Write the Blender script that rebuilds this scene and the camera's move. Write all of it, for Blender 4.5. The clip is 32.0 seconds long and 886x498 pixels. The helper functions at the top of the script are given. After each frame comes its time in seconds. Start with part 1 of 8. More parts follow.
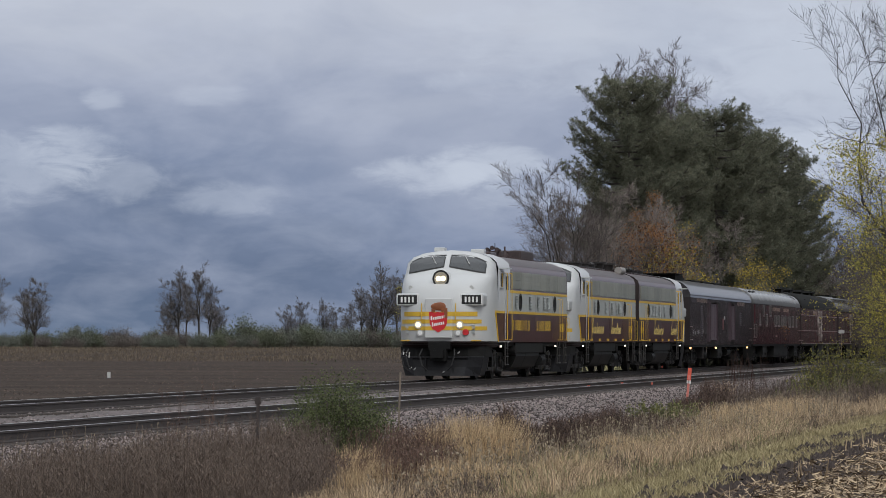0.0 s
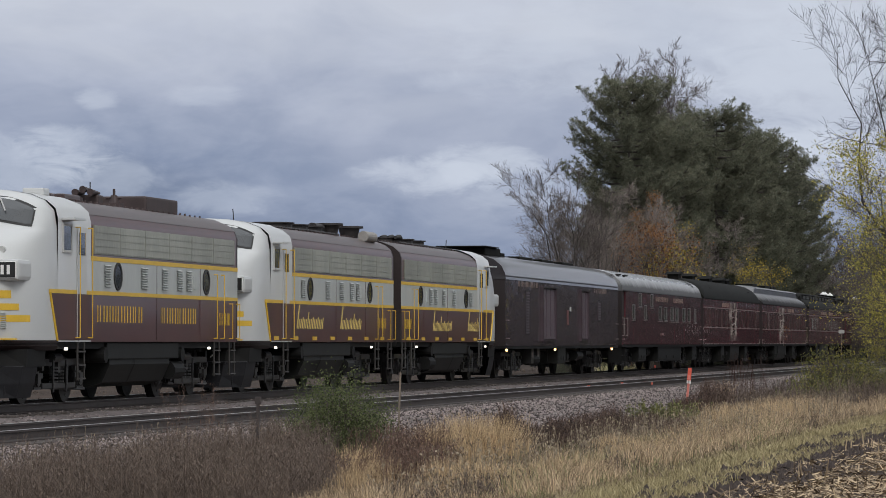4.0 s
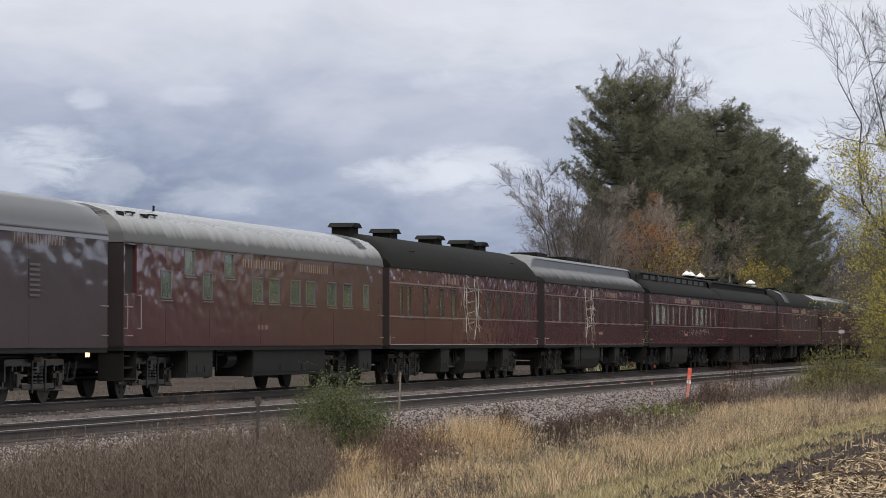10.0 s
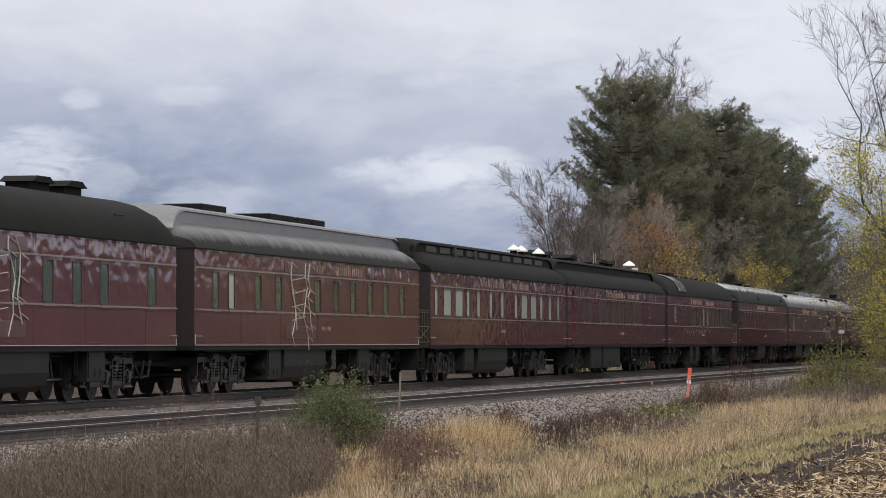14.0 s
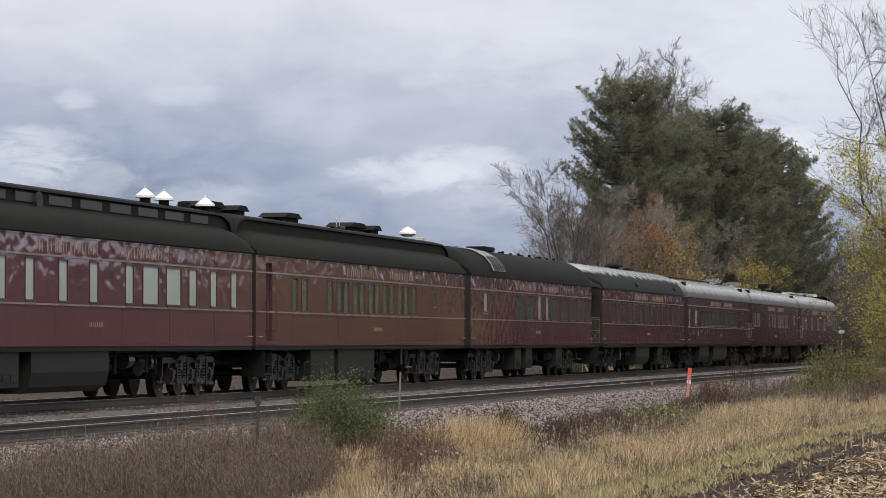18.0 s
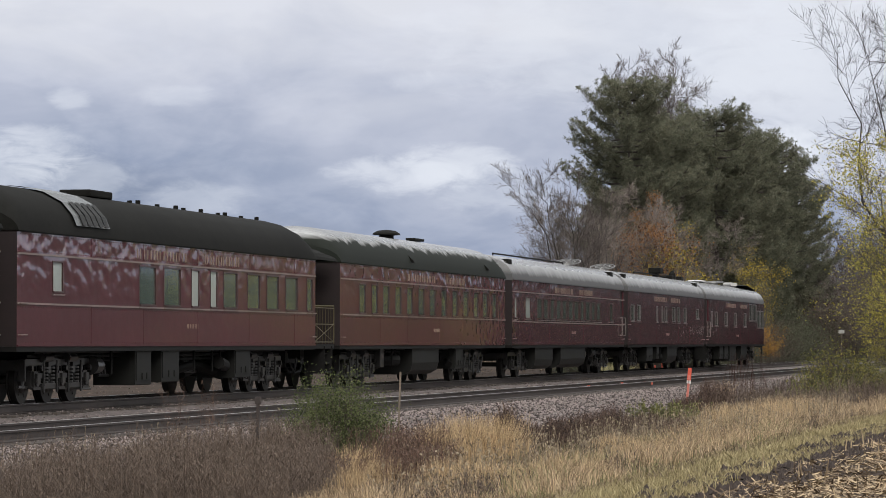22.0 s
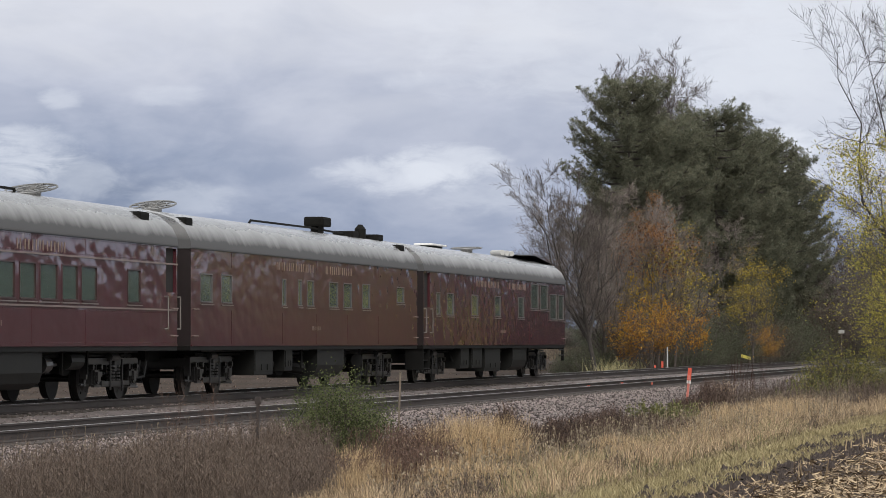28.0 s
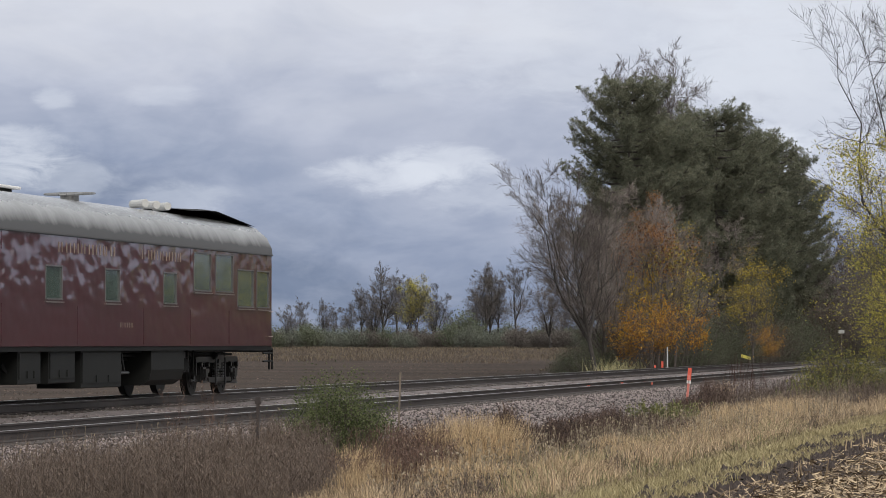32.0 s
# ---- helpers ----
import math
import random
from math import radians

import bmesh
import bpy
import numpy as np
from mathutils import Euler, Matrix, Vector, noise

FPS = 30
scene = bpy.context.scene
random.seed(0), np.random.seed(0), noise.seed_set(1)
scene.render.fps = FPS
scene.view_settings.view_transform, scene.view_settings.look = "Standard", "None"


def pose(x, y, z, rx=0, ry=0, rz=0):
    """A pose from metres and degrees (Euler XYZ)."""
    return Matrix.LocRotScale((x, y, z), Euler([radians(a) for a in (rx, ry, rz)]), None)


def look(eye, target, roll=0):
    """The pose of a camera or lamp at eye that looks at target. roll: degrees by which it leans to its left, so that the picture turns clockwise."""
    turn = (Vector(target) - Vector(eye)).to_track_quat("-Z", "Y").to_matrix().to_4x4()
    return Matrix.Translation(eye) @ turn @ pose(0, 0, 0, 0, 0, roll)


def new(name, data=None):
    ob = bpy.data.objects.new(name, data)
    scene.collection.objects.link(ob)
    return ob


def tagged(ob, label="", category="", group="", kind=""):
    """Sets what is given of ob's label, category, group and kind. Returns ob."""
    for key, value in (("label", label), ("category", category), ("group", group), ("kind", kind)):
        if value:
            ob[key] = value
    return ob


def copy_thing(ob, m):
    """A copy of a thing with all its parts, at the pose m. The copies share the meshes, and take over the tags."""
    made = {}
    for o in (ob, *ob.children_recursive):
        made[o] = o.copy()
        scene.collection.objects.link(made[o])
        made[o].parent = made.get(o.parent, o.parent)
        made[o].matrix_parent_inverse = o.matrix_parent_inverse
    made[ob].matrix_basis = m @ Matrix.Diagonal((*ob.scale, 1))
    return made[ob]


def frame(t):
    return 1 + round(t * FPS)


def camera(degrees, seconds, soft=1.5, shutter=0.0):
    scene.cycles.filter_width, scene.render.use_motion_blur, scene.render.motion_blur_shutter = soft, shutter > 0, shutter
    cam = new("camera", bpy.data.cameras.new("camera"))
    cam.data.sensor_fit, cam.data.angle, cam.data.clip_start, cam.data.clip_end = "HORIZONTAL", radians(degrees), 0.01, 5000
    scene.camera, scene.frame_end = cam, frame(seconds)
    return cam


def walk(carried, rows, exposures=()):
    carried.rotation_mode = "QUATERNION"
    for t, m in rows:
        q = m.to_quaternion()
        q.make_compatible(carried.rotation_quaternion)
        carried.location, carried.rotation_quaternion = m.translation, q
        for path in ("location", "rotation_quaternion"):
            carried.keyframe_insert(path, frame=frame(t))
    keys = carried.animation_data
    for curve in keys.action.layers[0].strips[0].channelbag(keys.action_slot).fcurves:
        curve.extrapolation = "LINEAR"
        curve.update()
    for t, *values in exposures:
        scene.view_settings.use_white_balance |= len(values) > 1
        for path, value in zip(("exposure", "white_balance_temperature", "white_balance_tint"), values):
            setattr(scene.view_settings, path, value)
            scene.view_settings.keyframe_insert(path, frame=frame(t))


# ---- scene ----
# Camera: a tripod beside the line, long lens. World: the line runs along +y, z = 0 on the far track's rail head.
FOCAL = 6225.0
TURN = math.degrees(math.atan(1262.4 / FOCAL))
TILT = math.degrees(math.atan(166.0 / FOCAL))
EYE_Z = 1.2
cam = camera(2 * math.degrees(math.atan(784.0 / FOCAL)), 32.0, soft=0.8)
CAM_POSE = pose(0, 0, EYE_Z, 90 + TILT, 0, TURN)
walk(cam, [(0.0, CAM_POSE), (32.0, CAM_POSE)], exposures=[(0.0, 0.25, 6150, 9), (3.0, 0.3, 6200, 9), (6.0, 0.5, 6350, 9), (13.0, 0.7, 6600, 9), (25.0, 0.7, 6600, 9), (32.0, 0.6, 6500, 9)])

TRACK_FAR, TRACK_NEAR = -22.6, -18.2
NEAR_DROP = -0.16
SPEED = 11.8


def run(t):
    """Metres that the train has gone at t seconds."""
    return SPEED * (t - 9.779e-4 * t * t - 9.294e-6 * t ** 3)


# ---- world and light ----
SUN_ELEV, SUN_AZ = radians(38), radians(150)
world = bpy.data.worlds.new("world")
scene.world = world
world.use_nodes = True
_nt = world.node_tree
_bg = _nt.nodes["Background"]
_sky = _nt.nodes.new("ShaderNodeTexSky")
_sky.sky_type = "NISHITA"
_sky.sun_disc = False
_sky.sun_elevation = SUN_ELEV
_sky.sun_rotation = SUN_AZ
_sky.dust_density = 4.0
_tc = _nt.nodes.new("ShaderNodeTexCoord")
_sp = _nt.nodes.new("ShaderNodeSeparateXYZ")
_nt.links.new(_tc.outputs["Generated"], _sp.inputs[0])
_cloud = _nt.nodes.new("ShaderNodeValToRGB")
for _el, (_p, _c) in zip((_cloud.color_ramp.elements[0], _cloud.color_ramp.elements[1], _cloud.color_ramp.elements.new(0.25), _cloud.color_ramp.elements.new(0.06)),
                         ((0.0, (0.26, 0.28, 0.32)), (1.0, (0.90, 0.90, 0.90)), (0.25, (0.62, 0.63, 0.65)), (0.05, (0.58, 0.59, 0.62)))):
    _el.position, _el.color = _p, (*_c, 1)
_nt.links.new(_sp.outputs[2], _cloud.inputs[0])
_scale = _nt.nodes.new("ShaderNodeVectorMath")
_scale.operation = "SCALE"
_scale.inputs[3].default_value = 11.0
_nt.links.new(_cloud.outputs[0], _scale.inputs[0])
_mixw = _nt.nodes.new("ShaderNodeMix")
_mixw.data_type = "RGBA"
_mixw.inputs[0].default_value = 0.85
_nt.links.new(_sky.outputs[0], _mixw.inputs[6])
_nt.links.new(_scale.outputs[0], _mixw.inputs[7])
_nt.links.new(_mixw.outputs[2], _bg.inputs[0])
_bg.inputs[1].default_value = 0.1

sun = new("sun", bpy.data.lights.new("sun", "SUN"))
sun.data.energy = 1.0
sun.data.angle = radians(25)
sun.data.color = (1.0, 0.96, 0.9)
sun.matrix_world = look((0, 0, 0), (-math.sin(SUN_AZ) * math.cos(SUN_ELEV), -math.cos(SUN_AZ) * math.cos(SUN_ELEV), -math.sin(SUN_ELEV)))

# ---- materials ----


def material(name, base, rough=0.6, metal=0.0, coat=0.0, var=0.25, scale=3.0, fine=40.0, bump=0.0, bscale=60.0, random_amt=0.0,
             tint=None, coord="Object", spec=0.5, stretch=(1, 1, 1), island=0.0, bdetail=2.0, dent_from=None, through_light=0.0):
    """A painted or natural surface: two scales of noise in its colour, a bump and a spread of shades between objects."""
    m = bpy.data.materials.new(name)
    m.use_nodes = True
    nt = m.node_tree
    n, l = nt.nodes, nt.links
    b = n["Principled BSDF"]
    b.inputs["Roughness"].default_value = rough
    b.inputs["Metallic"].default_value = metal
    b.inputs["Specular IOR Level"].default_value = spec
    b.inputs["Coat Weight"].default_value = coat
    b.inputs["Coat Roughness"].default_value = 0.04
    tc = n.new("ShaderNodeTexCoord")
    mp = n.new("ShaderNodeMapping")
    mp.inputs["Scale"].default_value = stretch
    l.new(tc.outputs[coord], mp.inputs[0])
    big = n.new("ShaderNodeTexNoise")
    big.inputs["Scale"].default_value = scale
    big.inputs["Detail"].default_value = 6
    sm = n.new("ShaderNodeTexNoise")
    sm.inputs["Scale"].default_value = fine
    sm.inputs["Detail"].default_value = 3
    l.new(mp.outputs[0], big.inputs["Vector"])
    l.new(mp.outputs[0], sm.inputs["Vector"])
    add = n.new("ShaderNodeMath")
    add.operation = "MULTIPLY_ADD"
    add.inputs[1].default_value = 0.6
    l.new(big.outputs[0], add.inputs[0])
    h = n.new("ShaderNodeMath")
    h.operation = "MULTIPLY"
    h.inputs[1].default_value = 0.4
    l.new(sm.outputs[0], h.inputs[0])
    l.new(h.outputs[0], add.inputs[2])
    last = add.outputs[0]
    for amount, node, sock in ((random_amt, "ShaderNodeObjectInfo", "Random"), (island, "ShaderNodeNewGeometry", "Random Per Island")):
        if amount:
            oi = n.new(node)
            k = n.new("ShaderNodeMath")
            k.operation = "MULTIPLY_ADD"
            k.inputs[1].default_value = amount
            l.new(oi.outputs[sock], k.inputs[0])
            l.new(last, k.inputs[2])
            off = n.new("ShaderNodeMath")
            off.operation = "SUBTRACT"
            off.inputs[1].default_value = amount * 0.5
            l.new(k.outputs[0], off.inputs[0])
            last = off.outputs[0]
    ramp = n.new("ShaderNodeMix")
    ramp.data_type = "RGBA"
    rng = n.new("ShaderNodeMapRange")
    rng.inputs[1].default_value, rng.inputs[2].default_value = 0.3, 0.7
    l.new(last, rng.inputs[0])
    l.new(rng.outputs[0], ramp.inputs[0])
    lo = tint if tint else tuple(c * (1 - var) for c in base)
    hi = base if tint else tuple(min(1, c * (1 + var)) for c in base)
    ramp.inputs[6].default_value = (*lo, 1)
    ramp.inputs[7].default_value = (*hi, 1)
    l.new(ramp.outputs[2], b.inputs["Base Color"])
    if bump:
        bt = n.new("ShaderNodeTexNoise")
        bt.inputs["Scale"].default_value = bscale
        bt.inputs["Detail"].default_value = bdetail
        l.new(mp.outputs[0], bt.inputs["Vector"])
        bp = n.new("ShaderNodeBump")
        bp.inputs["Strength"].default_value = 1.0
        bp.inputs["Distance"].default_value = bump
        height = bt.outputs[0]
        if dent_from:
            # dents lie in the upper sheets only
            sp = n.new("ShaderNodeSeparateXYZ")
            l.new(tc.outputs["Object"], sp.inputs[0])
            fr = n.new("ShaderNodeMapRange")
            fr.inputs[1].default_value, fr.inputs[2].default_value = dent_from
            fr.inputs[3].default_value = 0.25
            l.new(sp.outputs[2], fr.inputs[0])
            mu = n.new("ShaderNodeMath")
            mu.operation = "MULTIPLY"
            l.new(bt.outputs[0], mu.inputs[0])
            l.new(fr.outputs[0], mu.inputs[1])
            height = mu.outputs[0]
        l.new(height, bp.inputs["Height"])
        l.new(bp.outputs[0], b.inputs["Normal"])
        if coat:
            l.new(bp.outputs[0], b.inputs["Coat Normal"])
    if through_light:
        # thin leaves pass some light on to what lies behind them
        tr = n.new("ShaderNodeBsdfTranslucent")
        l.new(ramp.outputs[2], tr.inputs[0])
        ms = n.new("ShaderNodeMixShader")
        ms.inputs[0].default_value = through_light
        l.new(b.outputs[0], ms.inputs[1])
        l.new(tr.outputs[0], ms.inputs[2])
        l.new(ms.outputs[0], n["Material Output"].inputs[0])
    return m


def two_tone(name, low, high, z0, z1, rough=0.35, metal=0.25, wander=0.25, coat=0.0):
    """Roof in two tones, darker skirt and paler streaked top, ragged edge between: overspray on the streaked roof,
    painted-in sky sheen on the silver and grey ones.
    """
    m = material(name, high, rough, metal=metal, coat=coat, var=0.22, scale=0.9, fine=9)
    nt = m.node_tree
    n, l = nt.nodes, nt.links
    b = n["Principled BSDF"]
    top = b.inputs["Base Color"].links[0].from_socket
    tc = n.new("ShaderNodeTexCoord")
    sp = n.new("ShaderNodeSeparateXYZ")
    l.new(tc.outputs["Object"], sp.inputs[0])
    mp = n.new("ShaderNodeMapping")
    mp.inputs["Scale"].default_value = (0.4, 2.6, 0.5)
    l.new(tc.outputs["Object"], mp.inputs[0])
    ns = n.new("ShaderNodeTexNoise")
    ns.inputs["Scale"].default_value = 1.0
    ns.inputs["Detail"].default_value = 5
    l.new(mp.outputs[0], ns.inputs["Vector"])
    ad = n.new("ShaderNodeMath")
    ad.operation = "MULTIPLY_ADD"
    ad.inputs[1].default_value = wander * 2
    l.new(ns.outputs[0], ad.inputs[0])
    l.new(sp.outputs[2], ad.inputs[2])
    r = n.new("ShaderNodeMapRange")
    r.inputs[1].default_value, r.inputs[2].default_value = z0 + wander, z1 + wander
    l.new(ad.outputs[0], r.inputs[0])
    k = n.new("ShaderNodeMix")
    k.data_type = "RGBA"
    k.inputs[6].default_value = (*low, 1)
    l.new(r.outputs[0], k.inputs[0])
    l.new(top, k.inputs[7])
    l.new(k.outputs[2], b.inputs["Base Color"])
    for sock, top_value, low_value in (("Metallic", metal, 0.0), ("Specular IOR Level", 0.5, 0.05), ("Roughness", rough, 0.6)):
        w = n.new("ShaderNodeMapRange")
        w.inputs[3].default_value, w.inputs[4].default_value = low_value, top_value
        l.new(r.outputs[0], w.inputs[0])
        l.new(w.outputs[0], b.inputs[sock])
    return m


def glow(name, colour, strength):
    m = bpy.data.materials.new(name)
    m.use_nodes = True
    b = m.node_tree.nodes["Principled BSDF"]
    b.inputs["Base Color"].default_value = (*colour, 1)
    b.inputs["Emission Color"].default_value = (*colour, 1)
    b.inputs["Emission Strength"].default_value = strength
    return m


M = {}
M["maroon"] = material("maroon_paint", (0.092, 0.023, 0.031), 0.4, coat=1.0, spec=0.2, var=0.2, scale=0.8, fine=9, bump=0.032, bscale=3.2, dent_from=(2.0, 3.0), bdetail=0.6, stretch=(1, 0.7, 1.1))
M["brown"] = material("brown_paint", (0.050, 0.034, 0.041), 0.4, coat=1.0, spec=0.2, var=0.2, scale=0.8, fine=9, bump=0.026, bscale=2.2, dent_from=(1.9, 3.0), bdetail=0.5, stretch=(1, 0.6, 1.2))
M["loco_maroon"] = material("loco_maroon_paint", (0.062, 0.020, 0.021), 0.35, coat=0.2, var=0.2, scale=1.0, fine=12)
M["loco_grey"] = material("loco_grey_paint", (0.42, 0.44, 0.43), 0.4, coat=0.2, var=0.08, scale=1.2, fine=14, stretch=(1, 2, 0.5))
M["loco_white"] = material("loco_white_paint", (0.50, 0.51, 0.51), 0.35, coat=0.25, var=0.05, scale=1.2)
M["yellow"] = material("yellow_paint", (0.62, 0.40, 0.04), 0.45, var=0.1)
M["gold"] = material("gold_lettering", (0.25, 0.185, 0.145), 0.6, var=0.2, scale=20)
M["dark_roof"] = material("dark_roof_paint", (0.0105, 0.0105, 0.0095), 0.7, var=0.35, scale=1.0, fine=14, spec=0.08)
M["silver_roof"] = material("silver_roof_paint", (0.16, 0.17, 0.17), 0.27, metal=0.4, var=0.3, scale=0.9, fine=8, stretch=(1, 1, 1))
M["loco_roof"] = material("loco_roof_paint", (0.058, 0.037, 0.035), 0.34, var=0.3, scale=1.3, fine=18)
M["under"] = material("underframe_black", (0.0065, 0.0065, 0.0065), 0.65, spec=0.2, var=0.4, scale=3, fine=30)
M["truck_grey"] = material("dusty_cast_steel", (0.016, 0.0155, 0.016), 0.34, spec=0.6, var=0.45, scale=4, fine=30)
M["undergrey"] = material("underframe_dark_grey", (0.0095, 0.010, 0.0095), 0.55, spec=0.2, var=0.3, scale=2, fine=24)
M["steel"] = material("worn_steel", (0.30, 0.28, 0.26), 0.3, metal=0.9, var=0.25)
M["rail_rust"] = material("rusty_rail", (0.050, 0.040, 0.038), 0.6, metal=0.2, var=0.3, scale=4, fine=40)
M["rail_head"] = material("polished_rail_head", (0.62, 0.61, 0.60), 0.38, metal=1.0, var=0.1)
M["tie"] = material("weathered_tie", (0.055, 0.046, 0.042), 0.85, var=0.35, scale=5, fine=50, random_amt=0.3)
M["glass"] = material("window_glass", (0.085, 0.118, 0.104), 0.06, coat=0.8, var=0.15, scale=0.7, fine=3, bump=0.0008, bscale=2.0)
M["dark_glass"] = material("dark_glass", (0.030, 0.034, 0.037), 0.08, coat=1.0, var=0.2)
M["rubber"] = material("black_rubber", (0.012, 0.012, 0.012), 0.6, var=0.2)
M["white"] = material("white_paint", (0.75, 0.75, 0.74), 0.4, var=0.06)
M["light_grey"] = material("light_grey_metal", (0.45, 0.45, 0.44), 0.45, var=0.12)
M["red"] = material("red_paint", (0.52, 0.02, 0.025), 0.4, var=0.08)
M["beaver"] = material("brown_emblem_paint", (0.22, 0.07, 0.025), 0.5, var=0.3, scale=8)
M["orange_glow"] = glow("orange_lamp", (1.0, 0.55, 0.2), 3.0)
M["lamp_glow"] = glow("headlight_lamp", (1.0, 0.80, 0.46), 1.15)
M["soil"] = material("field_soil", (0.078, 0.059, 0.048), 0.95, scale=0.10, fine=2.2, bump=0.10, bscale=4, tint=(0.026, 0.0195, 0.016), stretch=(0.35, 1, 1), spec=0.1)
M["ballast"] = material("ballast_gravel", (0.13, 0.110, 0.107), 0.9, var=0.45, scale=1.2, fine=26, bump=0.05, bscale=22)
M["stone"] = material("ballast_stone", (0.28, 0.236, 0.225), 0.9, var=0.3, scale=3, island=1.4, tint=(0.05, 0.04, 0.038))
M["bark"] = material("grey_bark", (0.080, 0.069, 0.061), 0.9, var=0.3, scale=4)
M["twig"] = material("twig_bark", (0.115, 0.096, 0.086), 0.9, var=0.2, scale=2)
M["far_bark"] = material("dark_grey_bark", (0.050, 0.044, 0.041), 0.9, var=0.3, scale=4)
M["pale_twig"] = material("pale_brown_twigs", (0.20, 0.168, 0.152), 0.9, var=0.25, scale=2)
M["wood_twig"] = material("brown_grey_twigs", (0.105, 0.088, 0.081), 0.9, var=0.2, scale=2)
M["far_twig"] = material("grey_brown_twigs", (0.105, 0.092, 0.086), 0.9, var=0.2, scale=2)
M["leaf_gold"] = material("golden_leaves", (0.50, 0.34, 0.05), 0.8, spec=0.15, scale=0.6, fine=2, island=0.8, tint=(0.26, 0.17, 0.03), through_light=0.4)
M["pine_needle"] = material("pine_needles", (0.245, 0.245, 0.178), 0.9, spec=0.1, var=0.3, scale=0.2, fine=1.0, island=0.5, tint=(0.15, 0.160, 0.115), through_light=0.58)
M["leaf_orange"] = material("orange_leaves", (0.56, 0.335, 0.06), 0.8, spec=0.15, scale=0.6, fine=2, island=0.8, tint=(0.33, 0.15, 0.04), through_light=0.4)
M["leaf_rust"] = material("rust_leaves", (0.38, 0.19, 0.08), 0.85, spec=0.1, scale=0.8, island=0.8, tint=(0.09, 0.05, 0.03), through_light=0.4)
M["leaf_lime"] = material("lime_yellow_leaves", (0.50, 0.43, 0.10), 0.8, spec=0.15, scale=0.5, fine=2, island=0.8, tint=(0.29, 0.28, 0.075), through_light=0.4)
M["leaf_yellow"] = material("yellow_leaves", (0.52, 0.40, 0.07), 0.8, scale=0.8, island=0.8, tint=(0.22, 0.18, 0.045), through_light=0.4)
M["leaf_olive"] = material("olive_leaves", (0.17, 0.185, 0.125), 0.9, spec=0.05, scale=0.8, island=0.5, tint=(0.11, 0.122, 0.085), through_light=0.4)
M["leaf_green"] = material("green_leaves", (0.185, 0.205, 0.100), 0.95, spec=0.05, scale=3, island=0.7, tint=(0.060, 0.078, 0.036), through_light=0.4)
M["belt_dark"] = material("dark_thicket_leaves", (0.022, 0.023, 0.020), 0.8, scale=0.3, island=0.6, tint=(0.012, 0.012, 0.011))
M["leaf_brown"] = material("brown_leaves", (0.115, 0.088, 0.070), 0.9, spec=0.05, scale=0.8, island=0.6, tint=(0.064, 0.048, 0.040))
M["hedge_brown"] = material("grey_brown_hedge_twigs", (0.20, 0.175, 0.155), 0.95, spec=0.05, scale=0.3, island=0.4, tint=(0.13, 0.115, 0.104), through_light=0.4)
M["hedge_grey"] = material("grey_green_hedge_leaves", (0.20, 0.212, 0.172), 0.95, spec=0.05, scale=0.3, island=0.4, tint=(0.13, 0.138, 0.115), through_light=0.4)
M["shrub_dark"] = material("dark_shrub_leaves", (0.16, 0.168, 0.118), 0.9, spec=0.05, scale=0.3, island=0.6, tint=(0.078, 0.084, 0.058), through_light=0.3)
M["grass_tan"] = material("dry_tan_grass", (0.70, 0.535, 0.35), 0.85, scale=0.9, island=1.5, tint=(0.22, 0.155, 0.095), through_light=0.3)
M["grass_green"] = material("short_green_grass", (0.44, 0.37, 0.20), 0.8, scale=0.7, island=0.8, tint=(0.20, 0.165, 0.08))
M["weed"] = material("dead_brown_weed", (0.168, 0.126, 0.099), 0.9, scale=0.6, island=0.9, tint=(0.064, 0.048, 0.039))
M["field_grass"] = material("field_grass", (0.20, 0.158, 0.112), 0.9, scale=0.05, island=0.9, tint=(0.085, 0.066, 0.050), through_light=0.2)
M["stubble"] = material("corn_stubble", (0.46, 0.35, 0.22), 0.85, scale=1, island=1.1, tint=(0.13, 0.09, 0.055))
M["post_orange"] = material("orange_red_post", (0.62, 0.10, 0.06), 0.5, var=0.12)
M["sign_yellow"] = material("yellow_sign", (0.62, 0.55, 0.12), 0.5, var=0.1)

# ---- mesh helpers ----


def mesh_object(name, bm, mat, smooth=False):
    me = bpy.data.meshes.new(name)
    bm.to_mesh(me)
    bm.free()
    mats = mat if isinstance(mat, (list, tuple)) else [mat]
    for k in mats:
        me.materials.append(k)
    if smooth:
        for p in me.polygons:
            p.use_smooth = True
        me.set_sharp_from_angle(angle=radians(38))
    return new(name, me)


def part(name, bm, mat, parent, label="", smooth=False):
    ob = mesh_object(name, bm, mat, smooth)
    ob.parent = parent
    if label:
        ob["label"] = label
    return ob


def empty(name, label, category, group="", kind=""):
    return tagged(new(name), label, category, group, kind)


def box(bm, x0, x1, y0, y1, z0, z1, mi=0):
    v = [bm.verts.new((x, y, z)) for x in (x0, x1) for y in (y0, y1) for z in (z0, z1)]
    for q in ((0, 1, 3, 2), (4, 6, 7, 5), (0, 4, 5, 1), (2, 3, 7, 6), (0, 2, 6, 4), (1, 5, 7, 3)):
        f = bm.faces.new([v[i] for i in q])
        f.material_index = mi
    return bm


def boxed(x0, x1, y0, y1, z0, z1, bevel=0.0):
    bm = box(bmesh.new(), x0, x1, y0, y1, z0, z1)
    if bevel:
        bmesh.ops.bevel(bm, geom=bm.edges[:], offset=bevel, segments=2, affect="EDGES", profile=0.6)
    return bm


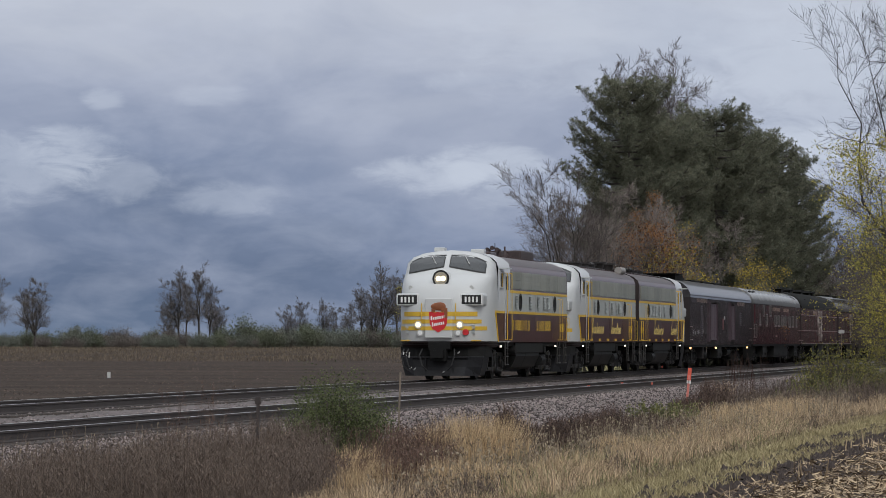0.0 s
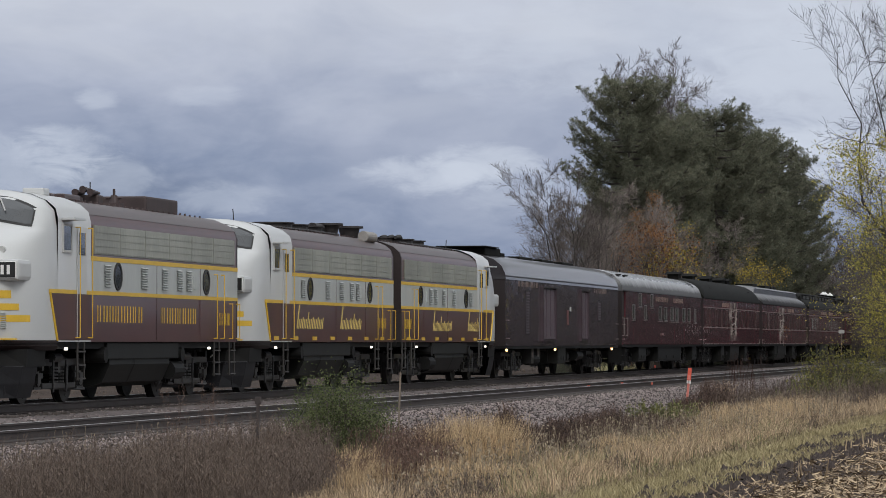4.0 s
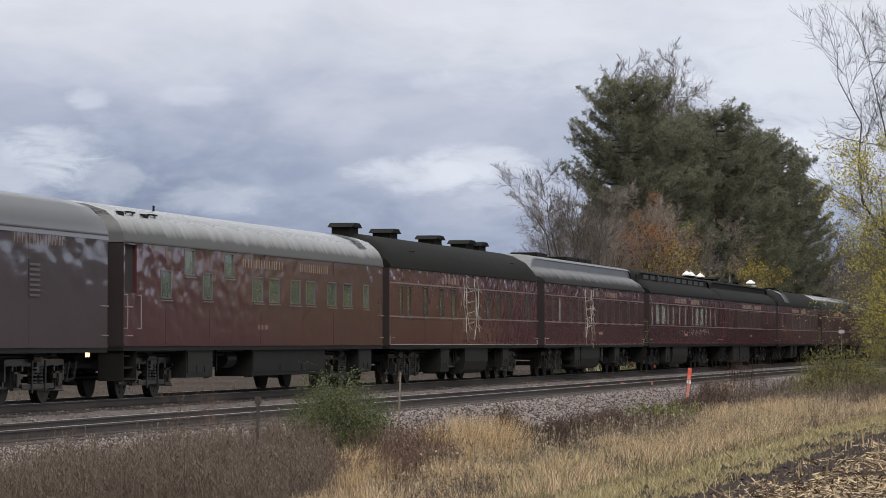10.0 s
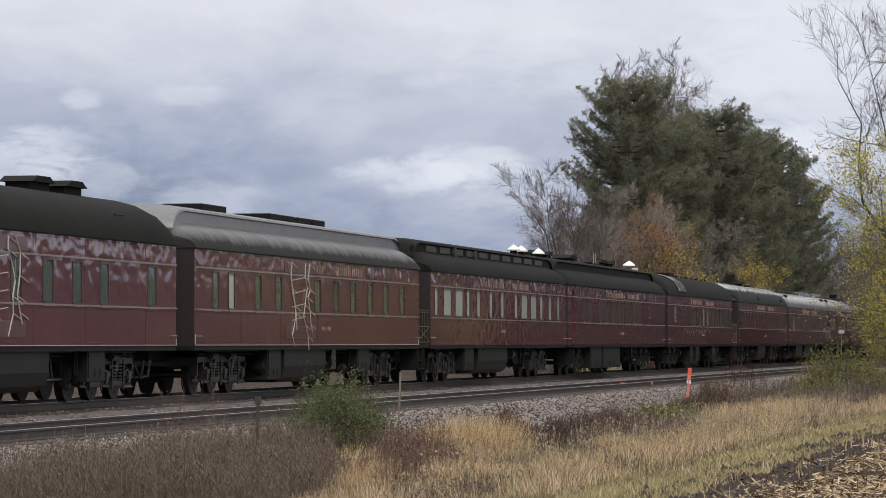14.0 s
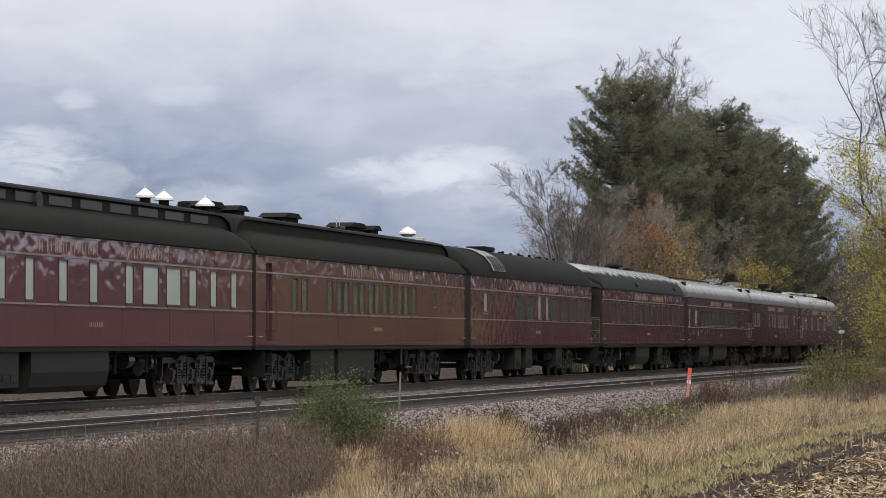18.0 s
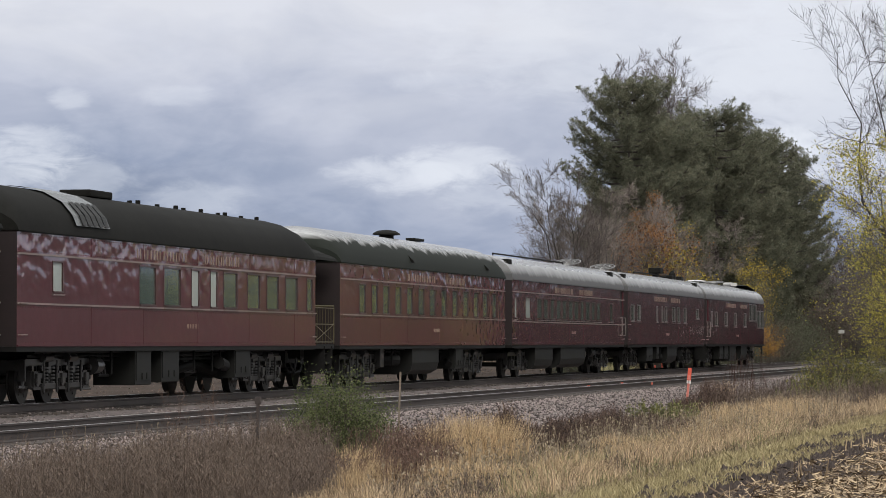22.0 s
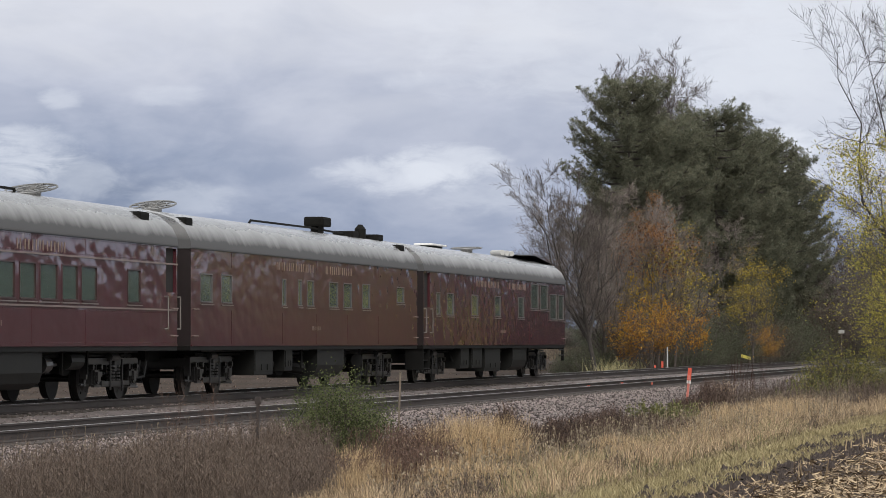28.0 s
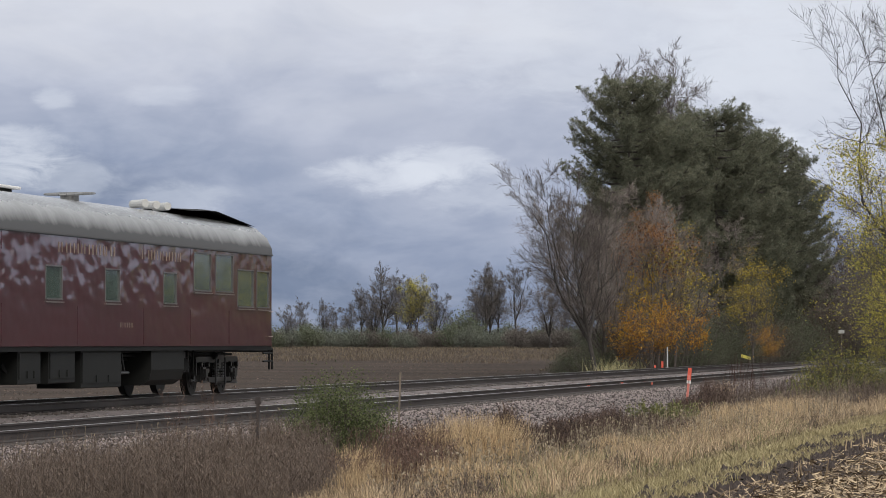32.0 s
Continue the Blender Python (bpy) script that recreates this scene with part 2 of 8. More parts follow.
def cyl(bm, a, b, r, seg=10, r2=None, caps=True):
    a, b = Vector(a), Vector(b)
    d = (b - a).normalized()
    u = d.orthogonal().normalized()
    w = d.cross(u)
    r2 = r if r2 is None else r2
    ra, rb = [], []
    for i in range(seg):
        c, s = math.cos(2 * math.pi * i / seg), math.sin(2 * math.pi * i / seg)
        ra.append(bm.verts.new(a + (u * c + w * s) * r))
        rb.append(bm.verts.new(b + (u * c + w * s) * r2))
    for i in range(seg):
        j = (i + 1) % seg
        bm.faces.new((ra[i], ra[j], rb[j], rb[i]))
    if caps:
        bm.faces.new(ra[::-1])
        bm.faces.new(rb)
    return bm


def tube(bm, pts, r, seg=6):
    for a, b in zip(pts, pts[1:]):
        cyl(bm, a, b, r, seg)
    return bm


def loft(bm, rings, closed=False, cap0=False, cap1=False):
    """Skin a list of rings of points, alike in number."""
    vs = [[bm.verts.new(p) for p in ring] for ring in rings]
    n = len(vs[0])
    for a, b in zip(vs, vs[1:]):
        for i in range(n if closed else n - 1):
            j = (i + 1) % n
            bm.faces.new((a[i], b[i], b[j], a[j]))
    if cap0:
        bm.faces.new(vs[0])
    if cap1:
        bm.faces.new(vs[-1][::-1])
    return bm


def raw(name, verts, faces, mat):
    """An object from numpy arrays of points and of faces with alike numbers of corners."""
    me = bpy.data.meshes.new(name)
    me.from_pydata(verts.tolist() if hasattr(verts, "tolist") else verts, [], faces.tolist() if hasattr(faces, "tolist") else faces)
    me.materials.append(mat)
    return new(name, me)

# ---- sky and distance ----


def sky_material():
    """Storm sky as a glowing backdrop: dark blue-grey above the horizon, paler above, with lit puffs of cloud."""
    m = bpy.data.materials.new("storm_sky")
    m.use_nodes = True
    nt = m.node_tree
    n, l = nt.nodes, nt.links
    n.clear()

    def math_node(op, a, b=None, c=None):
        k = n.new("ShaderNodeMath")
        k.operation = op
        for i, val in enumerate((a, b, c)):
            if val is None:
                continue
            if isinstance(val, (int, float)):
                k.inputs[i].default_value = val
            else:
                l.new(val, k.inputs[i])
        return k.outputs[0]

    tc = n.new("ShaderNodeTexCoord")
    sp = n.new("ShaderNodeSeparateXYZ")
    l.new(tc.outputs["Object"], sp.inputs[0])
    az = math_node("ARCTAN2", sp.outputs[0], sp.outputs[1])
    u = math_node("MULTIPLY_ADD", az, 10.0, 2.0)
    v = math_node("MULTIPLY", sp.outputs[2], 10.0 / 4600.0)
    cv = n.new("ShaderNodeCombineXYZ")
    l.new(u, cv.inputs[0])
    l.new(math_node("MULTIPLY", v, 2.4), cv.inputs[1])

    def noise_node(scale, detail, dist=0.0, rough=0.55):
        k = n.new("ShaderNodeTexNoise")
        k.inputs["Scale"].default_value = scale
        k.inputs["Detail"].default_value = detail
        k.inputs["Roughness"].default_value = rough
        k.inputs["Distortion"].default_value = dist
        l.new(cv.outputs[0], k.inputs["Vector"])
        return k

    def ramp(val, stops):
        r = n.new("ShaderNodeValToRGB")
        l.new(val, r.inputs[0])
        e = r.color_ramp.elements
        while len(e) < len(stops):
            e.new(0.5)
        for el, (p, c) in zip(e, stops):
            el.position, el.color = p, (*c, 1)
        return r.outputs[0]

    def mix(fac, a, b):
        k = n.new("ShaderNodeMix")
        k.data_type = "RGBA"
        l.new(fac, k.inputs[0])
        l.new(a, k.inputs[6])
        if isinstance(b, tuple):
            k.inputs[7].default_value = (*b, 1)
        else:
            l.new(b, k.inputs[7])
        return k.outputs[2]

    big = noise_node(1.3, 5, 0.4)
    mid = noise_node(3.5, 6, 0.3)
    # height of the tone bands, stirred by the large noise
    band = math_node("MULTIPLY_ADD", math_node("SUBTRACT", big.outputs[0], 0.5), 0.75, v)
    # the storm thins out along the line
    thin = n.new("ShaderNodeMapRange")
    thin.interpolation_type = "SMOOTHSTEP"
    thin.inputs[1].default_value, thin.inputs[2].default_value = -0.95, 0.3
    l.new(u, thin.inputs[0])
    band = math_node("MULTIPLY_ADD", math_node("MULTIPLY", thin.outputs[0], math_node("SUBTRACT", 1.0, v)), 0.34, band)
    base = ramp(band, SKY_BANDS)
    col = mix(math_node("MULTIPLY", math_node("SUBTRACT", mid.outputs[0], 0.42), 0.9), base, SKY_VEIL)
    # lit puffs: (u, v, half width, half height, strength)
    bump = noise_node(7.0, 7, 0.5, 0.62)
    wob = math_node("MULTIPLY", math_node("SUBTRACT", bump.outputs[0], 0.5), 2.6)
    for pu, pv, ru, rv, k in SKY_PUFFS:
        dx = math_node("MULTIPLY", math_node("SUBTRACT", u, pu), 1 / ru)
        dy = math_node("MULTIPLY", math_node("SUBTRACT", v, pv), 1 / rv)
        # crisp, heaped tops over soft undersides
        dy = math_node("MAXIMUM", math_node("MULTIPLY", dy, 1.35), math_node("MULTIPLY", dy, -0.95))
        d2 = math_node("ADD", math_node("MULTIPLY", dx, dx), math_node("MULTIPLY", dy, dy))
        f = math_node("SUBTRACT", math_node("ADD", 1.0, wob), d2)
        fr = n.new("ShaderNodeMapRange")
        fr.interpolation_type = "SMOOTHSTEP"
        fr.inputs[1].default_value, fr.inputs[2].default_value = -0.15, 1.0
        fr.inputs[3].default_value, fr.inputs[4].default_value = 0.0, k
        l.new(f, fr.inputs[0])
        col = mix(fr.outputs[0], col, SKY_PUFF)
    em = n.new("ShaderNodeEmission")
    em.inputs["Strength"].default_value = SKY_GLOW
    l.new(col, em.inputs[0])
    out = n.new("ShaderNodeOutputMaterial")
    l.new(em.outputs[0], out.inputs[0])
    return m


def puff(x, y, w, h, k):
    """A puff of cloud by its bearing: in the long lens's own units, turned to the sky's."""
    return ((math.atan((x - 784) / FOCAL) - radians(TURN)) * 10.0 + 2.0, (607 - y) / FOCAL * 10.0, w / FOCAL * 10.0, h / FOCAL * 10.0, k)


SKY_GLOW = 1.06
SKY_BANDS = [(0.0, (0.105, 0.140, 0.205)), (0.22, (0.102, 0.132, 0.198)), (0.5, (0.185, 0.218, 0.30)), (0.72, (0.28, 0.305, 0.38)), (1.0, (0.42, 0.435, 0.485))]
SKY_VEIL = (0.44, 0.46, 0.53)
SKY_PUFF = (0.46, 0.485, 0.54)
SKY_PUFFS = [puff(45, 285, 140, 75, 0.42), puff(125, 260, 95, 60, 0.42), puff(215, 310, 110, 50, 0.3), puff(180, 172, 45, 22, 0.4), puff(370, 165, 80, 24, 0.3), puff(410, 345, 110, 40, 0.3),
             puff(770, 300, 130, 42, 0.62), puff(870, 285, 105, 50, 0.62), puff(930, 330, 120, 60, 0.3), puff(840, 140, 110, 24, 0.2), puff(1430, 260, 110, 60, 0.8), puff(1250, 60, 500, 130, 0.35), puff(1550, 150, 350, 250, 0.55)]


def build_sky():
    bm = bmesh.new()
    R = 4600
    rings = []
    for i in range(61):
        a = radians(-32 + 64 * i / 60) + radians(11)
        rings.append([(-R * math.sin(a), R * math.cos(a), z) for z in (-120, 100, 300, 500, 800)])
    loft(bm, rings)
    ob = mesh_object("backdrop", bm, sky_material())
    return tagged(ob, "dark blue-grey storm sky with pale drifting clouds", "sky", kind="structure")


sky_backdrop = build_sky()

# ---- ground ----


def smooth(t):
    t = min(1.0, max(0.0, t))
    return t * t * (3 - 2 * t)


def ground_z(x, y):
    """Height of the ground: a low bank under the tracks, a ditch beside it, and fields."""
    d = math.hypot(x, y)
    far = -1.0 + 1.35 * smooth((d - 160) / 450)
    if x < -27.0:
        return far
    pts = [(-27.0, far), (-25.4, -0.62), (-17.0, -0.70), (-16.2, -0.95), (-15.3, -1.10), (-12.6, -1.12), (-8.2, -0.75), (-5.6, -0.56), (0.0, -0.45), (20.0, -0.4), (3500, -0.4)]
    for (a, za), (b, zb) in zip(pts, pts[1:]):
        if a <= x <= b:
            z = za + (zb - za) * (x - a) / (b - a)
            break
    else:
        z = -0.4
    if x > -6:
        z += 0.04 * noise.noise((x * 1.3, y * 1.3, 0.0)) + 0.06 * noise.noise((x * 0.4, y * 0.4, 3.0))
    elif x > -15.5:
        z += 0.07 * noise.noise((x * 0.7, y * 0.5, 7.0))
    return z


def build_ground():
    xs = [-3500, -2500, -1700, -1100, -800, -600, -450, -350, -280, -230, -190, -160, -135, -115, -98, -84, -72, -62, -54, -47, -41, -36, -32, -29, -27, -26.2, -25.4, -21, -17, -15.9, -15.5, -15.2]
    x = -15.0
    while x < 1.0:
        xs.append(round(x, 2))
        x += 0.4
    xs += [2, 4, 7, 11, 16, 24, 36, 55, 90, 150, 250, 400, 700, 1200, 2000, 3500]
    ys = [-600, -300, -150, -80, -40, -20, -5, 8, 18, 26, 32]
    y = 36.0
    while y < 190:
        ys.append(round(y, 2))
        y += 0.5 if y < 90 else 1.2
    ys += [200, 215, 235, 260, 290, 325, 365, 410, 460, 520, 590, 680, 800, 1000, 1300, 1800, 2600, 3600, 4550]
    verts = [(x, y, ground_z(x, y)) for x in xs for y in ys]
    n = len(ys)
    faces = [(i * n + j, (i + 1) * n + j, (i + 1) * n + j + 1, i * n + j + 1) for i in range(len(xs) - 1) for j in range(n - 1)]
    ob = raw("ground", verts, faces, M["soil"])
    for p in ob.data.polygons:
        p.use_smooth = True
    return tagged(ob, "brown earth of flat fields beside the railway", "ground", kind="structure")


build_ground()

# ---- tracks ----


def build_ballast():
    rows = []
    for y in np.arange(20, 620, 1.0):
        rows.append([(x, float(y), z + 0.03 * noise.noise((x * 3, float(y) * 0.8, 1.0))) for x, z in
                     ((-27.1, -1.05), (-25.0, -0.30), (-24.0, -0.22), (-23.2, -0.20), (-22.0, -0.20), (-21.2, -0.22), (-20.4, -0.36), (-19.6, -0.40), (-18.8, -0.37), (-17.6, -0.37), (-16.9, -0.39), (-16.5, -0.45), (-15.8, -0.75), (-15.1, -1.12))])
    bm = loft(bmesh.new(), rows)
    bmesh.ops.reverse_faces(bm, faces=bm.faces[:])
    ob = mesh_object("ballast_bed", bm, M["ballast"])
    for p in ob.data.polygons:
        p.use_smooth = True
    tagged(ob, "grey-pink crushed stone bed under two railway tracks", "ballast", kind="structure")
    # loose stones on the near shoulder and between the tracks
    rng = np.random.default_rng(5)
    V, Fc = [], []
    octa = np.array([(1, 0, 0), (0, 1, 0), (-1, 0, 0), (0, -1, 0), (0, 0, 1), (0, 0, -1)], float)
    tri = np.array([(0, 1, 4), (1, 2, 4), (2, 3, 4), (3, 0, 4), (1, 0, 5), (2, 1, 5), (3, 2, 5), (0, 3, 5)])
    cnt = 0
    for _ in range(74000):
        y = 42 + 130 * rng.random() ** 1.5
        x = rng.choice([rng.uniform(-16.9, -15.0), rng.uniform(-21.7, -18.9), rng.uniform(-17.6, -16.6)], p=[0.48, 0.42, 0.10])
        zz = float(np.interp(x, (-21.7, -20.4, -19.6, -18.8, -17.6, -16.9, -16.5, -15.8, -15.1, -14.9), (-0.205, -0.36, -0.40, -0.37, -0.37, -0.39, -0.45, -0.75, -1.10, -1.12)))
        s = rng.uniform(0.02, 0.045)
        p = octa * rng.uniform(0.6, 1.3, (6, 1)) * s
        a = rng.uniform(0, 6.3)
        c, q = math.cos(a), math.sin(a)
        p = np.stack([p[:, 0] * c - p[:, 1] * q, p[:, 0] * q + p[:, 1] * c, p[:, 2] * 0.8], 1) + (x, y, zz + 0.015)
        V.append(p)
        Fc.append(tri + cnt)
        cnt += 6
    tagged(raw("gravel", np.concatenate(V), np.concatenate(Fc), M["stone"]), "loose crushed ballast stones on the bank", "gravel", kind="stuff")


build_ballast()


def build_rail(name, x, z, y0=10, y1=620):
    th = empty(name, "worn steel rail with a bright running surface", "rail", "rails of the two tracks", "structure")
    th.location = (x, 0, z)
    prof = [(-0.07, -0.18), (0.07, -0.18), (0.07, -0.165), (0.012, -0.145), (0.012, -0.045), (0.036, -0.035), (0.036, -0.004), (-0.036, -0.004), (-0.036, -0.035), (-0.012, -0.045), (-0.012, -0.145), (-0.07, -0.165)]
    bm = loft(bmesh.new(), [[(px, y, pz) for px, pz in prof] for y in (y0, y1)], closed=True)
    part("web", bm, M["rail_rust"], th)
    part("head", boxed(-0.034, 0.034, y0, y1, -0.004, 0.0), M["rail_head"], th, "polished rail head")
    return th


for tx, tz in ((TRACK_FAR, 0.0), (TRACK_NEAR, NEAR_DROP)):
    for side in (-0.752, 0.752):
        build_rail("rail", tx + side, tz)


def build_ties():
    me = None
    for tx, tz, nm in ((TRACK_FAR, 0.0, "far_track_ties"), (TRACK_NEAR, NEAR_DROP, "near_track_ties")):
        th = empty(nm, "weathered dark wooden ties bedded in ballast", "ties", kind="structure")
        bm = bmesh.new()
        k = 0
        y = 42.0
        while y < 330:
            if 52 <= y < 128:
                if me is None:
                    b = boxed(-1.3, 1.3, -0.11, 0.11, -0.36, -0.183, 0.012)
                    o = mesh_object("tie", b, M["tie"])
                    me = o.data
                else:
                    o = new("tie", me)
                o.parent = th
                o.location = (tx + 0.03 * math.sin(k * 7.1), y, tz)
            else:
                box(bm, tx - 1.3, tx + 1.3, y - 0.11, y + 0.11, tz - 0.36, tz - 0.183)
            y += 0.54
            k += 1
        o = part("more_ties", bm, M["tie"], th)
        o["kind"] = "stuff"


# ---- trees and plants ----


def branch_mesh(segs, sides=4):
    """Tapered tubes from rows of (start, end, radius at start, radius at end)."""
    a = np.array([s[0] for s in segs], float)
    b = np.array([s[1] for s in segs], float)
    ra = np.array([s[2] for s in segs], float)
    rb = np.array([s[3] for s in segs], float)
    d = b - a
    d /= np.linalg.norm(d, axis=1, keepdims=True) + 1e-9
    ref = np.where(np.abs(d[:, 2:3]) > 0.9, np.array([[1.0, 0, 0]]), np.array([[0, 0, 1.0]]))
    u = np.cross(d, ref)
    u /= np.linalg.norm(u, axis=1, keepdims=True) + 1e-9
    w = np.cross(d, u)
    vs = []
    for i in range(sides):
        c, s = math.cos(2 * math.pi * i / sides), math.sin(2 * math.pi * i / sides)
        o = u * c + w * s
        vs.append(a + o * ra[:, None])
        vs.append(b + o * rb[:, None])
    V = np.stack(vs, 1).reshape(-1, 3)
    k = np.arange(len(segs))[:, None] * (2 * sides)
    F = np.concatenate([k + np.array([2 * i, 2 * ((i + 1) % sides), 2 * ((i + 1) % sides) + 1, 2 * i + 1]) for i in range(sides)])
    return V, F


def limb(rng, p, d, length, r0, n, wander, lift):
    """One bent, tapering limb: its points and radii."""
    p, d = np.array(p, float), np.array(d, float)
    d /= np.linalg.norm(d)
    pts, rad = [p.copy()], [r0]
    for i in range(n):
        d = d + rng.normal(0, wander, 3)
        d[2] += lift
        d /= np.linalg.norm(d)
        p = p + d * length / n
        pts.append(p.copy())
        rad.append(r0 * (1 - 0.8 * (i + 1) / n))
    return pts, rad


def leaf_cloud(rng, centres, per, size, blur, droop=0.0):
    """Small quads strewn round the given points."""
    c = np.repeat(np.array(centres), per, 0)
    n = len(c)
    c = c + rng.normal(0, blur, (n, 3))
    u = rng.normal(0, 1, (n, 3))
    u /= np.linalg.norm(u, axis=1, keepdims=True)
    w = np.cross(u, rng.normal(0, 1, (n, 3)))
    w /= np.linalg.norm(w, axis=1, keepdims=True) + 1e-9
    s = size * rng.uniform(0.6, 1.4, (n, 1))
    V = np.stack([c - u * s, c + w * s * 0.6, c + u * s, c - w * s * 0.6], 1).reshape(-1, 3)
    F = np.arange(n)[:, None] * 4 + np.array([0, 1, 2, 3])
    return V, F


def sub(name, V, F, mat, parent, label=""):
    ob = raw(name, V, F, mat)
    ob.parent = parent
    if label:
        ob["label"] = label
    return ob


def pine_tree(seed, height, width, label, low=0.10):
    """A pine: whorls of boughs that sweep up at their ends, each with branchlets set with tufts of needles."""
    rng = np.random.default_rng(seed)
    th = empty("pine_tree", label, "tree", "pines beside the line")
    segs, boughs, twigs, tufts_at, tuft_dir, tuft_size = [], [], [], [], [], []
    for i in range(8):
        segs.append((np.array((0, 0, height * i / 8)), np.array((0.05 * (i % 2), 0.05, height * (i + 1) / 8)), height * 0.014 * (1 - i / 8.5), height * 0.014 * (1 - (i + 1) / 8.5)))
    z = height * low
    turn = 0.0
    while z < height * 0.97:
        f = (z / height - low) / (1 - low)
        shape = 0.66 + 0.6 * f if f < 0.5 else 0.10 + 0.86 * math.sqrt(max(0.0, 1 - ((f - 0.5) / 0.5) ** 2))
        # the whorls swell and shrink, so that the outline is stepped
        shape *= 0.86 + 0.22 * math.sin(z * 2.1 + seed)
        turn += 0.8
        for q in range(rng.integers(5, 8)):
            a = turn + q * 1.05 + rng.uniform(-0.4, 0.4)
            L = width * 0.5 * shape * rng.uniform(0.62, 1.12)
            out = np.array((math.cos(a), math.sin(a), 0.0))
            base = np.array((0, 0, z))
            pts = [base + out * L * g + np.array((0, 0, L * (0.04 * g - 0.10 * math.sin(g * 2.6) + 0.24 * g ** 3 + 0.16 * f * g))) for g in (0, 0.3, 0.55, 0.78, 1.0)]
            boughs += [(p, r, 0.055 * (1 - 0.2 * k), 0.055 * (0.8 - 0.2 * k)) for k, (p, r) in enumerate(zip(pts, pts[1:]))]
            n = max(5, int(L * 4.6))
            for k in range(n):
                g = 0.28 + 0.72 * (k + rng.random()) / n
                m = min(3, int(g * 4))
                p = pts[m] + (pts[m + 1] - pts[m]) * (g * 4 - m)
                side = np.cross(out, (0, 0, 1.0)) * (1 if k % 2 else -1)
                d = out * 0.75 + side * rng.uniform(0.1, 0.9) + np.array((0, 0, rng.uniform(0.1, 0.75)))
                d /= np.linalg.norm(d)
                l = rng.uniform(0.3, 0.62) * (0.6 + 0.25 * math.sqrt(L)) * (1.15 - 0.35 * g)
                e = p + d * l
                twigs.append((p, e, 0.014, 0.008))
                for h in np.arange(0.35, 1.05, 0.17):
                    tufts_at.append(p + d * l * h + rng.normal(0, 0.11, 3))
                    tuft_dir.append(d)
                    tuft_size.append(0.8 + 0.35 * h)
        z += rng.uniform(0.28, 0.48) * height / 17
    sub("trunk", *branch_mesh(segs, 7), M["bark"], th)
    sub("bough_frame", *branch_mesh(boughs, 4), M["bark"], th)
    sub("twig_frame", *branch_mesh(twigs, 3), M["twig"], th)
    n = 9
    cc = np.repeat(np.array(tufts_at), n, 0)
    d = rng.normal(0, 1.0, (len(cc), 3)) + np.repeat(np.array(tuft_dir), n, 0) * 0.6
    d[:, 2] += 0.2
    d /= np.linalg.norm(d, axis=1, keepdims=True)
    w = np.cross(d, rng.normal(0, 1, d.shape))
    w /= np.linalg.norm(w, axis=1, keepdims=True)
    L = rng.uniform(0.12, 0.24, (len(cc), 1)) * np.repeat(np.array(tuft_size), n)[:, None]
    V = np.stack([cc - w * 0.016, cc + w * 0.016, cc + d * L + w * 0.012, cc + d * L - w * 0.012], 1).reshape(-1, 3)
    F = np.arange(len(cc))[:, None] * 4 + np.array([0, 1, 2, 3])
    sub("crown", V, F, M["pine_needle"], th)
    return th


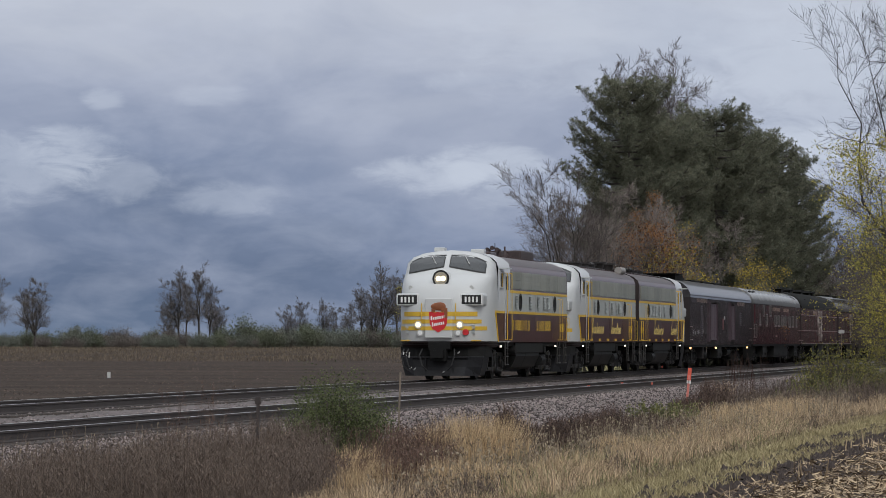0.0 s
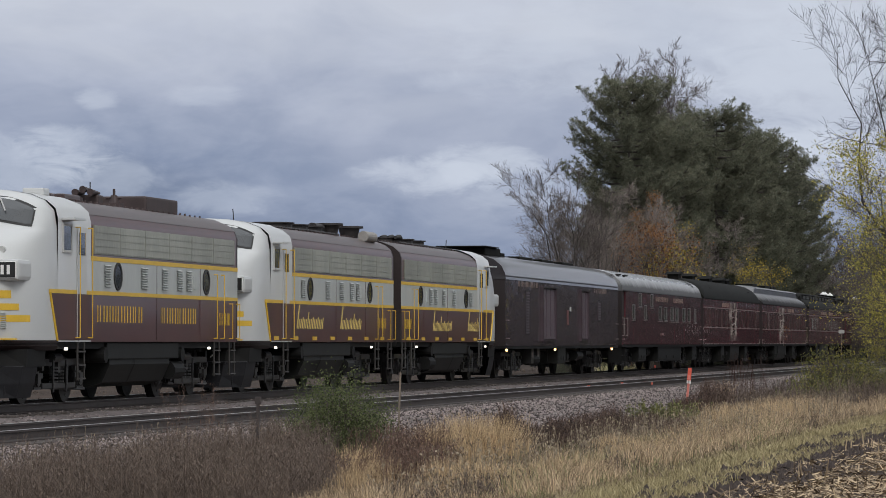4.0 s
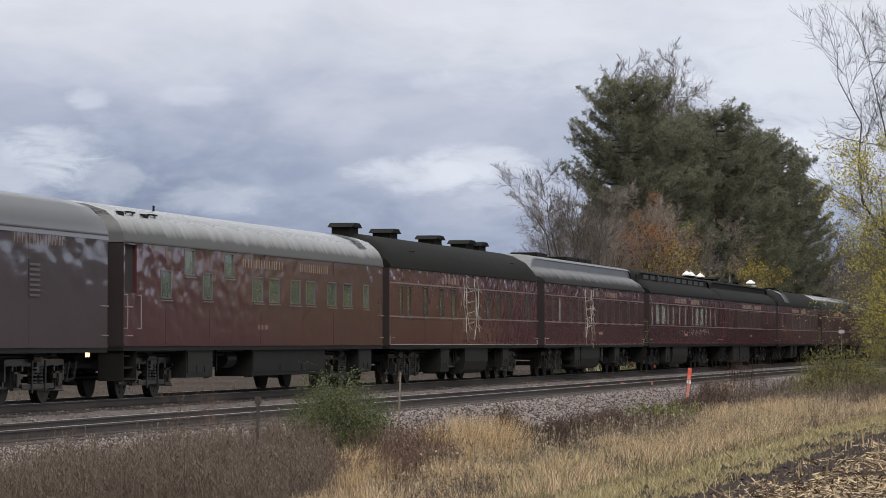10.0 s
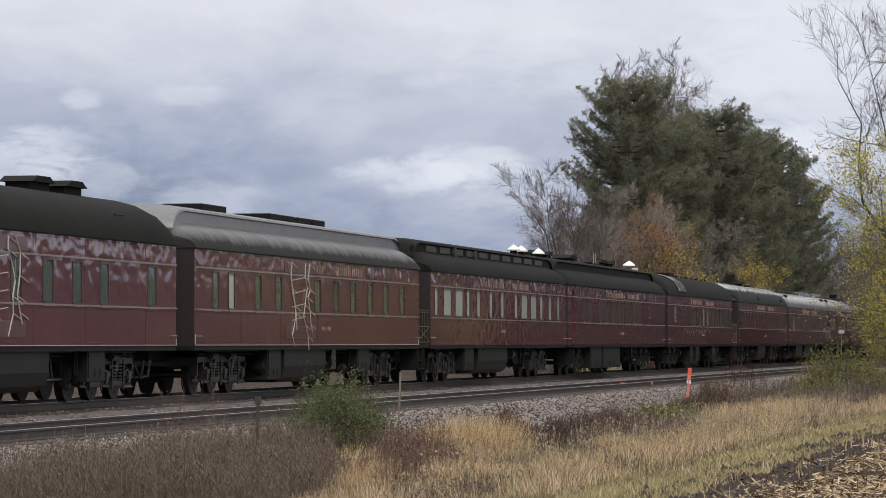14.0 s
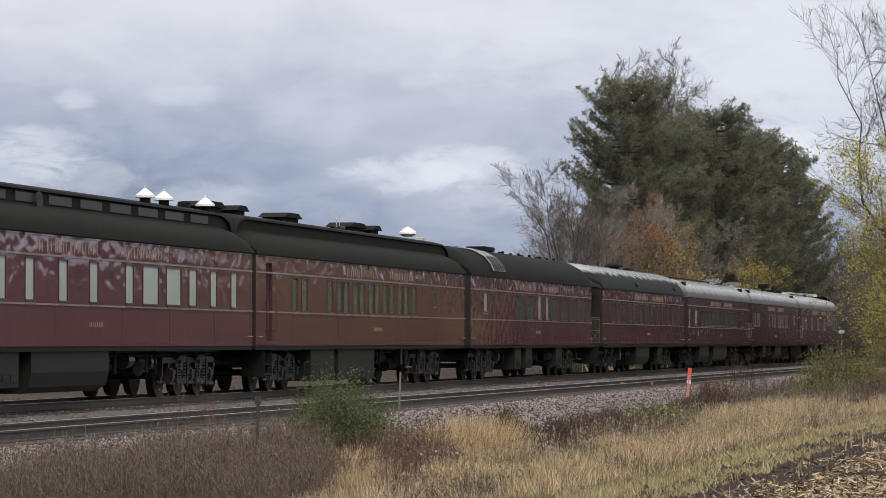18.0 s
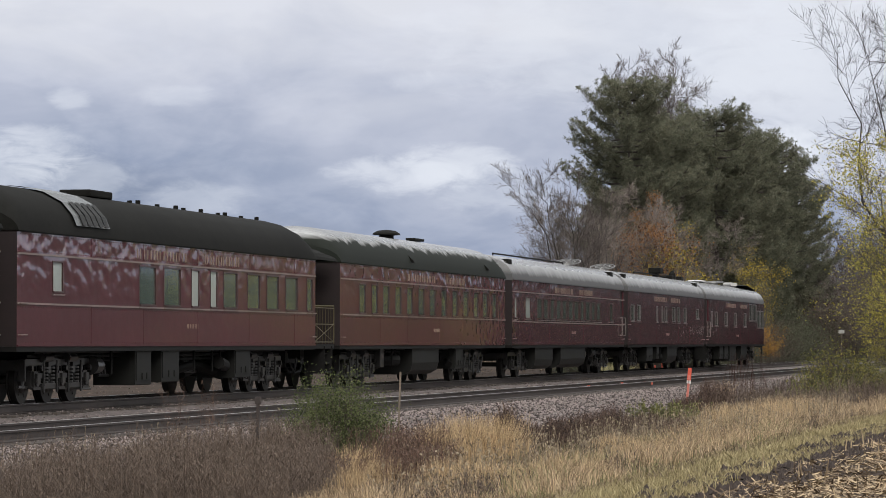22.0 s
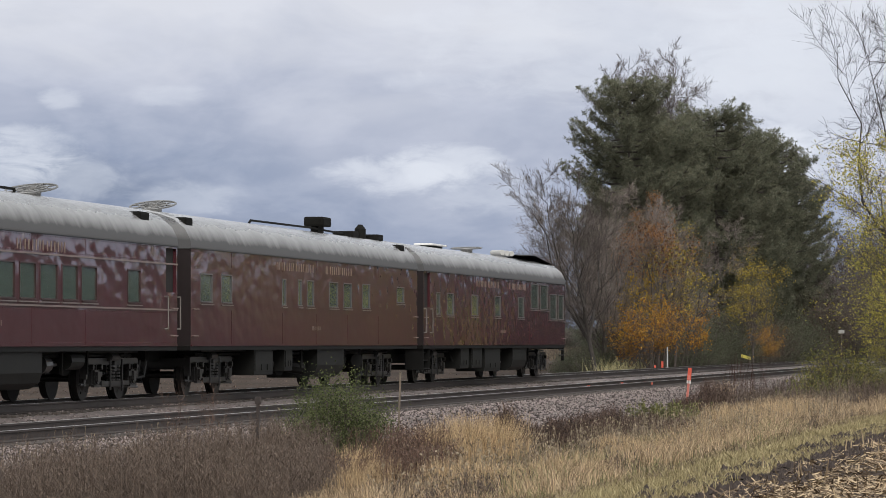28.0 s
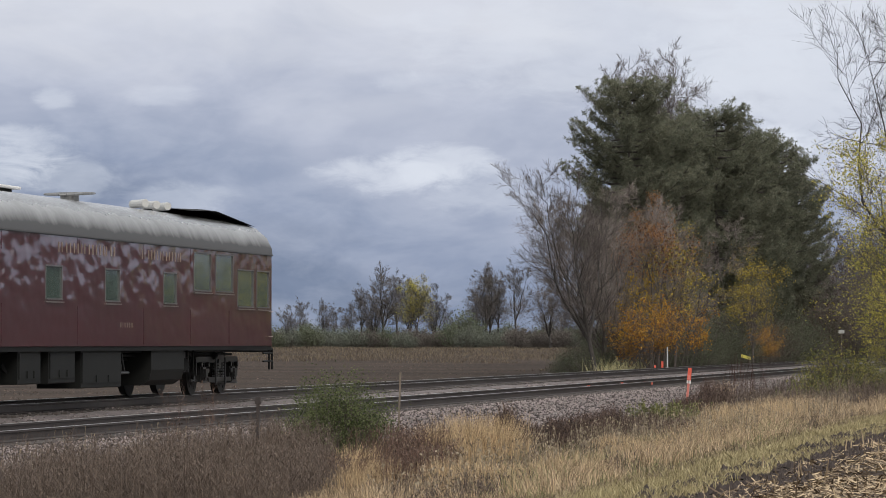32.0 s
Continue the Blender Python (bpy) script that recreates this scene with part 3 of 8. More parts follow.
def spray_tree(name, seed, height, label, width=0.5, leaders=4, fork=0.2, trunk=None, lean=(0, 0), boughs=15, twigs=9, sprigs=5, fine=0.004, reach=0.24, leaves=None, per=3, leaf=0.06, blur=0.2,
               leaf_from=0.0, leaf_to=1.0, leaf_share=1.0, bark=None, twig_mat=None, category="tree", group=""):
    """A broadleaf tree in late autumn: a trunk that forks into rising leaders, arched boughs, and sprays of very fine twigs."""
    rng = np.random.default_rng(seed)
    th = empty(name, label, category, group)
    r0 = trunk or height * 0.011
    rows = [[], [], [], []]
    tips = []

    def add(order, pts, rad):
        rows[order] += [(a, b, ra, rb) for a, b, ra, rb in zip(pts, pts[1:], rad, rad[1:])]

    def along(pts, f):
        n = len(pts) - 1
        j = min(n - 1, int(f * n))
        return pts[j] + (pts[j + 1] - pts[j]) * (f * n - j), (pts[j + 1] - pts[j]) / (np.linalg.norm(pts[j + 1] - pts[j]) + 1e-9)

    top = np.array((lean[0] * height * fork, lean[1] * height * fork, fork * height))
    foot = np.array((0, 0, -0.3))
    knee = (foot + top) / 2 + rng.normal(0, 0.01 * height, 3) * (1, 1, 0)
    add(0, [foot, knee, top], [r0, r0 * 0.85, r0 * 0.75])
    for k in range(leaders):
        a = 6.283 * (k + rng.uniform(-0.25, 0.25)) / leaders
        r = width * height * 0.5 * (rng.uniform(0.45, 0.85) if k else 0.15)
        h = height * (rng.uniform(0.74, 0.92) if k else 0.93)
        end = np.array((r * math.cos(a) + lean[0] * h, r * math.sin(a) + lean[1] * h, h))
        pts = [top + np.array(((end[0] - top[0]) * g ** 0.75, (end[1] - top[1]) * g ** 0.75, (end[2] - top[2]) * g)) + rng.normal(0, 0.012 * height, 3) * (0.2 < g < 1.0) for g in np.linspace(0, 1, 9)]
        rad = [max(fine * 1.5, r0 * 0.62 * (1 - g) ** 1.15) for g in np.linspace(0, 1, 9)]
        add(0, pts, rad)
        for _ in range(boughs):
            f = rng.uniform(0.06, 0.99)
            p, d = along(pts, f)
            side = rng.normal(0, 1, 3)
            side[2] *= 0.4
            side /= np.linalg.norm(side)
            L = height * reach * (1.1 - f) ** 0.38 * rng.uniform(0.55, 1.15)
            bp, br = limb(rng, p, d * 0.45 + side * 0.85 + np.array((0, 0, 0.15)), L, max(fine * 2.2, rad[min(8, int(f * 8))] * 0.42), 5, 0.10, 0.075)
            add(1, bp, [max(v, fine * 1.6) for v in br])
            for _ in range(twigs):
                g = rng.uniform(0.18, 1.0)
                q, e = along(bp, g)
                sd = rng.normal(0, 1, 3)
                sd /= np.linalg.norm(sd)
                l = L * 0.42 * (1.15 - 0.5 * g) * rng.uniform(0.6, 1.2)
                tp, tr = limb(rng, q, e * 0.8 + sd * 0.68 + np.array((0, 0, 0.10)), l * 1.1, fine * 1.7, 3, 0.10, 0.04)
                add(2, tp, [max(v, fine * 1.2) for v in tr])
                for _ in range(sprigs):
                    u, e2 = along(tp, rng.uniform(0.15, 1.0))
                    s2 = rng.normal(0, 1, 3)
                    s2 /= np.linalg.norm(s2)
                    v = e2 + s2 * 0.72 + np.array((0, 0, 0.08))
                    w = u + v / np.linalg.norm(v) * l * rng.uniform(0.4, 0.95)
                    rows[3].append((u, w, fine, fine * 0.7))
                    tips.append(w)
    sub("trunk", *branch_mesh(rows[0], 7), bark or M["bark"], th)
    sub("limb_crown", *branch_mesh(rows[1], 4), bark or M["bark"], th)
    sub("twig_crown", *branch_mesh(rows[2] + rows[3], 3), twig_mat or M["twig"], th)
    if leaves:
        pts = [p for p in tips if leaf_from * height <= p[2] <= leaf_to * height and rng.random() < leaf_share * (0.35 + 1.3 * max(0.0, noise.noise((p[0] * 0.8, p[1] * 0.8, p[2] * 0.8)) + 0.25))]
        sub("crown", *leaf_cloud(rng, pts, per, leaf, blur), leaves, th)
    return th


def shrub(name, seed, w, d, h, mat, n, leaf, label, category="bush", twigs=40, twig_mat=None):
    rng = np.random.default_rng(seed)
    th = empty(name, label, category)
    segs, c = [], []
    for _ in range(twigs):
        a, r = rng.uniform(0, 6.283), rng.random() ** 0.5
        tip = np.array((math.cos(a) * r * w / 2, math.sin(a) * r * d / 2, h * (1 - 0.5 * r * r) * rng.uniform(0.55, 1.12)))
        base = np.array((tip[0] * 0.25, tip[1] * 0.25, 0))
        midp = base + (tip - base) * 0.5 + rng.normal(0, 0.05 * h, 3)
        segs += [(base, midp, 0.012 * h + 0.004, 0.008 * h + 0.003), (midp, tip, 0.008 * h + 0.003, 0.002)]
        for _ in range(3):
            t2 = midp + (tip - midp) * rng.random() + rng.normal(0, 0.12 * h, 3)
            segs.append((midp, t2, 0.004 * h + 0.002, 0.002))
            c.append(t2)
        for g in (0.45, 0.65, 0.85, 1.0):
            c.append(base + (tip - base) * g)
    sub("branch_frame", *branch_mesh(segs, 3), twig_mat or M["twig"], th)
    V, F = leaf_cloud(rng, c, max(1, n // len(c)), leaf, 0.09 * h)
    V[:, 2] = np.maximum(V[:, 2], 0.02)
    sub("crown", V, F, mat, th)
    return th


def bearing(px):
    return radians(TURN) - math.atan((px - 784) / FOCAL)


def place(ob, px, dist, turn=0.0, scale=1.0, sink=0.1):
    """Stand a plant on the ground on a bearing of the camera at a distance."""
    a = bearing(px)
    x, y = -dist * math.sin(a), dist * math.cos(a)
    ob.location = (x, y, ground_z(x, y) - sink)
    ob.rotation_euler = (0, 0, turn)
    ob.scale = (scale, scale, scale)
    return ob


def again(ob, px, dist, turn=0.0, scale=1.0, sink=0.1):
    c = copy_thing(ob, Matrix.Identity(4))
    return place(c, px, dist, turn, scale, sink)


def build_woods():
    # bare field trees along the far edge of the ploughed field
    lab = "leafless grey field tree with a fan of fine branches"
    far = dict(boughs=17, twigs=10, sprigs=8, fine=0.0095, twig_mat=M["far_twig"], bark=M["far_bark"])
    k1 = place(spray_tree("field_tree", 11, 15.0, lab, width=0.42, leaders=4, fork=0.22, trunk=0.24, reach=0.24, **far), 316, 610, scale=0.96)
    k2 = place(spray_tree("field_tree", 12, 15.0, lab, width=0.32, leaders=3, fork=0.30, trunk=0.22, reach=0.22, **far), 352, 600, scale=0.98)
    k3 = place(spray_tree("field_tree", 13, 12.5, lab, width=0.55, leaders=5, fork=0.18, trunk=0.24, reach=0.26, **far), 62, 590, scale=0.95)
    for px, dist, s, t, src in ((-6, 600, 0.9, 2, k2), (384, 620, 0.72, 1, k3), (330, 640, 0.85, 3, k2), (512, 600, 0.60, 1, k3), (532, 640, 0.62, 4, k2), (572, 620, 0.60, 2, k1), (590, 640, 0.55, 5, k2),
                                (640, 600, 0.75, 2.4, k2), (662, 610, 0.86, 0.7, k3), (678, 600, 1.0, 3.3, k1), (702, 640, 0.95, 5, k2), (770, 620, 0.92, 1.2, k3), (798, 640, 0.55, 2, k3), (882, 610, 0.88, 1, k2),
                                (372, 605, 0.8, 2, k2), (912, 600, 1.02, 4, k2), (972, 560, 0.92, 0.4, k3), (48, 630, 0.7, 2, k2), (620, 650, 0.6, 0, k1), (300, 650, 0.66, 2, k3),
                                (725, 600, 0.8, 1, k1), (860, 600, 1.0, 5, k1), (845, 620, 0.9, 3, k3), (1000, 600, 0.7, 3, k3)):
        again(src, px, dist, t, s)
    y1 = place(spray_tree("field_tree", 21, 12.5, "field tree with sparse yellow-green autumn leaves", width=0.6, leaders=5, fork=0.25, leaves=M["leaf_lime"], per=3, leaf=0.075, blur=0.35, leaf_share=0.5, leaf_from=0.3, **far), 738, 590)
    again(k1, 868, 606, 2.0, 1.0)
    # dark hedge of shrubs along the field's far edge
    s1 = place(shrub("hedge_shrub", 31, 7, 5, 3.6, M["hedge_grey"], 5000, 0.11, "dark bare shrub in the hedge beyond the field", twigs=60), 130, 585)
    s2 = place(shrub("hedge_shrub", 32, 6, 5, 4.2, M["leaf_olive"], 5000, 0.12, "dull olive shrub in the hedge beyond the field", twigs=60), 428, 590, scale=1.15)
    s3 = place(shrub("hedge_shrub", 33, 8, 5, 3.4, M["hedge_brown"], 4500, 0.10, "red-brown bare shrub in the hedge beyond the field", twigs=70), 300, 590)
    rng = np.random.default_rng(3)
    px = -20
    while px < 1040:
        for row, dist in enumerate((575, 605, 640)):
            src = (s1, s3, s1, s2)[rng.integers(0, 4)]
            if not 84 < px < 116:
                again(src, px + rng.uniform(-18, 18), dist + rng.uniform(-12, 12), rng.uniform(0, 6), rng.uniform(0.5, 0.85) + (0.25 if px > 470 else 0))
        px += 30
    again(s2, 815, 575, 1, 1.35)
    again(s3, 205, 590, 1, 1.05)
    # the wood beside the line
    p1 = place(pine_tree(41, 18.4, 8.6, "tall dark green pine tree with tufted boughs"), 1112, 214)
    p2 = place(pine_tree(42, 17.6, 9.6, "broad dark green pine tree with a rounded top"), 1268, 232)
    p3 = place(pine_tree(40, 17.0, 8.0, "dark green pine tree crowded among others"), 1180, 226)
    for px, dist, t, s, src in ((1325, 240, 2.0, 0.93, p2), (1375, 250, 4.0, 0.97, p3), (1412, 262, 1.0, 0.86, p3), (1225, 246, 3.0, 0.9, p2), (1300, 264, 5.0, 1.02, p2), (1150, 240, 1.5, 1.02, p3), (1095, 226, 2.2, 0.72, p3)):
        again(src, px, dist, t, s)
    bl = "leafless grey tree leaning out from the wood"
    k1 = place(spray_tree("bare_tree", 43, 12.8, bl, width=0.60, leaders=6, fork=0.2, trunk=0.15, lean=(-0.19, 0.0), boughs=15, twigs=11, sprigs=8, fine=0.0050, reach=0.25, bark=M["far_bark"], twig_mat=M["wood_twig"]), 1058, 186, scale=0.97)
    k2 = place(spray_tree("bare_tree", 49, 11.6, "leafless brown-grey tree with upswept branches", width=0.66, leaders=5, fork=0.14, trunk=0.15, lean=(-0.06, 0.0), boughs=15, twigs=10, sprigs=7, fine=0.0048, reach=0.24, bark=M["bark"], twig_mat=M["pale_twig"]), 1072, 190, scale=0.92)
    again(k2, 1100, 196, 2.0, 0.95)
    again(k2, 1128, 202, 4.2, 1.0)
    again(k1, 1056, 196, 5.9, 0.84)
    again(k2, 1200, 206, 3.1, 0.9)
    w1 = place(spray_tree("bare_tree", 44, 26.5, "tall leafless tree behind the pines", width=0.34, leaders=6, fork=0.5, trunk=0.24, boughs=18, twigs=10, sprigs=7, fine=0.0066, reach=0.14, bark=M["far_bark"], twig_mat=M["wood_twig"]), 1168, 268)
    again(w1, 1226, 274, 2.0, 0.9)
    again(w1, 1128, 262, 3.0, 0.93)
    r1 = place(spray_tree("autumn_tree", 45, 10.6, "thin tree with sparse rust-brown leaves in its top", width=0.5, leaders=4, fork=0.25, leaves=M["leaf_rust"], per=3, leaf=0.05, blur=0.16, leaf_from=0.55, leaf_share=1.0, boughs=16, twigs=9, sprigs=5, fine=0.005, twig_mat=M["pale_twig"]), 1166, 191, scale=0.97)
    again(r1, 1122, 200, 3, 0.92)
    o1 = place(spray_tree("autumn_tree", 46, 5.4, "small tree with bright orange-yellow autumn leaves", width=0.95, leaders=5, fork=0.12, reach=0.32, leaves=M["leaf_orange"], per=4, leaf=0.06, blur=0.16, leaf_share=0.42, boughs=11, twigs=7, sprigs=4), 1150, 186, scale=0.85)
    again(o1, 1218, 188, 2, 0.72)
    again(o1, 1108, 187, 4, 0.66)
    again(o1, 1176, 187, 1, 0.7)
    again(o1, 1362, 205, 1, 0.55)
    oy = place(spray_tree("autumn_tree", 50, 7.0, "slender tree with golden-yellow autumn leaves", width=0.55, leaders=4, fork=0.2, reach=0.26, leaves=M["leaf_gold"], per=4, leaf=0.058, blur=0.15, leaf_share=0.65, leaf_from=0.4, boughs=11, twigs=7, sprigs=4), 1132, 190, scale=0.88)
    yl = place(spray_tree("autumn_tree", 47, 9.0, "slender tree with dull yellow autumn leaves", width=0.5, leaders=4, fork=0.2, reach=0.24, leaves=M["leaf_yellow"], per=4, leaf=0.058, blur=0.2, leaf_share=0.7, leaf_from=0.4, boughs=13, twigs=7, sprigs=4), 1196, 192, scale=0.95)
    again(yl, 1176, 198, 1, 0.9)
    again(yl, 1332, 212, 2, 0.88)
    again(yl, 1318, 216, 5, 0.72)
    # undergrowth at the foot of the wood
    u1 = place(shrub("undergrowth_bush", 51, 4.0, 3.5, 2.4, M["shrub_dark"], 20000, 0.028, "dark dense undergrowth bush at the wood's edge", twigs=70), 1040, 190)
    u2 = place(shrub("undergrowth_bush", 52, 3.5, 3.5, 2.8, M["leaf_brown"], 16000, 0.026, "brown thinning undergrowth bush at the wood's edge", twigs=80), 1090, 196)
    for px, dist, s, src in ((1020, 200, 0.8, u1), (1060, 205, 1.1, u1), (1120, 205, 1.2, u2), (1150, 212, 1.3, u1), (1190, 210, 1.2, u2), (1225, 205, 1.2, u1), (1255, 212, 1.4, u1), (1290, 215, 1.5, u1), (1325, 225, 1.6, u2),
                             (1360, 232, 1.7, u1), (1395, 242, 1.8, u1), (1430, 250, 1.9, u2), (1465, 262, 2.0, u1), (1500, 275, 2.1, u2), (1535, 290, 2.2, u1), (1565, 300, 2.2, u1), (1410, 265, 2.4, u1), (1340, 250, 2.6, u1), (1270, 245, 2.4, u1), (1200, 235, 2.2, u1), (1480, 300, 2.8, u2), (1550, 320, 2.8, u2)):
        again(src, px, dist, px * 0.7, s)
    t1 = place(spray_tree("bare_tree", 48, 10.0, "leafless brown thicket tree", width=0.6, leaders=5, fork=0.1, boughs=15, twigs=9, sprigs=5, fine=0.007, reach=0.26), 1470, 270)
    for px, dist, s in ((1440, 268, 0.95), (1500, 270, 1.0), (1535, 270, 1.05), (1405, 262, 0.9), (1560, 260, 1.0), (1490, 290, 1.2), (1455, 300, 1.3), (1520, 300, 1.3), (1475, 255, 0.7), (1515, 250, 0.75), (1550, 240, 0.8)):
        again(t1, px, dist, px * 1.3, s)
    # near side of the line: yellow-green tree and a bare one behind it
    n1 = place(spray_tree("roadside_tree", 61, 10.6, "young tree with yellow-green autumn leaves", width=0.62, leaders=5, fork=0.1, reach=0.27, leaves=M["leaf_lime"], per=7, leaf=0.042, blur=0.14, leaf_share=1.0, boughs=17, twigs=9, sprigs=5), 1640, 128)
    again(n1, 1634, 140, 2.2, 0.8)
    again(n1, 1588, 158, 4.2, 0.45)
    again(n1, 1598, 146, 1.0, 0.6)
    n2 = place(spray_tree("roadside_tree", 62, 17.0, "leafless tree with fine upswept twigs", width=0.42, leaders=6, fork=0.16, trunk=0.14, lean=(-0.05, 0), boughs=14, twigs=8, sprigs=5, fine=0.0044, reach=0.22, bark=M["far_bark"], twig_mat=M["far_bark"]), 1636, 140)
    # belt of trees and scrub on the near side, seen mirrored in the coaches' paint
    rng = np.random.default_rng(8)
    bd = place(shrub("dark_thicket", 53, 4.0, 3.5, 2.4, M["belt_dark"], 5000, 0.06, "dark dense thicket along the near side of the line", twigs=70), 2600, 200, scale=2.4)
    for k in range(70):
        f = k / 69
        x, y = 4 + 48 * f + rng.uniform(-4, 4), 128 + 276 * f + rng.uniform(-4, 4)
        src, q = ((bd, 2.4), (bd, 2.1), (bd, 1.9))[k % 3]
        c = copy_thing(src, Matrix.Identity(4))
        c.location = (x, y, -0.5)
        c.rotation_euler = (0, 0, k * 2.3)
        q *= rng.uniform(0.85, 1.15)
        c.scale = (q, q, q)
    for k in range(130):
        y = 175 + k * 4.6
        x = rng.uniform(-9.5, 6.0) + (y - 175) * 0.01
        src, q = ((bd, 2.9), (bd, 2.4), (bd, 2.2), (bd, 3.2))[k % 4]
        c = copy_thing(src, Matrix.Identity(4))
        c.location = (x, y, -0.5)
        c.rotation_euler = (0, 0, k * 1.7)
        q *= rng.uniform(0.75, 1.15)
        c.scale = (q, q, q)


build_woods()
# ---- the train ----
# Local space of a vehicle: x = +1.5 is the side towards the camera, y runs back along the train, z = 0 on the rail head.
TRAIN, WHEELS = [], []
SIDE = 1.525
WHEEL_R = 0.46


def wall_with_holes(bm, x, y0, y1, z0, z1, holes, depth=0.07):
    """One side wall as flat panels round its openings, with a reveal in each."""
    ys = sorted({y0, y1, *[v for h in holes for v in h[:2]]})
    zs = sorted({z0, z1, *[v for h in holes for v in h[2:4]]})
    vs = {}

    def vert(i, j, xx):
        k = (i, j, xx)
        if k not in vs:
            vs[k] = bm.verts.new((xx, ys[i], zs[j]))
        return vs[k]

    inner = x - depth * (1 if x > 0 else -1)
    solid = {}
    for i in range(len(ys) - 1):
        for j in range(len(zs) - 1):
            cy, cz = (ys[i] + ys[i + 1]) / 2, (zs[j] + zs[j + 1]) / 2
            solid[i, j] = not any(h[0] < cy < h[1] and h[2] < cz < h[3] for h in holes)
            if solid[i, j]:
                bm.faces.new((vert(i, j, x), vert(i + 1, j, x), vert(i + 1, j + 1, x), vert(i, j + 1, x)))
    for (i, j), s in solid.items():
        if s:
            continue
        for (a, b), nb in ((((i, j), (i + 1, j)), (i, j - 1)), (((i, j + 1), (i + 1, j + 1)), (i, j + 1)), (((i, j), (i, j + 1)), (i - 1, j)), (((i + 1, j), (i + 1, j + 1)), (i + 1, j))):
            if solid.get(nb, True):
                bm.faces.new((vert(*a, x), vert(*b, x), vert(*b, inner), vert(*a, inner)))
    return bm


ROOFS = {
    "turtle": [(1.57, 3.33), (1.54, 3.50), (1.45, 3.72), (1.23, 3.98), (0.86, 4.18), (0.42, 4.29), (0.0, 4.33)],
    "smooth": [(1.545, 3.30), (1.52, 3.50), (1.40, 3.75), (1.14, 3.98), (0.75, 4.12), (0.35, 4.19), (0.0, 4.21)],
    "clerestory": [(1.58, 3.33), (1.55, 3.47), (1.43, 3.67), (1.17, 3.84), (0.99, 3.90), (0.965, 3.93), (0.96, 4.17), (1.03, 4.19), (1.0, 4.24), (0.6, 4.33), (0.0, 4.37)],
}


def roof_ring(kind, y, k, eave=3.33):
    half = [(x, eave + (z - eave) * k) for x, z in ROOFS[kind]]
    pts = [(x, y, z) for x, z in half] + [(-x, y, z) for x, z in half[-2::-1]]
    return pts


def bars(parent, text_y, text_z, count_list, height, pitch, mat, x, thick=0.006, flip=1, slant=0.0, name="lettering"):
    """Plain raised bars in place of lettering, one word a list entry."""
    bm = bmesh.new()
    y = text_y
    for word in count_list:
        for k in range(word):
            w = pitch * (0.62 if k % 3 else 0.5)
            a, b = y, y + w * flip
            lo, hi = min(a, b), max(a, b)
            # two plain strokes to a bar, so that the word reads no denser than paint
            for p0, p1 in ((lo, lo + w * 0.2), (hi - w * 0.2, hi)):
                box(bm, x, x + thick, p0, p1, text_z, text_z + height)
            y += pitch * flip
        y += pitch * 2.2 * flip
    if slant:
        for v in bm.verts:
            v.co.y += (v.co.z - text_z) * slant
    o = part(name, bm, mat, parent)
    o["kind"] = "stuff"
    return o


def script_bars(parent, y, z, n, tall, mat, x):
    """Plain slanted strokes in place of a script word: a high first one, then low ones along the base."""
    bm = bmesh.new()
    for k in range(n * 2):
        h = 0.60 if k == 0 else (0.42 if k == tall[1] * 2 else 0.24 + 0.05 * ((k * 7) % 3 == 0))
        y0 = y + k * 0.18
        box(bm, x, x + 0.006, y0, y0 + (0.10 if k == 0 else 0.075), z, z + h)
    for v in bm.verts:
        v.co.y += (v.co.z - z) * 0.45
    o = part("lettering", bm, mat, parent)
    o["kind"] = "stuff"
    return o


def wheelset_mesh():
    bm = bmesh.new()
    cyl(bm, (-0.9, 0, 0), (0.9, 0, 0), 0.07, 10)
    for s in (-1, 1):
        cyl(bm, (s * 0.70, 0, 0), (s * 0.83, 0, 0), WHEEL_R, 28)
        cyl(bm, (s * 0.67, 0, 0), (s * 0.70, 0, 0), WHEEL_R + 0.028, 28)
        cyl(bm, (s * 0.83, 0, 0), (s * 0.845, 0, 0), WHEEL_R * 0.55, 20, WHEEL_R * 0.5)
        cyl(bm, (s * 0.845, 0, 0), (s * 0.93, 0, 0), 0.12, 14)
        for a in range(6):
            c, q = math.cos(a * math.pi / 3), math.sin(a * math.pi / 3)
            cyl(bm, (s * 0.83, c * 0.32, q * 0.32), (s * 0.84, c * 0.32, q * 0.32), 0.035, 6)
    return bm


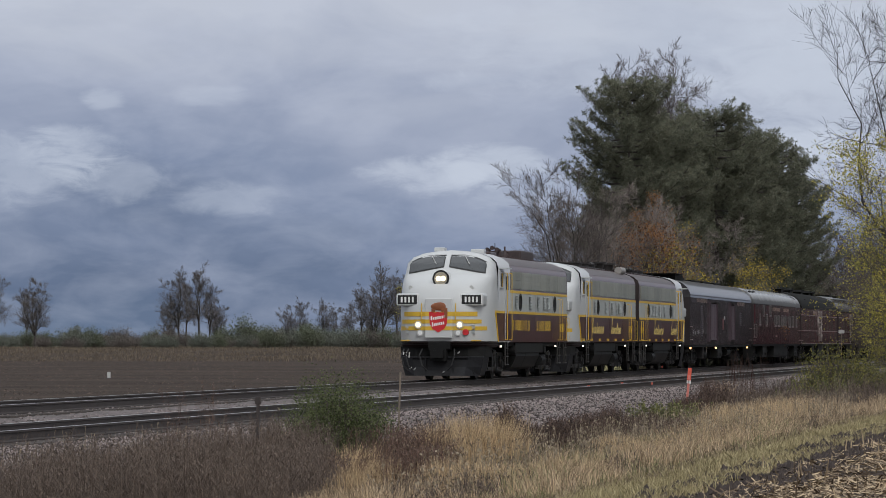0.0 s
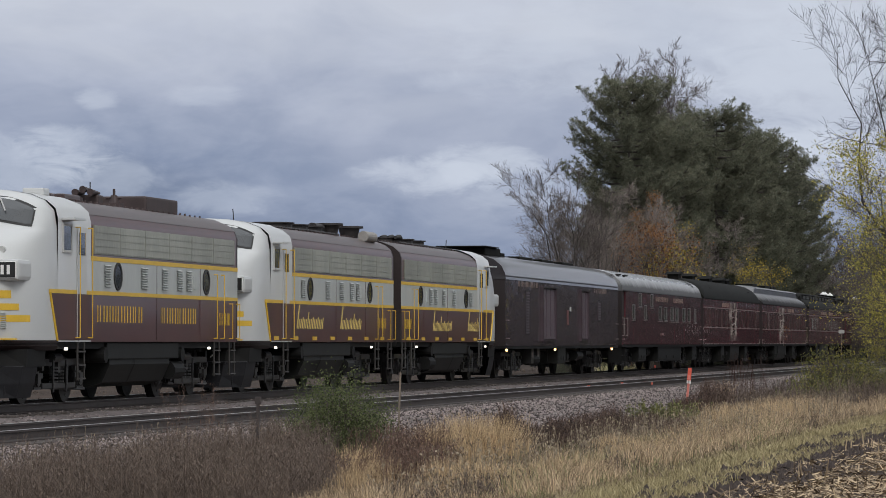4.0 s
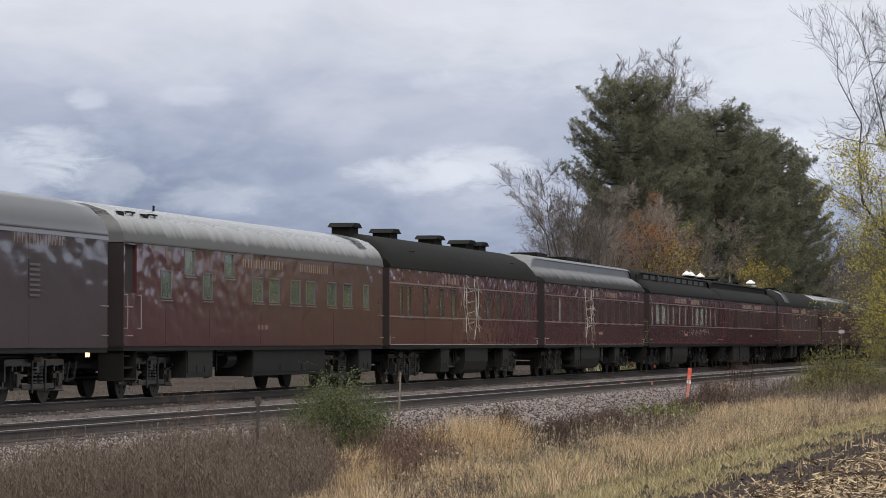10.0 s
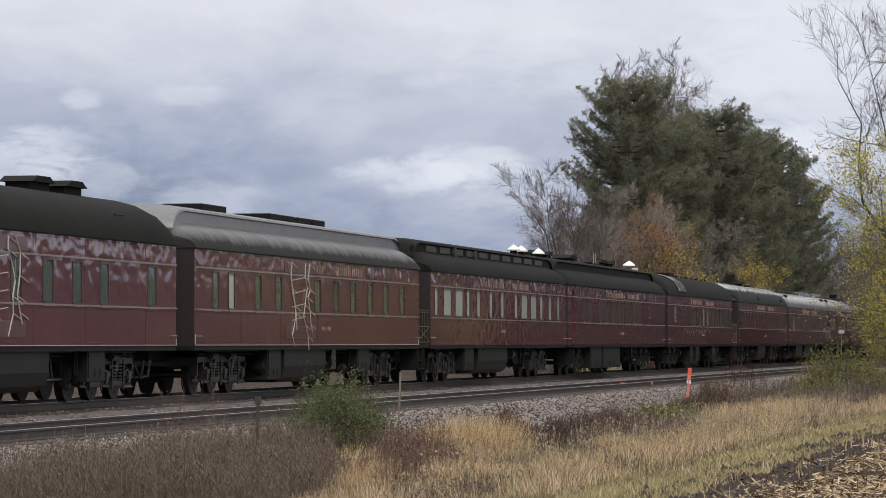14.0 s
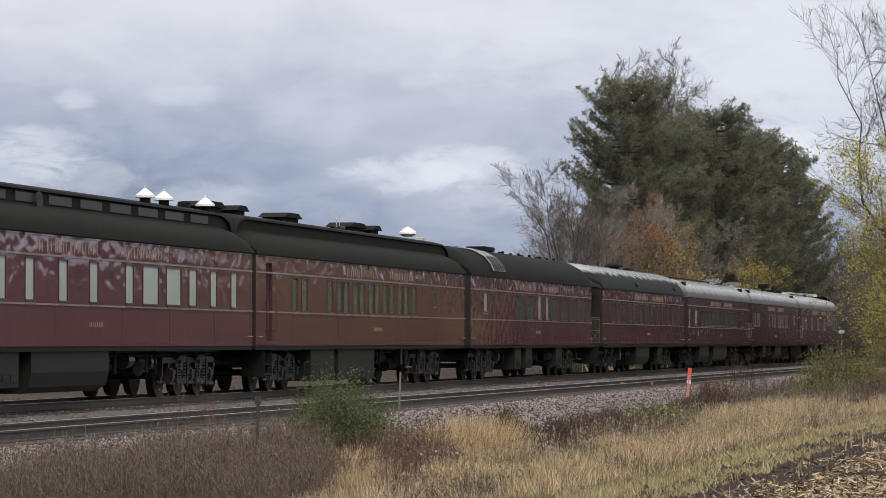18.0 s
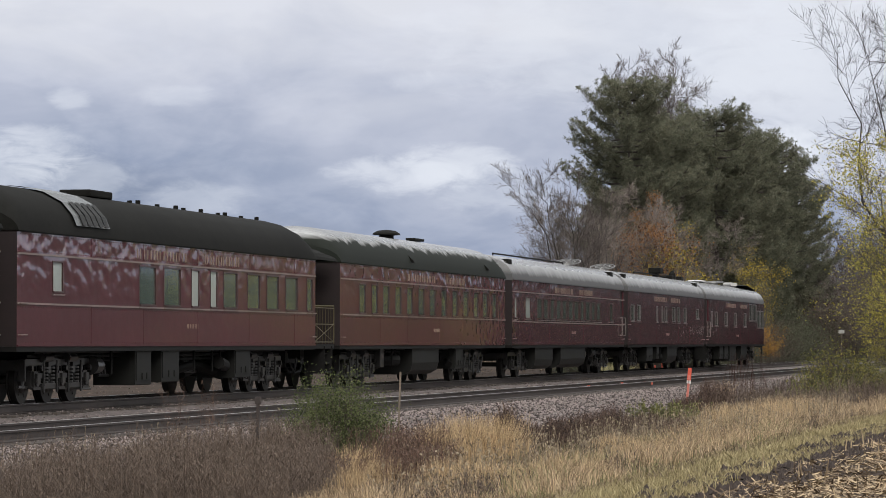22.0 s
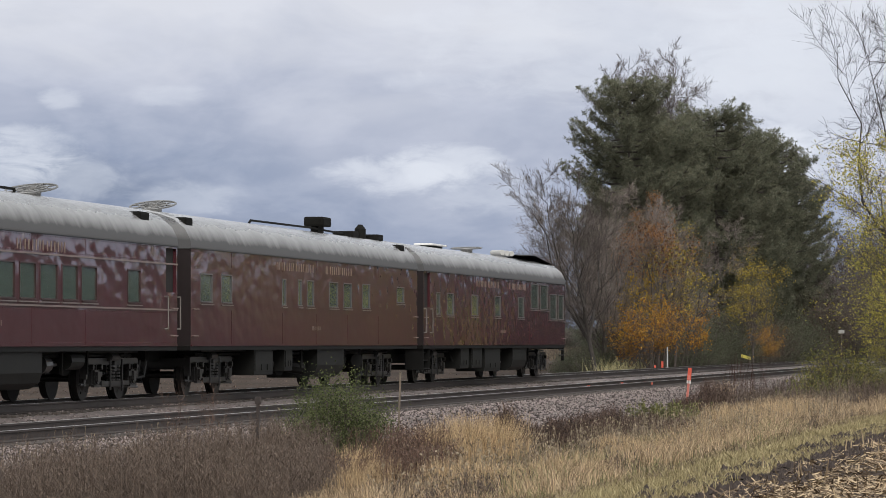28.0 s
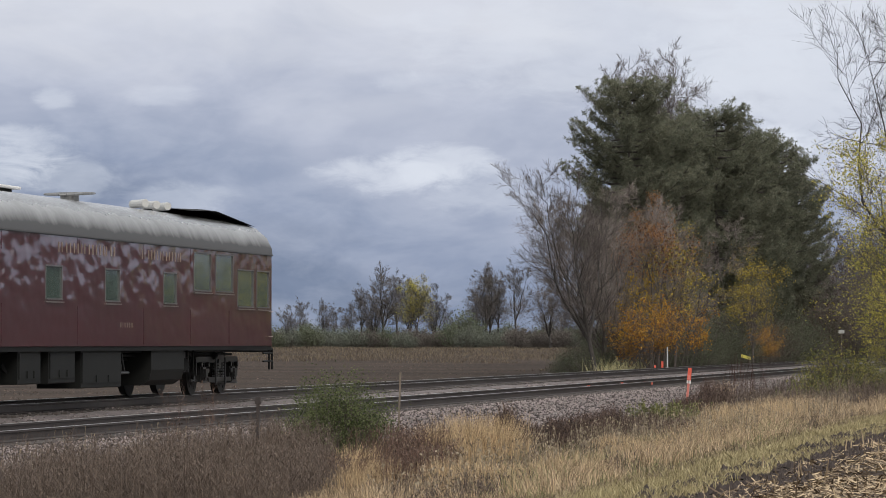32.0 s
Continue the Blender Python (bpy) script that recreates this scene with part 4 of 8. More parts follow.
def truck_mesh(axles, base):
    """Cast side frames, equalisers, springs, journal boxes and bolster of one truck."""
    bm = bmesh.new()
    ys = [0.0] if axles == 1 else [base * (i / (axles - 1) - 0.5) for i in range(axles)]
    for s in (-1, 1):
        x0, x1 = sorted((s * 0.94, s * 1.08))
        xm0, xm1 = sorted((s * 1.08, s * 1.15))
        # top chord with drops to the journals
        box(bm, x0, x1, ys[0] - 0.5, ys[-1] + 0.5, 0.74, 0.88)
        for y in ys:
            box(bm, x0, x1, y - 0.19, y - 0.13, 0.30, 0.76)
            box(bm, x0, x1, y + 0.13, y + 0.19, 0.30, 0.76)
            box(bm, min(s * 0.92, s * 1.13), max(s * 0.92, s * 1.13), y - 0.13, y + 0.13, 0.34, 0.64)
            cyl(bm, (s * 1.13, y, WHEEL_R), (s * 1.17, y, WHEEL_R), 0.12, 12)
            box(bm, xm0, xm1, y - 0.22, y + 0.22, 0.28, 0.33)
            box(bm, min(s * 1.13, s * 1.19), max(s * 1.13, s * 1.19), y - 0.10, y + 0.10, 0.40, 0.60)
            cyl(bm, (s * 1.02, y - 0.52, 0.30), (s * 1.02, y - 0.44, 0.80), 0.035, 6)
            cyl(bm, (s * 1.02, y + 0.52, 0.30), (s * 1.02, y + 0.44, 0.80), 0.035, 6)
            box(bm, min(s * 0.74, s * 0.86), max(s * 0.74, s * 0.86), y + 0.47, y + 0.55, 0.30, 0.62)
            cyl(bm, (s * 1.08, y - 0.30, 0.70), (s * 1.16, y - 0.30, 0.70), 0.06, 8)
            cyl(bm, (s * 1.08, y + 0.30, 0.70), (s * 1.16, y + 0.30, 0.70), 0.06, 8)
        for a, b in zip(ys, ys[1:]):
            m = (a + b) / 2
            # equaliser bar hung between the boxes, coil springs over it
            box(bm, xm0, xm1, a + 0.12, a + 0.34, 0.50, 0.60)
            box(bm, xm0, xm1, b - 0.34, b - 0.12, 0.50, 0.60)
            box(bm, xm0, xm1, a + 0.30, b - 0.30, 0.30, 0.40)
            for d in (-0.2, 0.2):
                for q in range(5):
                    cyl(bm, (s * 1.10, m + d, 0.41 + q * 0.07), (s * 1.10, m + d, 0.445 + q * 0.07), 0.085, 10)
            box(bm, x0, xm1 if s > 0 else x1, m - 0.08, m + 0.08, 0.60, 0.96)
            cyl(bm, (s * 1.12, m - 0.42, 0.9), (s * 1.12, m + 0.1, 0.9), 0.09, 10)
            for d in (-0.42, 0.42):
                cyl(bm, (s * 1.16, m + d, 0.22), (s * 1.16, m + d, 0.86), 0.025, 6)
        box(bm, x0, x1, ys[0] - 0.56, ys[0] - 0.48, 0.45, 0.86)
        box(bm, x0, x1, ys[-1] + 0.48, ys[-1] + 0.56, 0.45, 0.86)
        cyl(bm, (s * 1.0, ys[0] - 0.75, 0.34), (s * 1.0, ys[-1] + 0.75, 0.26), 0.03, 6)
    box(bm, -1.0, 1.0, -0.22, 0.22, 0.58, 0.9)
    box(bm, -1.0, 1.0, ys[0] - 0.56, ys[0] - 0.46, 0.66, 0.86)
    box(bm, -1.0, 1.0, ys[-1] + 0.46, ys[-1] + 0.56, 0.66, 0.86)
    return bm, ys


SHARED = {}


def truck(parent, y, axles, base):
    key = ("truck", axles, base)
    if key not in SHARED:
        bm, ys = truck_mesh(axles, base)
        o = mesh_object("truck", bm, M["truck_grey"])
        SHARED[key] = (o.data, ys)
    else:
        o = new("truck", SHARED[key][0])
    ys = SHARED[key][1]
    o.parent = parent
    o.location = (0, y, 0)
    o["label"] = "cast steel truck with coil springs"
    for k in ys:
        if "wheel" not in SHARED:
            w = mesh_object("wheelset", wheelset_mesh(), M["wheel"], True)
            SHARED["wheel"] = w.data
        else:
            w = new("wheelset", SHARED["wheel"])
        w.parent = o
        w.location = (0, k, WHEEL_R)
        WHEELS.append((w, k))
    return o


def grab_iron(bm, x, y0, y1, z0, z1, out=0.07, r=0.013):
    tube(bm, [(x, y0, z0), (x + out, y0, z0), (x + out, y1, z1), (x, y1, z1)], r, 6)


def coupler(parent, y, d):
    bm = box(bmesh.new(), -0.12, 0.12, min(y, y + d * 0.5), max(y, y + d * 0.5), 0.72, 0.92)
    box(bm, -0.2, 0.2, min(y + d * 0.4, y + d * 0.62), max(y + d * 0.4, y + d * 0.62), 0.66, 0.98)
    part("coupler", bm, M["under"], parent)
    for x in (0.35, 0.5):
        bm = bmesh.new()
        tube(bm, [(x, y, 0.8), (x, y + d * 0.2, 0.45), (x - 0.1, y + d * 0.45, 0.42), (x - 0.2, y + d * 0.6, 0.7)], 0.03, 6)
        part("air_hose", bm, M["rubber"], parent)


def window(parent, y0, y1, z0, z1, x=SIDE, frame_mat=None, pane_mat=None, frame=0.035, lit=False):
    w = part("window", frame_bm(x, y0, y1, z0, z1, frame), frame_mat or M["maroon"], parent)
    o = part("pane", boxed(x - 0.026, x - 0.016, y0 + 0.002, y1 - 0.002, z0 + 0.002, z1 - 0.002), pane_mat or M["glass"], w)
    o.parent = w
    part("sill", boxed(x, x + 0.04, y0 - 0.03, y1 + 0.03, z0 - 0.055, z0 - 0.03), M["sill"], w, "pale sill")
    return w


def frame_bm(x, y0, y1, z0, z1, f):
    bm = bmesh.new()
    a, b = x - 0.03, x + 0.012
    box(bm, a, b, y0, y0 + f, z0, z1)
    box(bm, a, b, y1 - f, y1, z0, z1)
    box(bm, a, b, y0 + f, y1 - f, z1 - f, z1)
    box(bm, a, b + 0.02, y0 + f, y1 - f, z0, z0 + f)
    return bm


def hatch(parent, y, w, x=0.0, z=4.33, h=0.16, l=0.9, wide=1.1, name="roof_vent", mat=None):
    """A low roof ventilator with a pitched lid on a narrower curb."""
    bm = box(bmesh.new(), x - wide * 0.36, x + wide * 0.36, y, y + l, z - 0.25, z + h)
    v = [bm.verts.new(p) for p in ((x - wide / 2, y - 0.12, z + h), (x + wide / 2, y - 0.12, z + h), (x + wide / 2, y + l + 0.12, z + h), (x - wide / 2, y + l + 0.12, z + h), (x - wide / 2, y + l * 0.2, z + h + 0.13), (x + wide / 2, y + l * 0.2, z + h + 0.13), (x + wide / 2, y + l * 0.8, z + h + 0.13), (x - wide / 2, y + l * 0.8, z + h + 0.13))]
    for q in ((0, 1, 5, 4), (1, 2, 6, 5), (2, 3, 7, 6), (3, 0, 4, 7), (4, 5, 6, 7), (3, 2, 1, 0)):
        bm.faces.new([v[i] for i in q])
    return part(name, bm, mat or M["dark_roof"], parent)


def under_box(parent, y0, y1, z0, xin=0.5, mat=None, name="equipment_box", curve=0.0):
    """A battery or tank box under the floor, with a door seam, latches and a rounded belly where asked."""
    if curve:
        prof = [(SIDE - 0.08, 1.1), (SIDE - 0.08, 0.62 + 0.0), (SIDE - 0.14, z0 + 0.12), (SIDE - 0.34, z0), (0.1, z0), (0.1, 1.1)]
    else:
        prof = [(SIDE - 0.1, 1.1), (SIDE - 0.1, z0 + 0.02), (SIDE - 0.13, z0), (xin, z0), (xin, 1.1)]
    bm = loft(bmesh.new(), [[(x, y, z) for x, z in prof] for y in (y0, y1)], closed=True, cap0=True, cap1=True)
    o = part(name, bm, mat or M["undergrey"], parent)
    if not curve and y1 - y0 > 0.5:
        d = box(bmesh.new(), SIDE - 0.1, SIDE - 0.08, y0 + 0.06, y1 - 0.06, z0 + 0.1, 1.0)
        for k in (0.35, 0.65):
            box(d, SIDE - 0.08, SIDE - 0.06, y0 + (y1 - y0) * k, y0 + (y1 - y0) * k + 0.04, z0 + 0.12, z0 + 0.26)
        part("box_door", d, mat or M["undergrey"], o)
    return o


def pipes(parent, L, seed):
    rng = np.random.default_rng(seed)
    bm = bmesh.new()
    for k in range(3):
        z = 1.02 - 0.09 * k
        cyl(bm, (1.2 - 0.15 * k, 2.0, z), (1.2 - 0.15 * k, L - 2.0, z), 0.03, 6)
    for k in range(9):
        y = rng.uniform(6, L - 6)
        cyl(bm, (rng.uniform(0.5, 1.3), y, rng.uniform(0.5, 0.75)), (rng.uniform(0.5, 1.3), y + rng.uniform(0.2, 0.9), rng.uniform(0.5, 0.75)), rng.uniform(0.08, 0.2), 10)
        cyl(bm, (1.25, y + 0.3, 0.55), (1.25, y + 0.3, 1.1), 0.03, 6)
    part("pipework", bm, M["under"], parent)
    bm = box(bmesh.new(), -0.35, 0.35, 0.4, L - 0.4, 0.78, 1.12)
    part("centre_sill", bm, M["under"], parent)


def steps(parent, y0, y1):
    bm = bmesh.new()
    for k in range(3):
        z = 0.42 + 0.24 * k
        box(bm, 0.95, SIDE - 0.02 - 0.06 * k, y0, y1, z, z + 0.04)
    box(bm, 0.95, SIDE - 0.02, y0 - 0.02, y0, 0.4, 1.12)
    box(bm, 0.95, SIDE - 0.02, y1, y1 + 0.02, 0.4, 1.12)
    part("step", bm, M["under"], parent)


def coach(name, label, y0, L, paint, roof, roof_mat, windows, axles=3, belts=(1.93, 2.88), doors=(), words=None, seed=1, boxes=(), taper=True, sill_z=1.13, eave=3.33,
          frame_mat=None, window_frame=0.03, number=None, base=None, bright=(), number_mat=None, seams=True):
    """A passenger coach with its walls, roof, windows, underframe, trucks and end fittings."""
    th = empty(name, label, "railway coach", "coaches of the train")
    holes = [tuple(w[:4]) for w in windows] + [tuple(d[:4]) for d in doors]
    bm = wall_with_holes(bmesh.new(), SIDE, 0.0, L, sill_z, eave, holes)
    wall_with_holes(bm, -SIDE, 0.0, L, sill_z, eave, [])
    # ends and floor
    for y in (0.0, L):
        end = bmesh.new()
        pts = [(SIDE, y, sill_z), *[(x, y, z) for x, _, z in roof_ring(roof, y, 0.5 if taper else 0.97, eave)][:], (-SIDE, y, sill_z)]
        end.faces.new([end.verts.new((max(-SIDE, min(SIDE, p[0])), p[1], p[2])) for p in pts])
        part("end_wall", end, M["end_grime"], th, "grimy dark end wall")
    part("floor", box(bmesh.new(), -SIDE + 0.004, SIDE - 0.004, 0.0, L, sill_z - 0.1, sill_z - 0.002), M["under"], th)
    part("body", bm, paint, th)
    # solid filler box, its near-black colour standing in for the unlit inside
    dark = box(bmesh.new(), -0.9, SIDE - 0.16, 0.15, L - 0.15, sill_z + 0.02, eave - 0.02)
    part("interior_shade", dark, M["interior_shade"], th)
    # roof
    if taper:
        ks = ((-0.03, 0.50), (0.10, 0.70), (0.28, 0.84), (0.55, 0.94), (1.0, 1.0))
        rings = [roof_ring(roof, y, k, eave) for y, k in ks] + [roof_ring(roof, L - y, k, eave) for y, k in ks[::-1]]
    else:
        n = max(2, int(L / 1.2))
        rings = [roof_ring(roof, y, k, eave) for y, k in ((-0.02, 0.97), (0.05, 1.0))] + [roof_ring(roof, L * i / n, 1.0, eave) for i in range(1, n)] + [roof_ring(roof, y, k, eave) for y, k in ((L - 0.05, 1.0), (L + 0.02, 0.97))]
    part("roof", loft(bmesh.new(), rings, cap0=True, cap1=True), roof_mat, th, smooth=True)
    if not taper and seams and roof_mat is not M["silver_sheen"]:
        bm = bmesh.new()
        for i in range(1, n):
            loft(bm, [[(x * 1.002, y + L * i / n, z + 0.005) for x, y, z in roof_ring(roof, 0, 1.0, eave)], [(x * 1.002, y + L * i / n + 0.05, z + 0.005) for x, y, z in roof_ring(roof, 0, 1.0, eave)]])
        part("roof_seam", bm, roof_mat, th)
    # gutter line, belts and sill edge
    bm = bmesh.new()
    box(bm, SIDE, SIDE + 0.035, 0.0, L, eave - 0.02, eave + 0.012)
    part("gutter", bm, roof_mat, th)
    for z in belts:
        bm = bmesh.new()
        box(bm, SIDE, SIDE + 0.022, 0.02, L - 0.02, z, z + 0.035)
        part("belt_rail", bm, M["belt"], th, "pale dusty moulding")
    bm = bmesh.new()
    box(bm, SIDE + 0.002, SIDE + 0.02, 0.02, L - 0.02, sill_z, sill_z + 0.03)
    part("sill_edge", bm, paint, th)
    # panel seams: rivet strips between panels
    rng = np.random.default_rng(seed)
    y = rng.uniform(3, 5)
    while y < L - 2:
        for z0, z1 in ((sill_z + 0.04, (belts[0] if belts else 1.95) - 0.01), ((belts[1] if len(belts) > 1 else 2.9) + 0.05, eave - 0.04)):
            if not any(w[0] - 0.1 < y < w[1] + 0.1 and w[2] < z1 and w[3] > z0 for w in (*windows, *doors)):
                part("panel_seam", box(bmesh.new(), SIDE, SIDE + 0.006, y, y + 0.09, z0, z1), paint, th)
        y += rng.uniform(3.2, 5.0)
    if belts:
        bm = bmesh.new()
        for z in (belts[0] - 0.05, belts[1] + 0.07, eave - 0.06, sill_z + 0.07):
            y = 0.2
            while y < L:
                if not any(w[0] - 0.06 < y < w[1] + 0.06 and w[2] - 0.02 < z < w[3] + 0.02 for w in (*windows, *doors)):
                    v = [bm.verts.new((SIDE + 0.002, y + a, z + b)) for a, b in ((-0.012, -0.012), (0.012, -0.012), (0.012, 0.012), (-0.012, 0.012))]
                    t = bm.verts.new((SIDE + 0.014, y, z))
                    for i in range(4):
                        bm.faces.new((v[i], v[(i + 1) % 4], t))
                y += 0.16
        part("rivets", bm, paint, th)["kind"] = "stuff"
    for k, w in enumerate(windows):
        # panes listed in bright have the sky's reflection painted into their colour
        window(th, *w[:4], frame_mat=frame_mat or M["sash"], pane_mat=M["sky_glass"] if k in bright else None, frame=window_frame)
    for d in doors:
        # a near-black sheet paints the shade inside the open door half
        part("door", boxed(SIDE - 0.10, SIDE - 0.07, d[0] + 0.01, d[1] - 0.01, d[2], d[3]), M["interior_shade"], th, "near-black sheet painting the shade in a vestibule door's open upper half")
    if words:
        for wy, n in words:
            bars(th, wy, 2.98, [n], 0.2, 0.5 if n == 8 else 0.46, M["gold"], SIDE + 0.001)
    if number:
        bars(th, number, 1.52, [4], 0.10, 0.26, number_mat or M["gold"], SIDE + 0.001, name="number")
    # ends: diaphragm, coupler, grab irons
    for y, d in ((0.0, -1), (L, 1)):
        bm = bmesh.new()
        for k in range(4):
            a, b = y + d * 0.1 * k, y + d * (0.1 * k + 0.07)
            lo, hi = min(a, b), max(a, b)
            box(bm, -0.62, -0.5, lo, hi, 1.1, 3.25)
            box(bm, 0.5, 0.62, lo, hi, 1.1, 3.25)
            box(bm, -0.62, 0.62, lo, hi, 3.15, 3.4)
        part("diaphragm", bm, M["rubber"], th)
        coupler(th, y, d)
        for z in (1.35, 1.95):
            bm = bmesh.new()
            grab_iron(bm, SIDE, y - d * 0.1, y - d * 0.5, z, z, 0.05)
            part("grab_iron", bm, M["belt"], th)
    pipes(th, L, seed)
    base = base or (3.2 if axles == 3 else 2.6)
    for y in (4.0 if axles == 3 else 3.4, L - (4.0 if axles == 3 else 3.4)):
        truck(th, y, axles, base)
    for b in boxes:
        under_box(th, *b[:3], mat=M[b[3]] if len(b) > 3 else None, curve=b[4] if len(b) > 4 else 0)
    under_gear(th, L, seed, boxes)
    TRAIN.append((th, TRACK_FAR, y0))
    return th


def under_gear(th, L, seed, boxes):
    """Air reservoirs, brake cylinders, small boxes and hangers slung under the floor between the trucks."""
    rng = np.random.default_rng(seed + 100)
    y = 6.1
    while y < L - 6.6:
        w = rng.uniform(0.5, 1.3)
        if not any(y < b[1] + 0.1 and y + w > b[0] - 0.1 for b in boxes):
            kind = rng.integers(0, 4)
            x = rng.uniform(0.75, 1.2)
            z = rng.uniform(0.68, 0.85)
            if kind == 0:
                part("air_reservoir", cyl(bmesh.new(), (x, y, z), (x, y + w, z), rng.uniform(0.16, 0.24), 14), M["undergrey"], th)
            elif kind == 1:
                bm = cyl(bmesh.new(), (x, y, z), (x, y + 0.45, z), 0.17, 14)
                cyl(bm, (x, y + 0.45, z), (x, y + w, z), 0.04, 8)
                cyl(bm, (x, y - 0.06, z), (x, y, z), 0.20, 14)
                part("brake_cylinder", bm, M["truck_grey"], th)
            elif kind == 2:
                o = part("relay_box", boxed(x - 0.25, x + 0.2, y, y + 0.45, z - 0.25, 1.05, 0.02), M["truck_grey"], th)
                part("data_plate", boxed(x + 0.2, x + 0.206, y + 0.14, y + 0.3, z - 0.02, z + 0.1, 0.0), M["sill"], o)
            else:
                bm = bmesh.new()
                for k in range(3):
                    cyl(bm, (x, y + 0.2 * k, 1.05), (x + 0.06, y + 0.2 * k + 0.05, z - 0.25), 0.02, 6)
                cyl(bm, (x + 0.06, y - 0.1, z - 0.25), (x + 0.06, y + w, z - 0.25), 0.03, 6)
                part("pipe_hanger", bm, M["truck_grey"], th)
        y += w + rng.uniform(0.15, 0.5)
    dark = box(bmesh.new(), -0.8, 0.55, 5.4, L - 5.4, 0.62, 1.1)
    part("floor_duct", dark, M["under"], th)


def vestibule_rails(th, y0, y1, mat):
    """Upright grab rails on each side of a vestibule door."""
    for y in (y0 - 0.08, y1 + 0.08):
        bm = bmesh.new()
        grab_iron(bm, SIDE, y, y, 1.5, 2.2, 0.08, 0.016)
        part("handrail", bm, mat, th)


def railing(parent, y0, y1, mat):
    """A brass platform gate with top rail, bars and a crossed panel."""
    bm = bmesh.new()
    for x in (SIDE - 0.05,):
        for z in (1.22, 1.68, 2.1, 2.16):
            cyl(bm, (x, y0, z), (x, y1, z), 0.012, 6)
        n = max(3, int((y1 - y0) / 0.3))
        for k in range(n + 1):
            y = y0 + (y1 - y0) * k / n
            cyl(bm, (x, y, 1.18), (x, y, 2.16), 0.02 if k in (0, n) else 0.008, 6)
        cyl(bm, (x, y0, 1.22), (x, y1, 1.68), 0.009, 6)
        cyl(bm, (x, y0, 1.68), (x, y1, 1.22), 0.009, 6)
    for k in range(7):
        x = SIDE - 0.05 - k * 0.45
        cyl(bm, (x, y1, 1.18), (x, y1, 2.16), 0.008, 6)
    cyl(bm, (SIDE - 0.05, y1, 2.16), (-1.4, y1, 2.16), 0.022, 6)
    return part("platform_railing", bm, mat, parent, "polished brass platform railing")


def chimney(parent, y, x=0.55, z=4.3):
    bm = cyl(bmesh.new(), (x, y, z - 0.25), (x, y, z + 0.1), 0.12, 12)
    o = part("roof_stack", bm, M["dark_roof"], parent)
    bm = cyl(bmesh.new(), (x, y, z + 0.1), (x, y, z + 0.15), 0.23, 16)
    cyl(bm, (x, y, z + 0.15), (x, y, z + 0.30), 0.22, 16, 0.04)
    cyl(bm, (x, y, z + 0.30), (x, y, z + 0.36), 0.012, 5)
    part("cowl", bm, M["white"], o, "white conical cowl")


def fan_guard(parent, y, z, x=0.3, tilt=0.25, r=0.5):
    """A round wire guard lying tilted on the roof."""
    bm = bmesh.new()
    n = 20
    for rad in (r, r * 0.6, r * 0.25):
        pts = [(x + rad * math.cos(i * 2 * math.pi / n), y + rad * 1.5 * math.sin(i * 2 * math.pi / n), z + 0.12 + tilt * rad * math.sin(i * 2 * math.pi / n)) for i in range(n + 1)]
        tube(bm, pts, 0.022, 5)
    for i in range(8):
        a = i * math.pi / 4
        cyl(bm, (x, y, z + 0.12), (x + r * math.cos(a), y + r * 1.5 * math.sin(a), z + 0.12 + tilt * r * math.sin(a)), 0.018, 5)
    cyl(bm, (x, y, z - 0.15), (x, y, z + 0.14), 0.2, 12)
    part("fan_guard", bm, M["fan_steel"], parent, "grey wire roof fan guard")


M["wheel"] = material("wheel_steel", (0.014, 0.0125, 0.012), 0.5, metal=0.4, var=0.4, scale=4, fine=30)
M["interior_shade"] = material("painted_interior_shade", (0.012, 0.010, 0.010), 0.9, var=0.2)
M["belt"] = material("dusty_moulding", (0.20, 0.15, 0.14), 0.5, var=0.25, scale=2)
# pale base colour stands in for sky mirrored in the glass
M["sky_glass"] = material("painted_sky_reflection", (0.42, 0.47, 0.45), 0.12, coat=0.5, var=0.1, scale=1.0)
M["sill"] = material("pale_sill", (0.16, 0.125, 0.12), 0.5, var=0.3, scale=6)
M["sash"] = material("dark_window_sash", (0.040, 0.014, 0.014), 0.45, var=0.2)
M["fan_steel"] = material("dull_steel_guard", (0.20, 0.20, 0.20), 0.35, metal=0.6, var=0.2)
M["rail_grey"] = material("dull_handrail", (0.17, 0.16, 0.15), 0.5, var=0.2)
M["brass"] = material("brass", (0.11, 0.092, 0.050), 0.5, metal=0.4, var=0.2)


def script_panel(th, y0, y1, seed):
    """A tangle of thin pale strips hanging flat on the coach side from a mesh bracket."""
    rng = np.random.default_rng(seed)
    x = SIDE + 0.03
    w = y1 - y0

    def strip(ya, za, yb, zb, r):
        part("hanging_strip", cyl(bmesh.new(), (x, ya, za), (x, yb, zb), r, 5), M["white_dull"], th)

    for side in (0.05, 0.62):
        ys = y0 + w * side
        for k in range(2):
            y = ys + k * w * 0.14
            z = 3.2
            while z > 1.35 + 0.25 * k:
                y2, z2 = y + rng.uniform(-0.16, 0.2) * w * 0.6, z - rng.uniform(0.2, 0.45)
                strip(y, z, y2, z2, 0.013)
                if rng.random() < 0.7:
                    strip(y, z, y + w * 0.16, z - 0.12, 0.011)
                y, z = y2, z2
                y = min(max(y, y0), y1)
    for k in range(4):
        z = 2.75 - 0.33 * k
        strip(y0 + w * 0.2, z, y0 + w * 0.62, z + 0.1, 0.010)
    bm = box(bmesh.new(), SIDE, SIDE + 0.012, y0, y1, 2.95, 3.22)
    box(bm, SIDE, SIDE + 0.012, y0 + 0.1, y1 - 0.1, 1.3, 1.62)
    part("dark_plate", bm, M["maroon_dark"], th)


